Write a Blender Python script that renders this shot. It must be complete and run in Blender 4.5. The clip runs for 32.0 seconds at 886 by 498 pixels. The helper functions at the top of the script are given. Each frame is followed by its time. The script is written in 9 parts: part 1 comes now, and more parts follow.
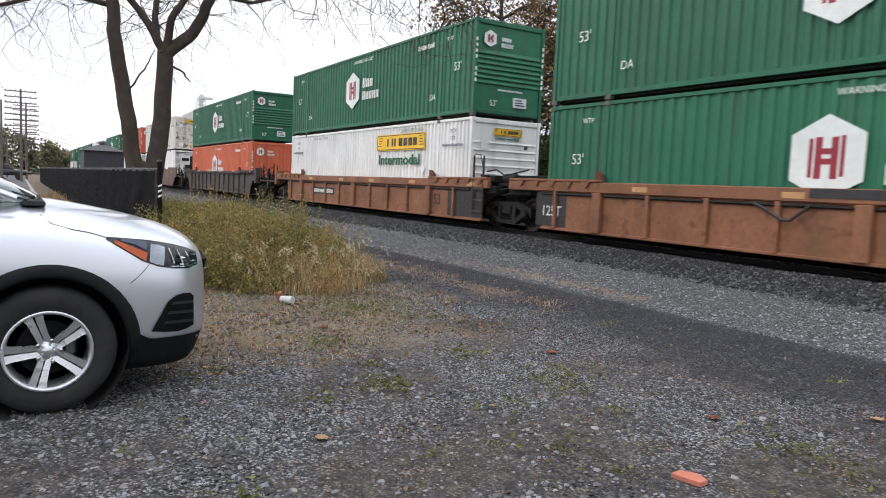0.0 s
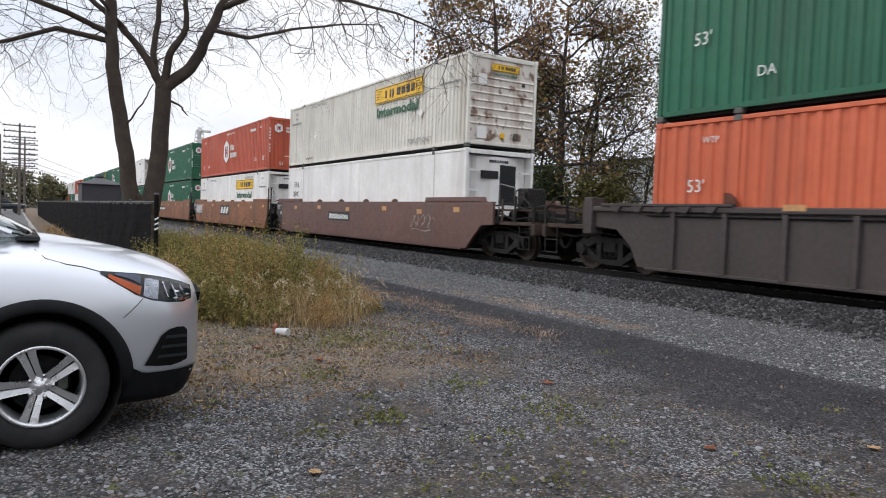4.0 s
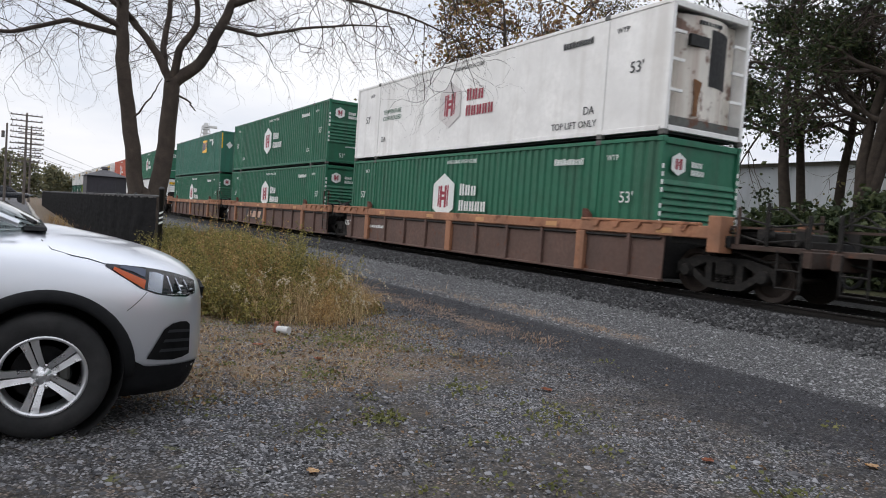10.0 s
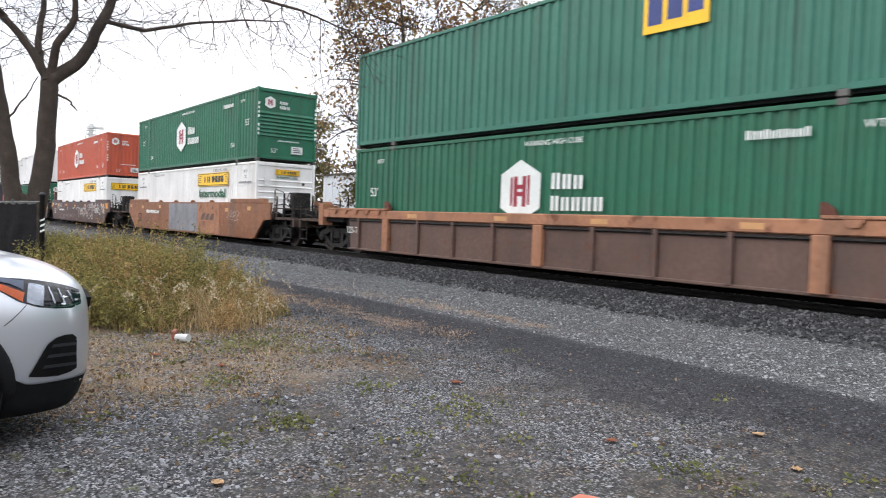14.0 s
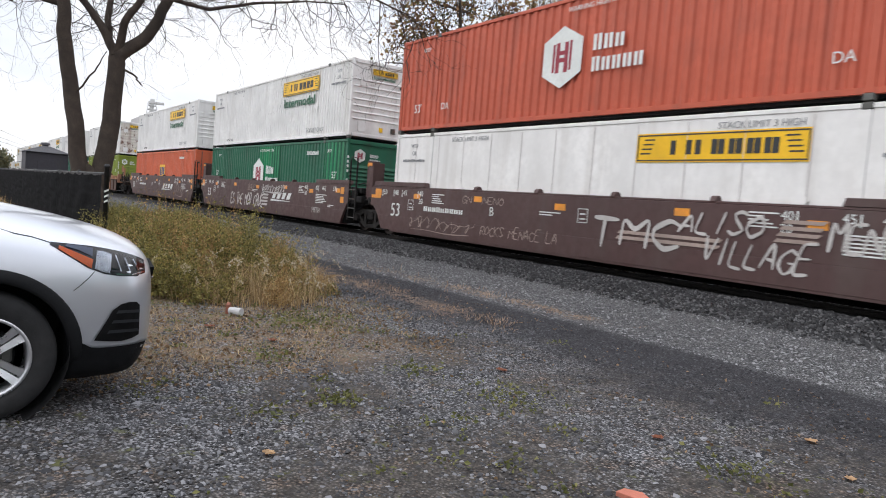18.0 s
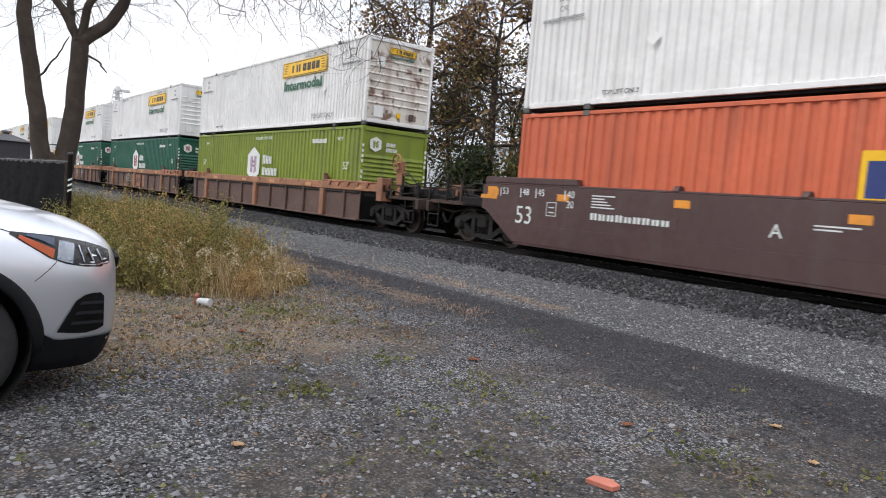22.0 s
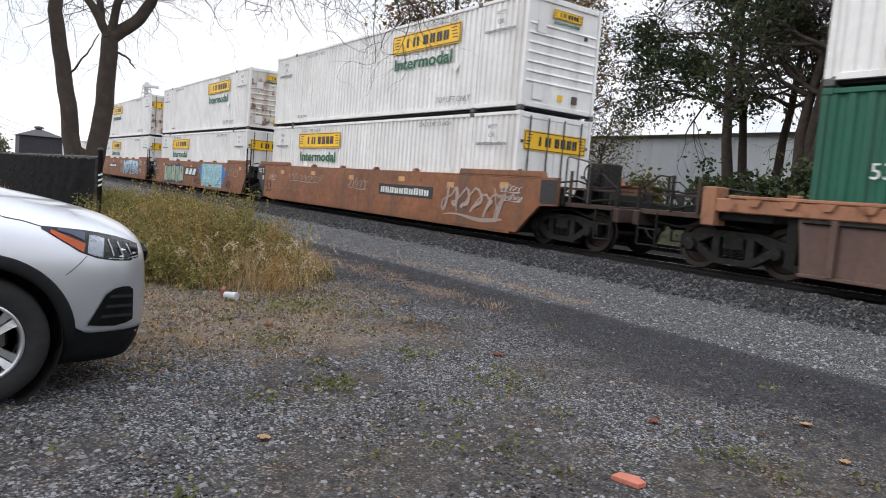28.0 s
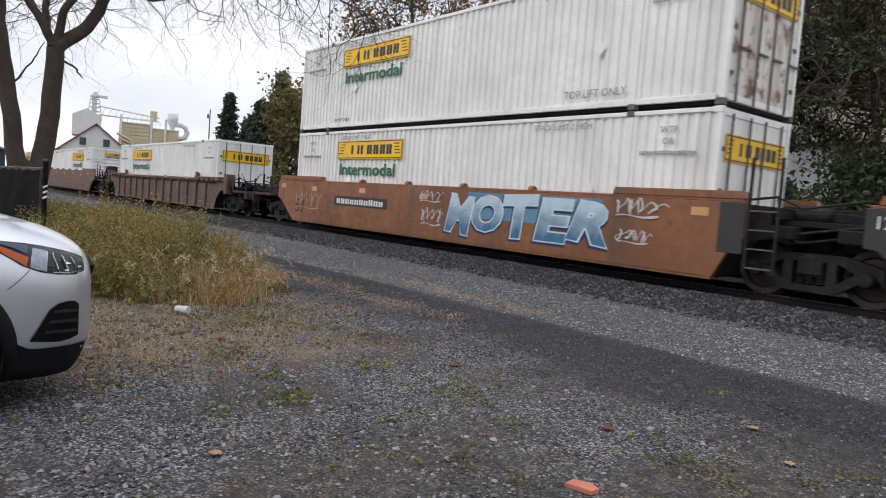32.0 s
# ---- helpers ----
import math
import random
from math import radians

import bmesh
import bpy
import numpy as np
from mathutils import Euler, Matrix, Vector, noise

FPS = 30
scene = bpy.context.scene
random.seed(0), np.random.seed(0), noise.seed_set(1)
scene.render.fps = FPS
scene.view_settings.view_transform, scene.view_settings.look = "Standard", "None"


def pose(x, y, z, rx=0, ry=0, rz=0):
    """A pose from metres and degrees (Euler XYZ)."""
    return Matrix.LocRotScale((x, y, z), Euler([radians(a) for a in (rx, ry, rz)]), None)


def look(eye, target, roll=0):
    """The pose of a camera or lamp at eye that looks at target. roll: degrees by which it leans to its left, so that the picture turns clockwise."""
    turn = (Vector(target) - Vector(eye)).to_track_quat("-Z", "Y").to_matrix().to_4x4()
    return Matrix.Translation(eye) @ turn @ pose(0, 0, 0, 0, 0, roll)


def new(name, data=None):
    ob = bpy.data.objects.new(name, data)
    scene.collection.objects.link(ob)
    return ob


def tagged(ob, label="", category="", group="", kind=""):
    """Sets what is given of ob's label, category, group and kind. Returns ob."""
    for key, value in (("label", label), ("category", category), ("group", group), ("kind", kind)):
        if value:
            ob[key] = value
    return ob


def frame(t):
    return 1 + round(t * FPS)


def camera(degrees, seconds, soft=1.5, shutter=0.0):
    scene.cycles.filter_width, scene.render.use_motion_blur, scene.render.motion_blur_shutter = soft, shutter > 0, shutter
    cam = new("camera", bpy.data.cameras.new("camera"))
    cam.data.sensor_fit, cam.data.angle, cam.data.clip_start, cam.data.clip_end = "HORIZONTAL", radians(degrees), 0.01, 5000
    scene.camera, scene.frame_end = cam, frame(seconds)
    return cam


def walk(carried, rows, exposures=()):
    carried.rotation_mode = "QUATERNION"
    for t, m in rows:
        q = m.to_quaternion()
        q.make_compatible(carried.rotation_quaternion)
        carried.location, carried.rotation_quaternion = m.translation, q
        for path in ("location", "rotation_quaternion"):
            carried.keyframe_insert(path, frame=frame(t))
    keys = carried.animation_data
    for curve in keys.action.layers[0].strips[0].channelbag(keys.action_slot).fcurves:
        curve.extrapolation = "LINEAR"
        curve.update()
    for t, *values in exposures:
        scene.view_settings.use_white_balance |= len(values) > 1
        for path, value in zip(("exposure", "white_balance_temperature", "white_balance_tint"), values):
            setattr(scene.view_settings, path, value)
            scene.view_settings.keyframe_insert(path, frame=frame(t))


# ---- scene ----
PATH = [
    (0.0, pose(-0.011, -0.003, 1.325, 84.90, -2.50, 58.92)),
    (0.5, pose(-0.005, 0.010, 1.331, 84.51, -2.21, 59.40)),
    (1.0, pose(-0.010, 0.008, 1.330, 84.84, -2.17, 59.38)),
    (1.5, pose(-0.009, 0.014, 1.331, 84.62, -2.24, 59.33)),
    (2.0, pose(-0.007, 0.011, 1.335, 85.30, -1.90, 59.14)),
    (2.5, pose(-0.012, 0.012, 1.332, 85.86, -2.00, 59.05)),
    (3.0, pose(0.015, 0.007, 1.338, 86.29, -2.03, 59.15)),
    (3.5, pose(0.019, 0.011, 1.335, 86.96, -1.86, 58.82)),
    (5.5, pose(0.021, 0.000, 1.345, 87.97, -2.70, 58.29)),
    (6.0, pose(0.018, -0.004, 1.340, 88.12, -2.84, 58.03)),
    (6.5, pose(0.014, -0.007, 1.346, 88.20, -2.81, 58.49)),
    (7.0, pose(0.015, -0.010, 1.343, 88.37, -3.11, 59.28)),
    (7.5, pose(0.020, -0.011, 1.347, 87.72, -3.46, 59.99)),
    (8.0, pose(0.014, -0.011, 1.346, 87.89, -3.27, 60.11)),
    (8.5, pose(0.020, -0.010, 1.346, 87.79, -3.30, 59.95)),
    (9.0, pose(0.016, -0.013, 1.343, 87.58, -3.33, 59.38)),
    (9.5, pose(0.020, -0.008, 1.343, 87.76, -3.57, 59.14)),
    (10.0, pose(0.019, -0.010, 1.339, 87.60, -3.94, 58.93)),
    (10.5, pose(0.018, -0.003, 1.342, 86.98, -3.62, 58.49)),
    (11.0, pose(0.023, -0.002, 1.338, 86.40, -3.83, 57.71)),
    (11.5, pose(0.035, 0.007, 1.337, 87.04, -3.73, 55.86)),
    (12.0, pose(0.012, 0.026, 1.341, 87.14, -3.18, 51.67)),
    (12.5, pose(0.009, 0.037, 1.330, 87.66, -4.01, 48.53)),
    (13.0, pose(-0.009, 0.034, 1.328, 87.32, -4.23, 46.30)),
    (13.5, pose(-0.009, 0.031, 1.337, 87.49, -2.26, 46.96)),
    (14.0, pose(0.011, 0.020, 1.335, 87.71, -2.03, 51.23)),
    (14.5, pose(0.018, 0.002, 1.342, 87.10, -3.55, 55.18)),
    (16.5, pose(0.009, -0.011, 1.335, 86.39, -3.42, 55.64)),
    (17.0, pose(0.010, -0.024, 1.326, 86.31, -3.92, 55.64)),
    (17.5, pose(-0.004, -0.035, 1.326, 86.23, -5.08, 55.59)),
    (18.0, pose(-0.005, -0.026, 1.328, 86.42, -4.52, 55.13)),
    (18.5, pose(-0.005, -0.021, 1.324, 86.12, -4.12, 55.54)),
    (19.0, pose(-0.001, -0.015, 1.331, 85.81, -4.39, 55.87)),
    (19.5, pose(-0.006, -0.023, 1.326, 86.37, -4.18, 55.51)),
    (20.0, pose(-0.008, -0.030, 1.326, 86.07, -4.41, 55.33)),
    (20.5, pose(-0.010, -0.023, 1.321, 85.75, -4.45, 54.94)),
    (21.0, pose(-0.006, -0.017, 1.317, 85.24, -4.62, 53.80)),
    (21.5, pose(0.000, -0.022, 1.321, 85.53, -4.88, 53.49)),
    (22.0, pose(-0.016, -0.012, 1.322, 85.81, -4.62, 52.84)),
    (22.5, pose(-0.024, -0.009, 1.324, 85.35, -5.10, 53.25)),
    (23.0, pose(-0.033, -0.006, 1.318, 85.30, -5.01, 53.60)),
    (23.5, pose(-0.032, -0.002, 1.316, 85.18, -4.70, 53.68)),
    (24.0, pose(-0.033, 0.006, 1.316, 85.22, -4.26, 53.37)),
    (24.5, pose(-0.033, 0.006, 1.320, 85.56, -4.43, 53.49)),
    (25.0, pose(-0.019, 0.002, 1.324, 86.02, -4.37, 53.96)),
    (25.5, pose(-0.021, -0.001, 1.325, 85.77, -4.80, 54.04)),
    (27.5, pose(-0.026, -0.001, 1.319, 85.22, -4.14, 54.64)),
    (28.0, pose(-0.023, -0.006, 1.325, 85.16, -4.52, 54.85)),
    (28.5, pose(-0.002, -0.003, 1.322, 84.83, -4.22, 54.46)),
    (29.0, pose(-0.018, -0.003, 1.318, 85.25, -4.56, 52.77)),
    (29.5, pose(-0.019, -0.004, 1.322, 85.00, -4.73, 52.26)),
    (30.0, pose(-0.021, 0.003, 1.319, 85.25, -4.51, 52.65)),
    (30.5, pose(-0.024, 0.005, 1.327, 85.94, -4.69, 53.03)),
    (31.0, pose(-0.002, 0.005, 1.325, 86.46, -4.77, 52.94)),
    (31.5, pose(0.002, -0.001, 1.328, 86.27, -4.65, 52.44)),
    (32.0, pose(-0.003, 0.000, 1.324, 86.37, -4.37, 51.34)),
]
EXPOSURES = [(t, e, 6450, 12) for t, e in ((0, 0.68), (2, 0.53), (3.5, 0.5), (5.5, 0.29), (7, 0.31), (9, 0.43), (10, 0.3), (11, 0.38), (12, 0.92), (13, 1.02), (14, 1.0), (17, 0.53), (19, 0.53), (22.5, 0.68), (25, 0.72), (28, 0.58), (30, 0.51), (32, 0.37))]
cam = camera(64.52, 32.0, soft=1.0, shutter=0.15)
walk(cam, PATH, EXPOSURES)

# ---- light ----
world = bpy.data.worlds.new("sky_world")
scene.world = world
world.use_nodes = True
wn, wl = world.node_tree.nodes, world.node_tree.links
SUN_EL, SUN_AZ = 38.0, 215.0
sky = wn.new("ShaderNodeTexSky")
sky.sky_type = "NISHITA"
sky.sun_disc = False
sky.sun_elevation, sky.sun_rotation = radians(SUN_EL), radians(SUN_AZ)
sky.air_density, sky.dust_density, sky.ozone_density = 1.0, 4.0, 1.0
# thick overcast: cloud grey over the clear sky, brighter and darker in broad banks
wtc = wn.new("ShaderNodeTexCoord")
wmap = wn.new("ShaderNodeMapping")
wmap.inputs["Scale"].default_value = (1.0, 1.0, 3.2)
cloud = wn.new("ShaderNodeTexNoise")
cloud.inputs["Scale"].default_value, cloud.inputs["Detail"].default_value = 2.2, 6.0
cramp = wn.new("ShaderNodeValToRGB")
cramp.color_ramp.elements[0].position, cramp.color_ramp.elements[0].color = 0.36, (6.6, 7.1, 7.9, 1)
cramp.color_ramp.elements[1].position, cramp.color_ramp.elements[1].color = 0.6, (9.0, 9.1, 9.3, 1)
wmix = wn.new("ShaderNodeMixRGB")
wmix.inputs["Fac"].default_value = 0.94
wl.new(wtc.outputs["Generated"], wmap.inputs["Vector"])
wl.new(wmap.outputs["Vector"], cloud.inputs["Vector"])
wl.new(cloud.outputs["Fac"], cramp.inputs["Fac"])
wl.new(sky.outputs["Color"], wmix.inputs["Color1"])
wl.new(cramp.outputs["Color"], wmix.inputs["Color2"])
# an overcast sky is darker towards the horizon than overhead
wsep = wn.new("ShaderNodeSeparateXYZ")
wl.new(wtc.outputs["Generated"], wsep.inputs[0])
wsq = wn.new("ShaderNodeMath")
wsq.operation = "MULTIPLY"
wl.new(wsep.outputs["Z"], wsq.inputs[0])
wl.new(wsep.outputs["Z"], wsq.inputs[1])
wup = wn.new("ShaderNodeMath")
wup.operation = "MULTIPLY_ADD"
wup.inputs[1].default_value, wup.inputs[2].default_value = 0.8, 0.83
wl.new(wsq.outputs[0], wup.inputs[0])
wgrad = wn.new("ShaderNodeMixRGB")
wgrad.blend_type, wgrad.inputs["Fac"].default_value = "MULTIPLY", 1.0
wl.new(wmix.outputs["Color"], wgrad.inputs["Color1"])
wl.new(wup.outputs[0], wgrad.inputs["Color2"])
wl.new(wgrad.outputs["Color"], wn["Background"].inputs["Color"])
wn["Background"].inputs["Strength"].default_value = 0.11

sun_data = bpy.data.lights.new("sun", "SUN")
sun_data.energy, sun_data.angle, sun_data.color = 0.55, radians(25), (1.0, 0.97, 0.93)
sun = new("sun", sun_data)
sa, se = radians(SUN_AZ), radians(SUN_EL)
sun.matrix_world = look((0, 0, 40), (-math.sin(sa) * math.cos(se), -math.cos(sa) * math.cos(se), 40 - math.sin(se)))

# ---- materials ----
MATS = {}


def srgb(r, g, b):
    return tuple(((c / 255) / 12.92 if c <= 10 else (((c / 255) + 0.055) / 1.055) ** 2.4) for c in (r, g, b))


def surface(name, col, rough=0.6, metal=0.0, var=0.25, scale=1.2, dirt=None, dirt_amount=0.0, streak=0.0, rust=0.0, bump=0.15,
            bump_scale=60.0, piece=0.0, coat=0.0, spec=0.5, coat_rough=0.06):
    """A worn painted or raw surface: broad and fine colour variation, vertical dirt streaks, rust spots and fine relief."""
    if name in MATS:
        return MATS[name]
    m = bpy.data.materials.new(name)
    MATS[name] = m
    m.use_nodes = True
    n, l = m.node_tree.nodes, m.node_tree.links
    b = n["Principled BSDF"]
    tc = n.new("ShaderNodeTexCoord")

    def noise_tex(sc, det=4.0, squash=None, seed=0.0):
        t = n.new("ShaderNodeTexNoise")
        t.inputs["Scale"].default_value, t.inputs["Detail"].default_value = sc, det
        mp = n.new("ShaderNodeMapping")
        mp.inputs["Location"].default_value = (seed, seed * 1.7, seed * 0.6)
        if squash:
            mp.inputs["Scale"].default_value = squash
        l.new(tc.outputs["Object"], mp.inputs["Vector"])
        l.new(mp.outputs["Vector"], t.inputs["Vector"])
        return t.outputs["Fac"]

    def ramp(fac, lo, hi, a=0.0, c=1.0):
        r = n.new("ShaderNodeMapRange")
        r.inputs["From Min"].default_value, r.inputs["From Max"].default_value = lo, hi
        r.inputs["To Min"].default_value, r.inputs["To Max"].default_value = a, c
        l.new(fac, r.inputs["Value"])
        return r.outputs["Result"]

    def mix(fac, c1, c2, kind="MIX"):
        x = n.new("ShaderNodeMixRGB")
        x.blend_type = kind
        for s, v in (("Fac", fac), ("Color1", c1), ("Color2", c2)):
            if isinstance(v, (int, float)):
                x.inputs[s].default_value = v
            elif isinstance(v, tuple):
                x.inputs[s].default_value = (*v[:3], 1)
            else:
                l.new(v, x.inputs[s])
        return x.outputs["Color"]

    big, fine = noise_tex(scale, 5.0), noise_tex(scale * 11, 3.0, None, 4.0)
    dark = tuple(c * (1 - var) for c in col)
    light = tuple(min(1.0, c * (1 + var * 0.6)) for c in col)
    c = mix(ramp(big, 0.3, 0.7), dark, light)
    c = mix(ramp(fine, 0.35, 0.65, 0.0, 0.5), c, dark)
    if streak:
        s = noise_tex(1.0, 4.0, (2.6, 2.6, 0.16), 9.0)
        c = mix(ramp(s, 0.52, 0.74, 0.0, streak), c, dirt or (0.05, 0.045, 0.04))
    if dirt_amount:
        d = noise_tex(scale * 2.3, 8.0, None, 21.0)
        c = mix(ramp(d, 0.5, 0.72, 0.0, dirt_amount), c, dirt or (0.06, 0.05, 0.04))
    if rust:
        q = noise_tex(3.1, 9.0, None, 33.0)
        c = mix(ramp(q, 0.66 - 0.2 * rust, 0.76 - 0.2 * rust, 0.0, 0.85), c, (0.13, 0.045, 0.02))
    if piece:
        oi = n.new("ShaderNodeObjectInfo")
        c = mix(1.0, c, mix(oi.outputs["Random"], (1 - piece,) * 3, (1 + piece,) * 3), "MULTIPLY")
    l.new(c, b.inputs["Base Color"])
    b.inputs["Roughness"].default_value = rough
    if var:
        l.new(ramp(fine, 0.3, 0.7, max(0.03, rough - 0.08), min(1.0, rough + 0.1)), b.inputs["Roughness"])
    b.inputs["Metallic"].default_value = metal
    b.inputs["Specular IOR Level"].default_value = spec
    b.inputs["Coat Weight"].default_value = coat
    b.inputs["Coat Roughness"].default_value = coat_rough
    if bump:
        bp = n.new("ShaderNodeBump")
        bp.inputs["Strength"].default_value, bp.inputs["Distance"].default_value = bump, 0.01
        l.new(noise_tex(bump_scale, 3.0, None, 2.0), bp.inputs["Height"])
        l.new(bp.outputs["Normal"], b.inputs["Normal"])
    return m


# ---- mesh helpers ----
def link_mesh(name, bm_or_mesh, material, parent=None, label="", smooth=False):
    me = bm_or_mesh
    if isinstance(me, bmesh.types.BMesh):
        me = bpy.data.meshes.new(name)
        bm_or_mesh.to_mesh(me)
        bm_or_mesh.free()
    if material and not me.materials:
        me.materials.append(material)
    if smooth:
        me.polygons.foreach_set("use_smooth", [True] * len(me.polygons))
    ob = new(name, me)
    if parent:
        ob.parent = parent
    if label:
        ob["label"] = label
    return ob


def part(name, bm, material, parent, label="", smooth=False):
    return link_mesh(name, bm, material, parent, label, smooth)


def thing(name, label, category, group="", kind="", at=None):
    ob = new(name)
    ob.empty_display_size = 0.2
    if at is not None:
        ob.matrix_basis = at
    return tagged(ob, label, category, group, kind)


def boxes(*specs, bevel=0.0):
    """One bmesh of boxes, each (x0, x1, y0, y1, z0, z1)."""
    bm = bmesh.new()
    for x0, x1, y0, y1, z0, z1 in specs:
        v = [bm.verts.new((x, y, z)) for z in (z0, z1) for x, y in ((x0, y0), (x1, y0), (x1, y1), (x0, y1))]
        for f in ((3, 2, 1, 0), (4, 5, 6, 7), (0, 1, 5, 4), (1, 2, 6, 5), (2, 3, 7, 6), (3, 0, 4, 7)):
            bm.faces.new([v[i] for i in f])
    if bevel:
        bmesh.ops.bevel(bm, geom=bm.edges[:], offset=bevel, segments=1, affect="EDGES")
    return bm


def prism(pts, axis, a, b, bevel=0.0):
    """A polygon, extruded from a to b along an axis; pts are the two other coordinates in order."""
    bm = bmesh.new()
    put = {"x": lambda p, t: (t, p[0], p[1]), "y": lambda p, t: (p[0], t, p[1]), "z": lambda p, t: (p[0], p[1], t)}[axis]
    lo, hi = [bm.verts.new(put(p, a)) for p in pts], [bm.verts.new(put(p, b)) for p in pts]
    n = len(pts)
    bm.faces.new(lo)
    bm.faces.new(hi[::-1])
    for i in range(n):
        bm.faces.new((lo[i], hi[i], hi[(i + 1) % n], lo[(i + 1) % n]))
    bmesh.ops.recalc_face_normals(bm, faces=bm.faces[:])
    if bevel:
        bmesh.ops.bevel(bm, geom=bm.edges[:], offset=bevel, segments=1, affect="EDGES")
    return bm


def lathe(profile, axis="y", segs=28, at=(0, 0, 0), cap=True):
    """A turned shape: profile rows are (radius, along)."""
    bm = bmesh.new()
    rings = []
    for r, a in profile:
        ring = []
        for i in range(segs):
            w = 2 * math.pi * i / segs
            p = {"x": (a, r * math.cos(w), r * math.sin(w)), "y": (r * math.cos(w), a, r * math.sin(w)),
                 "z": (r * math.cos(w), r * math.sin(w), a)}[axis]
            ring.append(bm.verts.new((p[0] + at[0], p[1] + at[1], p[2] + at[2])))
        rings.append(ring)
    for r0, r1 in zip(rings, rings[1:]):
        for i in range(segs):
            bm.faces.new((r0[i], r0[(i + 1) % segs], r1[(i + 1) % segs], r1[i]))
    for ring in (rings[0], rings[-1]) if cap else ():
        if (ring[0].co - ring[segs // 2].co).length > 1e-5:
            bm.faces.new(ring)
    bmesh.ops.recalc_face_normals(bm, faces=bm.faces[:])
    return bm


def tube(points, r, segs=6, r_end=None):
    """A round bar along points, tapering to r_end."""
    bm = bmesh.new()
    pts = [Vector(p) for p in points]
    rings = []
    for i, p in enumerate(pts):
        d = (pts[min(i + 1, len(pts) - 1)] - pts[max(i - 1, 0)]).normalized()
        u = d.orthogonal().normalized() if not rings else (u - d * u.dot(d)).normalized()
        w = d.cross(u)
        rr = r if r_end is None else r + (r_end - r) * i / (len(pts) - 1)
        rings.append([bm.verts.new(p + (u * math.cos(2 * math.pi * k / segs) + w * math.sin(2 * math.pi * k / segs)) * rr) for k in range(segs)])
    for a, b in zip(rings, rings[1:]):
        for k in range(segs):
            bm.faces.new((a[k], a[(k + 1) % segs], b[(k + 1) % segs], b[k]))
    bm.faces.new(rings[0][::-1])
    bm.faces.new(rings[-1])
    return bm


def join(*bms):
    out = bmesh.new()
    me = bpy.data.meshes.new("tmp")
    for b in bms:
        b.to_mesh(me)
        out.from_mesh(me)
        b.free()
    bpy.data.meshes.remove(me)
    return out


TEXTS = {}


def lettering(text, height, depth=0.004, shear=0.0, width=None):
    """Built-in font letters as a mesh in the x-z plane, centred, facing -y; cap height as given."""
    key = (text, height, shear, width)
    if key in TEXTS:
        return TEXTS[key]
    cu = bpy.data.curves.new("text", "FONT")
    cu.body, cu.size, cu.align_x, cu.align_y, cu.shear = text, height / 0.72, "CENTER", "CENTER", shear
    cu.extrude, cu.resolution_u, cu.offset = depth / 2, 3, height * (0.035 if text == "Intermodal" else 0.0)
    ob = bpy.data.objects.new("text", cu)
    scene.collection.objects.link(ob)
    dg = bpy.context.evaluated_depsgraph_get()
    me = bpy.data.meshes.new_from_object(ob.evaluated_get(dg))
    bpy.data.objects.remove(ob)
    me.transform(Matrix.Rotation(radians(90), 4, "X"))
    if width:
        xs = [v.co.x for v in me.vertices]
        me.transform(Matrix.Diagonal((width / (max(xs) - min(xs)), 1, 1, 1)))
    me.materials.clear()
    TEXTS[key] = me
    return me


def sign(name, mesh, material, parent, at, turn=0.0, label=""):
    """A shared lettering mesh as a part at a place; turn about z in degrees."""
    key = (mesh.name, material.name)
    me = SIGNS.get(key)
    if me is None:
        me = mesh.copy()
        me.materials.append(material)
        SIGNS[key] = me
    ob = new(name, me)
    ob.parent = parent
    ob.matrix_basis = pose(*at, 0, 0, turn)
    if label:
        ob["label"] = label
    return ob


SIGNS = {}
# the lettering is made while the scene is still small
for text, height, width in (("Intermodal", 0.36, 3.65 * 0.86), ("Intermodal", 0.36, 3.1), ("Intermodal", 0.1, 1.05 * 0.86), ("53'", 0.26, None), ("53'", 0.18, None), ("53'", 0.2, None), ("WARNING HIGH CUBE", 0.12, None), ("WTP", 0.13, None), ("DA", 0.2, None),
                            ("TOP LIFT ONLY", 0.17, None), ("STACK LIMIT 3 HIGH", 0.13, None), ("OR", 0.13, None), ("45", 0.16, None), ("46", 0.16, None), ("48", 0.16, None), ("40", 0.16, None), ("53", 0.16, None), ("20", 0.16, None), ("TOP LIFT ONLY", 0.1, None), ("53 ft", 0.26, None), ("XHC", 0.26, None), ("125-T", 0.2, None), ("125T", 0.26, None), ("53", 0.34, None), ("53", 0.36, None), ("53", 0.4, None), ("53", 0.48, None), ("53", 0.42, None), ("A", 0.3, None), ("A", 0.24, None), ("B", 0.24, None),
                            ("125 T", 0.16, None), ("METH", 0.2, None), ("I", 0.2, None), ("53", 0.12, None), ("48", 0.12, None), ("45", 0.12, None), ("40", 0.12, None)):
    lettering(text, height, 0.004, 0.0, width)

# ---- ground, track ----
def ground_height(x, y):
    """Gentle yard surface: a little rise to the track bed, a ballast shoulder, flat beyond."""
    z = 0.0
    if y > 7.0:
        z = 0.05 * min(1.0, (y - 7.0) / 1.5)
    if y > 9.6:
        z += 0.04 * min(1.0, (y - 9.6) / 1.4)
    if y > 18.6:
        z -= 0.09 * min(1.0, (y - 18.6) / 2.0)
    near = max(0.0, 1.0 - math.hypot(x + 4, y - 3) / 14)
    z += near * 0.025 * (noise.noise((x * 0.6, y * 0.6, 0.0)) + 0.5 * noise.noise((x * 1.9, y * 1.9, 3.0)))
    return z


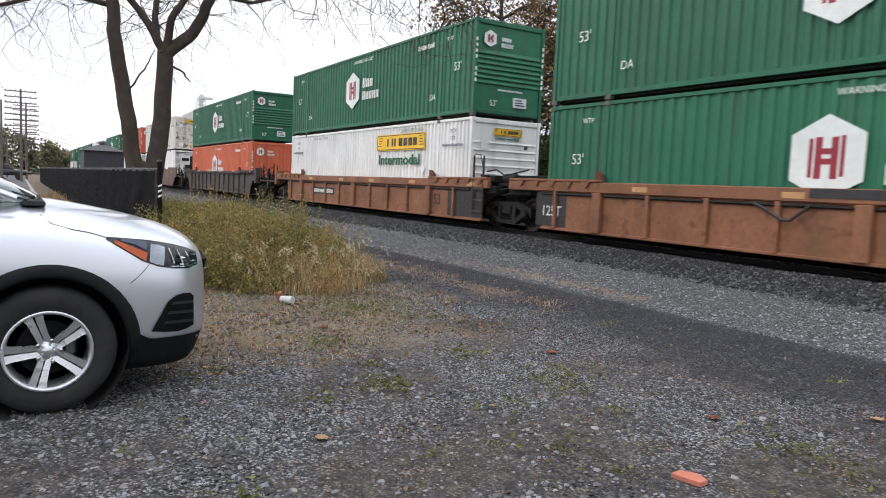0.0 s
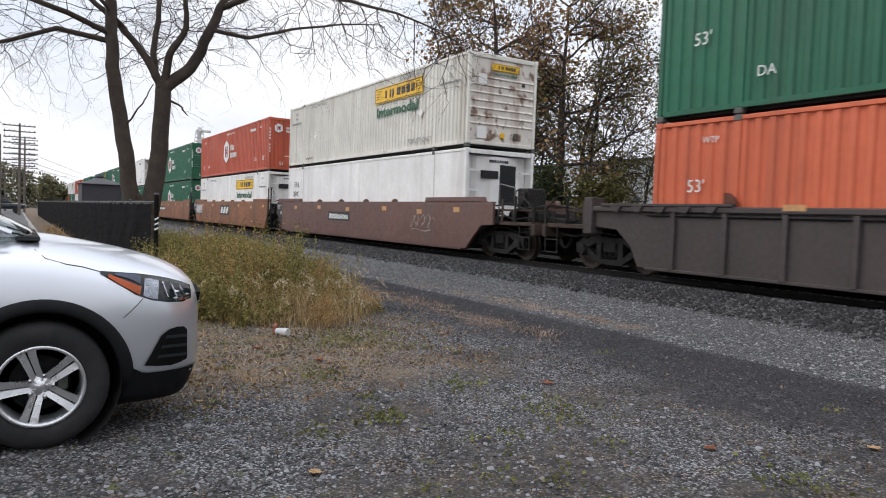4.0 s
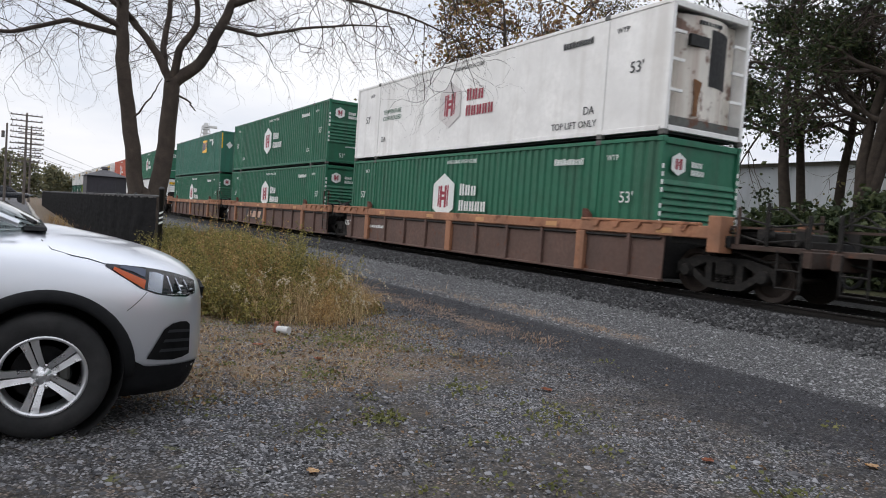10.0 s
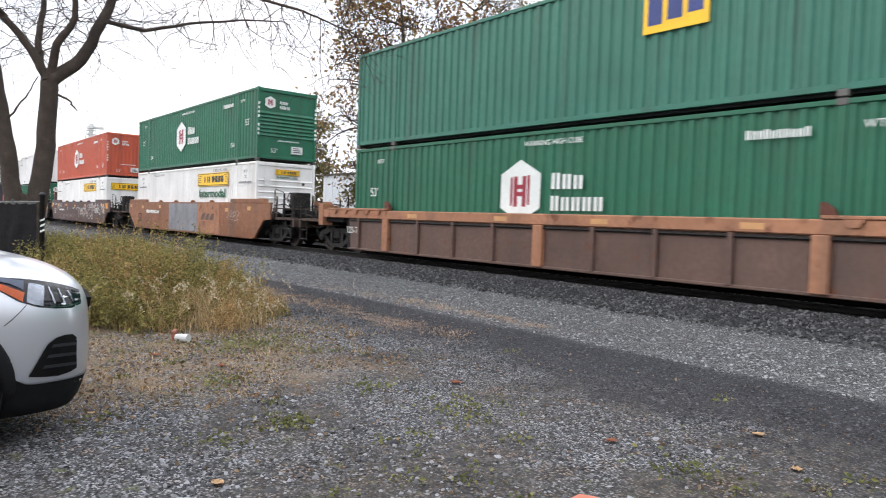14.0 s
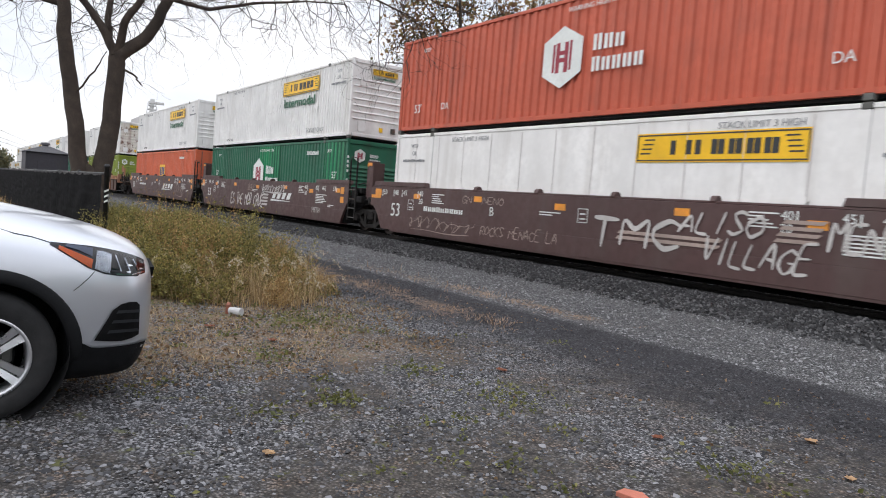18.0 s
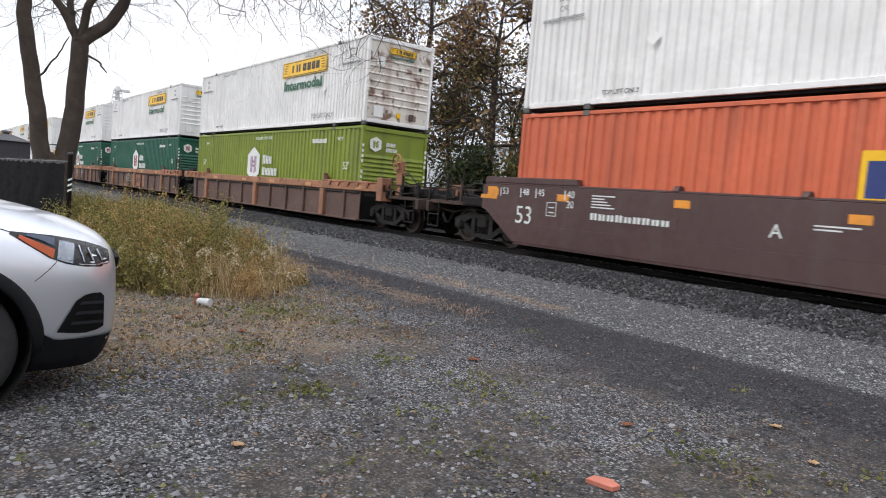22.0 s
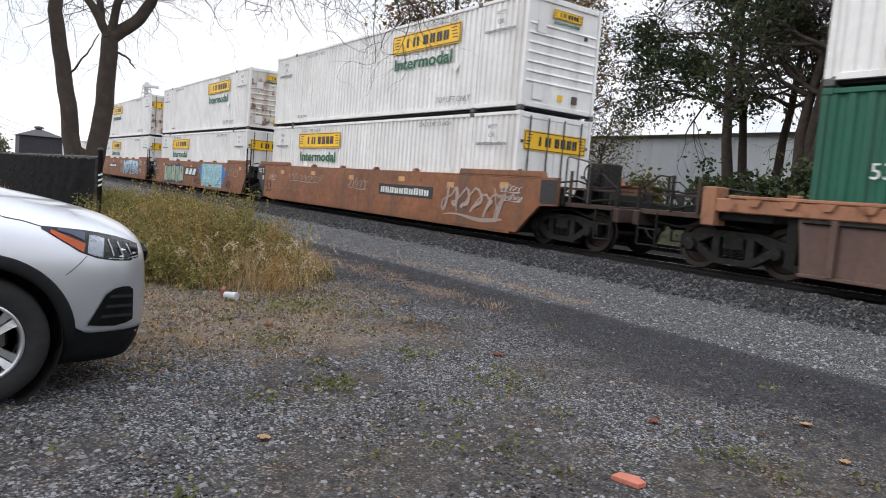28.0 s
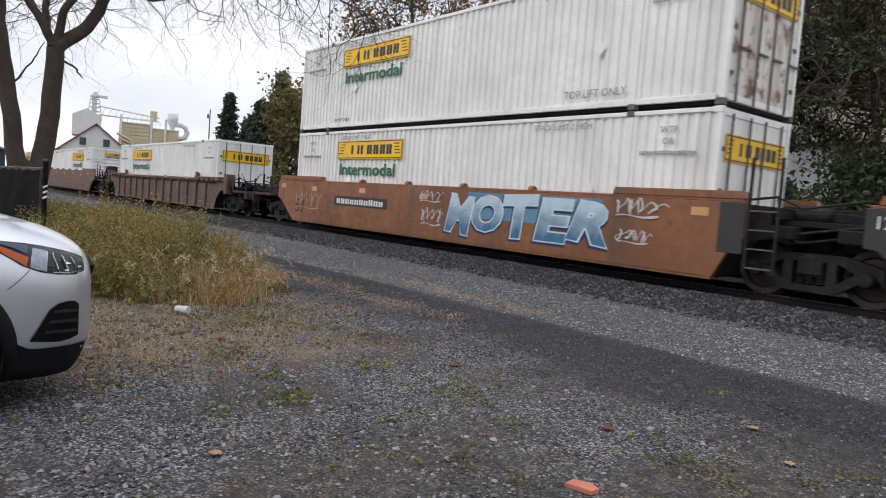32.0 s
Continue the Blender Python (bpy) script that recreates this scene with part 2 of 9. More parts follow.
def ground_material():
    m = bpy.data.materials.new("yard gravel, ballast and weeds")
    m.use_nodes = True
    n, l = m.node_tree.nodes, m.node_tree.links
    b = n["Principled BSDF"]
    tc = n.new("ShaderNodeTexCoord")
    sep = n.new("ShaderNodeSeparateXYZ")
    l.new(tc.outputs["Object"], sep.inputs[0])

    def tex(sc, det=5.0, off=0.0, rough=0.55):
        t = n.new("ShaderNodeTexNoise")
        t.inputs["Scale"].default_value, t.inputs["Detail"].default_value, t.inputs["Roughness"].default_value = sc, det, rough
        mp = n.new("ShaderNodeMapping")
        mp.inputs["Location"].default_value = (off, off * 1.3, 0)
        l.new(tc.outputs["Object"], mp.inputs["Vector"])
        l.new(mp.outputs["Vector"], t.inputs["Vector"])
        return t.outputs["Fac"]

    def math_node(op, a, c):
        k = n.new("ShaderNodeMath")
        k.operation = op
        for i, v in enumerate((a, c)):
            if isinstance(v, (int, float)):
                k.inputs[i].default_value = v
            else:
                l.new(v, k.inputs[i])
        return k.outputs[0]

    def rng(v, lo, hi, a=0.0, c=1.0):
        r = n.new("ShaderNodeMapRange")
        r.interpolation_type = "SMOOTHSTEP"
        for s, q in (("From Min", lo), ("From Max", hi), ("To Min", a), ("To Max", c)):
            r.inputs[s].default_value = q
        l.new(v, r.inputs["Value"])
        return r.outputs["Result"]

    def mix(f, a, c, kind="MIX"):
        x = n.new("ShaderNodeMixRGB")
        x.blend_type = kind
        for s, v in (("Fac", f), ("Color1", a), ("Color2", c)):
            if isinstance(v, (int, float)):
                x.inputs[s].default_value = v
            elif isinstance(v, tuple):
                x.inputs[s].default_value = (*v, 1)
            else:
                l.new(v, x.inputs[s])
        return x.outputs["Color"]

    x, y = sep.outputs["X"], sep.outputs["Y"]
    wob = math_node("MULTIPLY", math_node("SUBTRACT", tex(0.55, 4.0, 3.0), 0.5), 2.2)
    yy = math_node("ADD", y, wob)
    wob2 = math_node("MULTIPLY", math_node("SUBTRACT", tex(2.2, 4.0, 9.0), 0.5), 0.9)
    yf = math_node("ADD", y, wob2)
    # stones: cells with their own tone, dark gaps between that paint in crevice shade
    def stones(sc, lo, hi):
        v = n.new("ShaderNodeTexVoronoi")
        v.inputs["Scale"].default_value = sc
        l.new(tc.outputs["Object"], v.inputs["Vector"])
        sp = n.new("ShaderNodeSeparateColor")
        l.new(v.outputs["Color"], sp.inputs[0])
        shade = rng(sp.outputs[0], 0.0, 1.0, lo, hi)
        gap = rng(v.outputs["Distance"], 0.25, 0.62, 1.0, 0.18)
        return math_node("MULTIPLY", shade, gap), v.outputs["Distance"]
    s_small, d_small = stones(58, 0.25, 2.3)
    s_mid, d_mid = stones(30, 0.3, 2.1)
    grey = mix(1.0, (0.18, 0.18, 0.188), s_small, "MULTIPLY")
    grey = mix(rng(tex(70, 2.0, 5.0), 0.6, 0.74), grey, (0.33, 0.335, 0.355))
    fines = mix(rng(tex(9, 6.0, 1.0), 0.35, 0.65), (0.115, 0.102, 0.091), (0.06, 0.055, 0.052))
    fines = mix(0.5, fines, mix(1.0, fines, s_small, "MULTIPLY"))
    near = mix(rng(math_node("ADD", tex(0.8, 6.0, 17.0, 0.62), math_node("MULTIPLY", math_node("ADD", x, 4.0), 0.035)), 0.42, 0.6), grey, fines)
    near = mix(rng(tex(3.6, 6.0, 12.0, 0.7), 0.5, 0.66, 0.0, 0.7), near, mix(1.0, (0.16, 0.115, 0.085), s_small, "MULTIPLY"))
    near = mix(rng(tex(6.0, 6.0, 41.0, 0.7), 0.58, 0.7, 0.0, 0.85), near, (0.11, 0.115, 0.04))
    dark = mix(rng(tex(11, 6.0, 6.0), 0.4, 0.62), (0.026, 0.026, 0.03), (0.046, 0.045, 0.049))
    dark = mix(0.5, dark, mix(1.0, (0.052, 0.052, 0.058), s_small, "MULTIPLY"))
    pale = mix(1.0, (0.148, 0.149, 0.15), s_small, "MULTIPLY")
    pale = mix(0.15, pale, (0.12, 0.12, 0.122))
    ballast = mix(1.0, (0.03, 0.03, 0.031), s_mid, "MULTIPLY")
    straw = mix(rng(tex(30, 4.0, 8.0), 0.4, 0.6), (0.27, 0.185, 0.125), (0.15, 0.11, 0.08))
    # the dark lane: a ragged edge towards the yard, a clean one towards the pale gravel
    edge = math_node("ADD", yy, math_node("MULTIPLY", math_node("SUBTRACT", tex(3.3, 6.0, 22.0, 0.7), 0.5), 3.0))
    c = mix(rng(edge, 3.7, 5.5), near, dark)
    ye = math_node("ADD", y, math_node("MULTIPLY", wob2, 0.35))
    c = mix(rng(ye, 6.12, 6.5), c, pale)
    c = mix(rng(yf, 8.7, 10.3), c, ballast)
    # oily fines by the rails, near black with the train's shade painted in
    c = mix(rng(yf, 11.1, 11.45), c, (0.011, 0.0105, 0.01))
    # dry weed strip on the lane's edge
    spots = rng(tex(5.0, 7.0, 2.0, 0.75), 0.38, 0.56, 0.0, 0.8)
    for y0, y1, xa, xb in ((5.25, 0.4, -6.4, -7.6), (6.75, 0.34, -5.6, -6.8)):
        strip = math_node("MULTIPLY", rng(yf, y0 - y1, y0 - y1 * 0.2), rng(yf, y0 + y1, y0 + y1 * 0.2))
        strip = math_node("MULTIPLY", strip, math_node("MULTIPLY", rng(x, xa, xb), rng(x, -13.5, -11.0)))
        c = mix(math_node("MULTIPLY", strip, spots), c, straw)
    # leaf litter and worn grass before the weeds
    lx = math_node("ADD", x, wob)
    lit = math_node("MULTIPLY", rng(lx, -4.6, -5.4), rng(yy, 3.9, 2.9))
    lit = math_node("MULTIPLY", lit, rng(yy, -1.4, 0.0))
    litter = mix(rng(tex(16, 6.0, 7.0, 0.7), 0.42, 0.6), (0.2, 0.13, 0.08), (0.15, 0.125, 0.07))
    litter = mix(rng(tex(40, 3.0, 19.0), 0.55, 0.7), litter, (0.34, 0.19, 0.11))
    c = mix(math_node("MULTIPLY", lit, rng(tex(5, 5.0, 27.0), 0.35, 0.6, 0.3, 0.85)), c, litter)
    # road beyond the car, grass beyond the tracks
    road = math_node("MULTIPLY", rng(y, 0.9, 0.6), rng(x, -16.0, -17.0))
    c = mix(road, c, mix(rng(tex(5, 5.0, 4.0), 0.35, 0.65), (0.1, 0.1, 0.105), (0.14, 0.14, 0.145)))
    far = rng(y, 19.5, 20.5)
    c = mix(far, c, mix(rng(tex(4, 6.0, 4.0), 0.4, 0.6), (0.03, 0.036, 0.015), (0.06, 0.055, 0.025)))
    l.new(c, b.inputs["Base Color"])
    b.inputs["Roughness"].default_value = 0.92
    b.inputs["Specular IOR Level"].default_value = 0.25
    bp = n.new("ShaderNodeBump")
    bp.inputs["Strength"].default_value, bp.inputs["Distance"].default_value = 0.9, 0.025
    hgt = math_node("ADD", math_node("MULTIPLY", d_small, -0.7), math_node("MULTIPLY", tex(120, 3.0, 2.0), 0.4))
    l.new(hgt, bp.inputs["Height"])
    l.new(bp.outputs["Normal"], b.inputs["Normal"])
    return m


def build_ground():
    xs = [-3000, -1200, -500, -250, -140, -90, -60, -45] + list(np.arange(-35, 10.01, 0.5)) + [14, 20, 30, 60, 120, 400, 1500, 3000]
    ys = [-3000, -1000, -300, -100, -40, -20, -12, -8] + list(np.arange(-5, 21.01, 0.5)) + [24, 30, 45, 70, 120, 300, 1000, 3000]
    verts = [(x, y, ground_height(x, y)) for y in ys for x in xs]
    nx = len(xs)
    faces = [(j * nx + i, j * nx + i + 1, (j + 1) * nx + i + 1, (j + 1) * nx + i) for j in range(len(ys) - 1) for i in range(nx - 1)]
    me = bpy.data.meshes.new("ground")
    me.from_pydata(verts, [], faces)
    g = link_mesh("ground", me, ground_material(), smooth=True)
    tagged(g, "gravel yard with dark lane, pale gravel, ballast and litter", "ground", kind="structure")


build_ground()

M_RAIL = surface("rusty rail steel", srgb(30, 25, 22), rough=0.75, metal=0.2, var=0.3, scale=5)
M_RAILTOP = surface("polished rail head", srgb(170, 170, 172), rough=0.25, metal=0.9, var=0.1)
M_TIE = surface("creosoted tie wood", srgb(52, 44, 40), rough=0.9, var=0.4, scale=6, piece=0.3)


def railway(name, yc):
    tr = thing(name, "standard-gauge railway track with steel rails on timber ties", "railway track", kind="structure")
    for s in (-1, 1):
        y = yc + s * 0.7535
        prof = [(-0.076, -0.18), (0.076, -0.18), (0.076, -0.165), (0.012, -0.14), (0.012, -0.045), (0.036, -0.03), (0.036, -0.003), (-0.036, -0.003), (-0.036, -0.03), (-0.012, -0.045), (-0.012, -0.14), (-0.076, -0.165)]
        rail = part("rail", prism([(y + a, RAIL_TOP + b) for a, b in prof], "x", -420, 60), M_RAIL, tr, "rusty steel rail")
        part("rail_head", boxes((-420, 60, y - 0.03, y + 0.03, RAIL_TOP - 0.003, RAIL_TOP)), M_RAILTOP, rail)
    me = None
    for i in range(150):
        x = -70 + i * 0.52
        if me is None:
            bm = boxes((-0.115, 0.115, -1.3, 1.3, -0.16, 0.0), bevel=0.01)
            ob = part("tie", bm, M_TIE, tr)
            me = ob.data
        else:
            ob = new("tie", me)
            ob.parent = tr
        ob.matrix_basis = pose(x, yc, RAIL_TOP - 0.178, 0, 0, random.uniform(-0.5, 0.5))


RAIL_TOP = 0.20
railway("railway_track", 12.915)
railway("railway_track", 17.1)

# ---- the train ----
RAIL, TRACK_Y, FACE = 0.20, 12.915, 1.295
CL, CH, CW = 16.15, 2.896, 2.59


def shift(t):
    """How far the train has gone by t seconds: about 11.6 m/s, slackening a little."""
    return float(np.interp(t, [0, 8, 12, 16, 20, 24, 28, 32], [0, 93.2, 139.76, 186.17, 232.38, 278.46, 324.5, 370.52]))


def paint(name, rgb, **kw):
    a = dict(rough=0.5, var=0.12, scale=0.7, streak=0.28, dirt_amount=0.1, bump=0.08, bump_scale=25, spec=0.4)
    a.update(kw)
    return surface(name, srgb(*rgb), **a)


P_GREEN = paint("green container paint", (36, 103, 77), piece=0.12)
P_DEEP = paint("deep green container paint", (26, 92, 72))
P_BLUEGREEN = paint("faded blue-green container paint", (52, 112, 94), streak=0.4)
P_PATCH = paint("bright green patched panel paint", (16, 132, 84))
P_OLIVE = paint("yellow-green container paint", (127, 143, 47))
P_ORANGE = paint("orange container paint", (212, 108, 74))
P_RED = paint("red-orange container paint", (194, 92, 66))
P_WHITE = paint("white container paint", (238, 237, 234), dirt=(0.36, 0.32, 0.27), streak=0.26)
P_CREAM = paint("cream white container paint", (228, 225, 215), dirt=(0.3, 0.24, 0.18), streak=0.4)
P_WHITE_RUST = paint("rusty white end paint", (220, 214, 204), dirt=(0.25, 0.1, 0.05), streak=0.5, rust=0.55)
P_BLACKISH = surface("dark rubber and shadowed steel", (0.012, 0.012, 0.013), rough=0.7, var=0.4)
P_YELLOW = surface("yellow sign film", srgb(244, 192, 20), rough=0.45, var=0.1, dirt_amount=0.1)
P_INK = surface("dark sign ink", srgb(40, 44, 46), rough=0.5, var=0.1)
P_NOTE = surface("faded grey stencil ink", srgb(146, 148, 150), rough=0.6, var=0.3, scale=8)
P_LETTER_WHITE = surface("white stencil paint", srgb(226, 230, 226), rough=0.55, var=0.15)
P_LETTER_GREEN = surface("dark green lettering", srgb(22, 92, 62), rough=0.5, var=0.1)
P_LOGO_RED = surface("dark red emblem paint", srgb(150, 40, 58), rough=0.5, var=0.1)
P_LOGO_PALE = surface("pale worn emblem paint", srgb(205, 200, 198), rough=0.5, var=0.1)
P_REFLECT = surface("orange reflector", srgb(232, 152, 52), rough=0.4, var=0.15, dirt_amount=0.25)
P_REFLECT_OLD = surface("sun-bleached reflector", srgb(206, 156, 104), rough=0.5, var=0.2, dirt_amount=0.3)
P_STEEL = surface("grimy dark truck steel", srgb(25, 22, 20), rough=0.8, metal=0.1, var=0.45, scale=5, dirt_amount=0.5)
P_WHEEL = surface("worn wheel steel", srgb(62, 53, 48), rough=0.45, metal=0.4, var=0.3, scale=4)
P_CAST = surface("dull corner casting", srgb(96, 96, 92), rough=0.6, metal=0.2, var=0.3, rust=0.4)
W_ORANGE = surface("rusty orange wagon paint", srgb(141, 93, 65), rough=0.72, var=0.3, scale=0.9, streak=0.45, dirt=(0.1, 0.05, 0.03), dirt_amount=0.3, rust=0.3)
W_CHORD = surface("sun-faded orange chord paint", srgb(166, 116, 86), rough=0.72, var=0.26, scale=0.9, streak=0.3, dirt_amount=0.3, rust=0.35)
W_BROWN = surface("brown wagon paint", srgb(99, 76, 67), rough=0.7, var=0.2, scale=0.9, streak=0.4, dirt=(0.06, 0.045, 0.04), dirt_amount=0.3, rust=0.2)
W_SMOOTH = surface("red-brown wagon paint", srgb(140, 89, 57), rough=0.55, var=0.34, scale=0.6, streak=0.6, dirt=(0.1, 0.065, 0.045), dirt_amount=0.35, rust=0.2)
W_SMOOTH2 = surface("dull red-brown wagon paint", srgb(106, 76, 68), rough=0.5, var=0.16, scale=0.6, streak=0.4, dirt=(0.1, 0.08, 0.07), dirt_amount=0.3, rust=0.1)
W_MAROON = surface("dark maroon wagon paint", srgb(79, 55, 53), rough=0.55, var=0.14, scale=0.6, streak=0.3, dirt=(0.1, 0.08, 0.07), dirt_amount=0.2)
W_GREY = surface("grey-brown wagon paint", srgb(72, 63, 62), rough=0.7, var=0.2, scale=0.9, streak=0.4, dirt_amount=0.3)
W_DARK = surface("black stencil panel paint", srgb(48, 46, 46), rough=0.6, var=0.2)
W_RUST = surface("dark rusty end steel", srgb(66, 50, 42), rough=0.8, var=0.35, scale=2, dirt_amount=0.5, rust=0.4)
W_RUST2 = surface("weathered brown wagon paint", srgb(104, 82, 74), rough=0.75, var=0.3, scale=1.2, streak=0.5, dirt_amount=0.4, rust=0.25)
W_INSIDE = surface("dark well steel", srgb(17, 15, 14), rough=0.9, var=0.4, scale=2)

CACHE = {}


def shared(key, build, material):
    k = (key, material.name)
    if k not in CACHE:
        bm = build()
        me = bpy.data.meshes.new(key[0] if isinstance(key, tuple) else key)
        bm.to_mesh(me)
        bm.free()
        me.materials.append(material)
        CACHE[k] = me
    return CACHE[k]


def put(name, key, build, material, parent, at=None, label=""):
    ob = new(name, shared(key, build, material))
    ob.parent = parent
    if at is not None:
        ob.matrix_basis = at
    if label:
        ob["label"] = label
    return ob


def corrugated(x0, x1, z0, z1, y, depth, pitch, out=-1):
    """A pressed sheet with upright trapezoid ribs, 3 mm thick at its rim, in the x-z plane."""
    bm = bmesh.new()
    n = max(2, round((x1 - x0) / pitch))
    p = (x1 - x0) / n
    line = []
    for i in range(n):
        a = x0 + i * p
        line += [(a, 0.0), (a + 0.38 * p, 0.0), (a + 0.52 * p, depth), (a + 0.86 * p, depth)]
    line.append((x1, 0.0))
    cols = [(bm.verts.new((x, y - out * d, z0)), bm.verts.new((x, y - out * d, z1))) for x, d in line]
    for a, b in zip(cols, cols[1:]):
        bm.faces.new((a[0], b[0], b[1], a[1]) if out < 0 else (b[0], a[0], a[1], b[1]))
    return bm


def ribbed_end(x, y0, y1, z0, z1, rows, depth=0.04):
    """An end wall with pressed level ribs; rows are (z, height)."""
    bm = bmesh.new()
    prof = [(z0, 0.0)]
    for z, h in rows:
        prof += [(z, 0.0), (z + 0.12 * h, depth), (z + 0.3 * h, depth), (z + h, 0.0)]
    prof.append((z1, 0.0))
    cols = [(bm.verts.new((x + d, y0, z)), bm.verts.new((x + d, y1, z))) for z, d in prof]
    for a, b in zip(cols, cols[1:]):
        if (a[0].co - b[0].co).length > 1e-6:
            bm.faces.new((a[0], a[1], b[1], b[0]))
    return bm


def hexagon(w, h, depth=0.005):
    return prism([(0, h / 2), (-w / 2, h * 0.27), (-w / 2, -h * 0.27), (0, -h / 2), (w / 2, -h * 0.27), (w / 2, h * 0.27)], "y", -depth, 0)


def emblem(parent, x, y, z, size, plate, ink, turn=0.0):
    """A hexagon badge with an upright bar figure on it."""
    ob = put("emblem", ("emblem", size), lambda: hexagon(1.28 * size, 1.45 * size), plate, parent, pose(x, y, z, 0, 0, turn), "hexagon emblem plate")
    s = size
    for k, (a, b, c, d) in enumerate(((-0.31, -0.24, -0.34, 0.32), (-0.2, -0.08, -0.36, 0.34), (0.08, 0.2, -0.36, 0.34), (0.24, 0.31, -0.32, 0.36), (-0.08, 0.08, 0.05, 0.15), (-0.08, 0.08, -0.12, -0.02))):
        put("emblem_bar", ("emblem_bar", size, k), lambda: boxes((a * s, b * s, -0.011, -0.004, c * s, d * s)), ink, ob)
    return ob


def word_bars(name, parent, x, y, z, w, h, n, mat, turn=0.0, seed=0):
    """Writing as plain bars: n strokes in a row w by h."""
    def build():
        r = random.Random(seed + n)
        step = w / n
        out = []
        for i in range(n):
            a, top = -w / 2 + i * step, h / 2 * r.choice((1.0, 0.62, 0.62, 0.8))
            out += [(a, a + step * 0.3, -0.007, 0.0, -h / 2, top), (a + step * 0.46, a + step * 0.76, -0.007, 0.0, -h / 2, top)]
        return boxes(*out)
    ob = put(name, (name, round(w, 3), round(h, 3), n, seed), build, mat, parent, pose(x, y, z, 0, 0, turn))
    return tagged(ob, kind="stuff")


def trade_plate(parent, x, y, z, w, h, turn=0.0, word=True, wh=0.36):
    """A yellow company plate with a dark frame and bars for the name, and the service's word below it."""
    def frame_bars():
        t = h * 0.045
        return boxes((-w / 2 + t, w / 2 - t, -0.009, -0.004, h / 2 - 2 * t, h / 2 - t), (-w / 2 + t, w / 2 - t, -0.009, -0.004, -h / 2 + t, -h / 2 + 2 * t),
                     (-w / 2 + t, -w / 2 + 2 * t, -0.009, -0.004, -h / 2 + 2 * t, h / 2 - 2 * t), (w / 2 - 2 * t, w / 2 - t, -0.009, -0.004, -h / 2 + 2 * t, h / 2 - 2 * t))
    def name_bars():
        k = w / 3.65
        t = 0.125
        out = [(-0.98, -0.80), (-0.62, -0.32), (-0.06, 0.18), (0.30, 0.54), (0.66, 0.90), (1.0, 1.24)]
        sp = []
        for i, (a, b) in enumerate(out):
            sp.append((a * k, (a + t) * k, -0.010, -0.004, -h * 0.24, h * 0.24))
            if i:
                sp.append(((b - t + 0.03) * k, (b + 0.03) * k, -0.010, -0.004, -h * 0.24, h * 0.24))
        # a folded-scroll motif at either end of the plate
        for s in (-1, 1):
            for j in range(4):
                sp.append((s * 1.5 * k - 0.13 * k + 0.03 * j * k * s, s * 1.5 * k + 0.13 * k + 0.03 * j * k * s, -0.008, -0.004, h * (0.26 - 0.16 * j), h * (0.26 - 0.16 * j) + h * 0.05))
        return boxes(*sp)
    ob = put("company_plate", ("company_plate", w), lambda: boxes((-w / 2, w / 2, -0.004, 0, -h / 2, h / 2)), P_YELLOW, parent, pose(x, y, z, 0, 0, turn), "yellow company plate")
    put("plate_border", ("plate_border", w), frame_bars, P_INK, ob)
    tagged(put("plate_writing", ("plate_writing", w), name_bars, P_INK, ob), kind="stuff")
    if word:
        off = Vector((-w * 0.02, 0, 0))
        off.rotate(Euler((0, 0, radians(turn))))
        sign("service_word", lettering("Intermodal", wh, 0.006, 0, w * 0.86), P_LETTER_GREEN, parent, (x + off.x, y + off.y, z - h / 2 - wh * 0.95), turn)


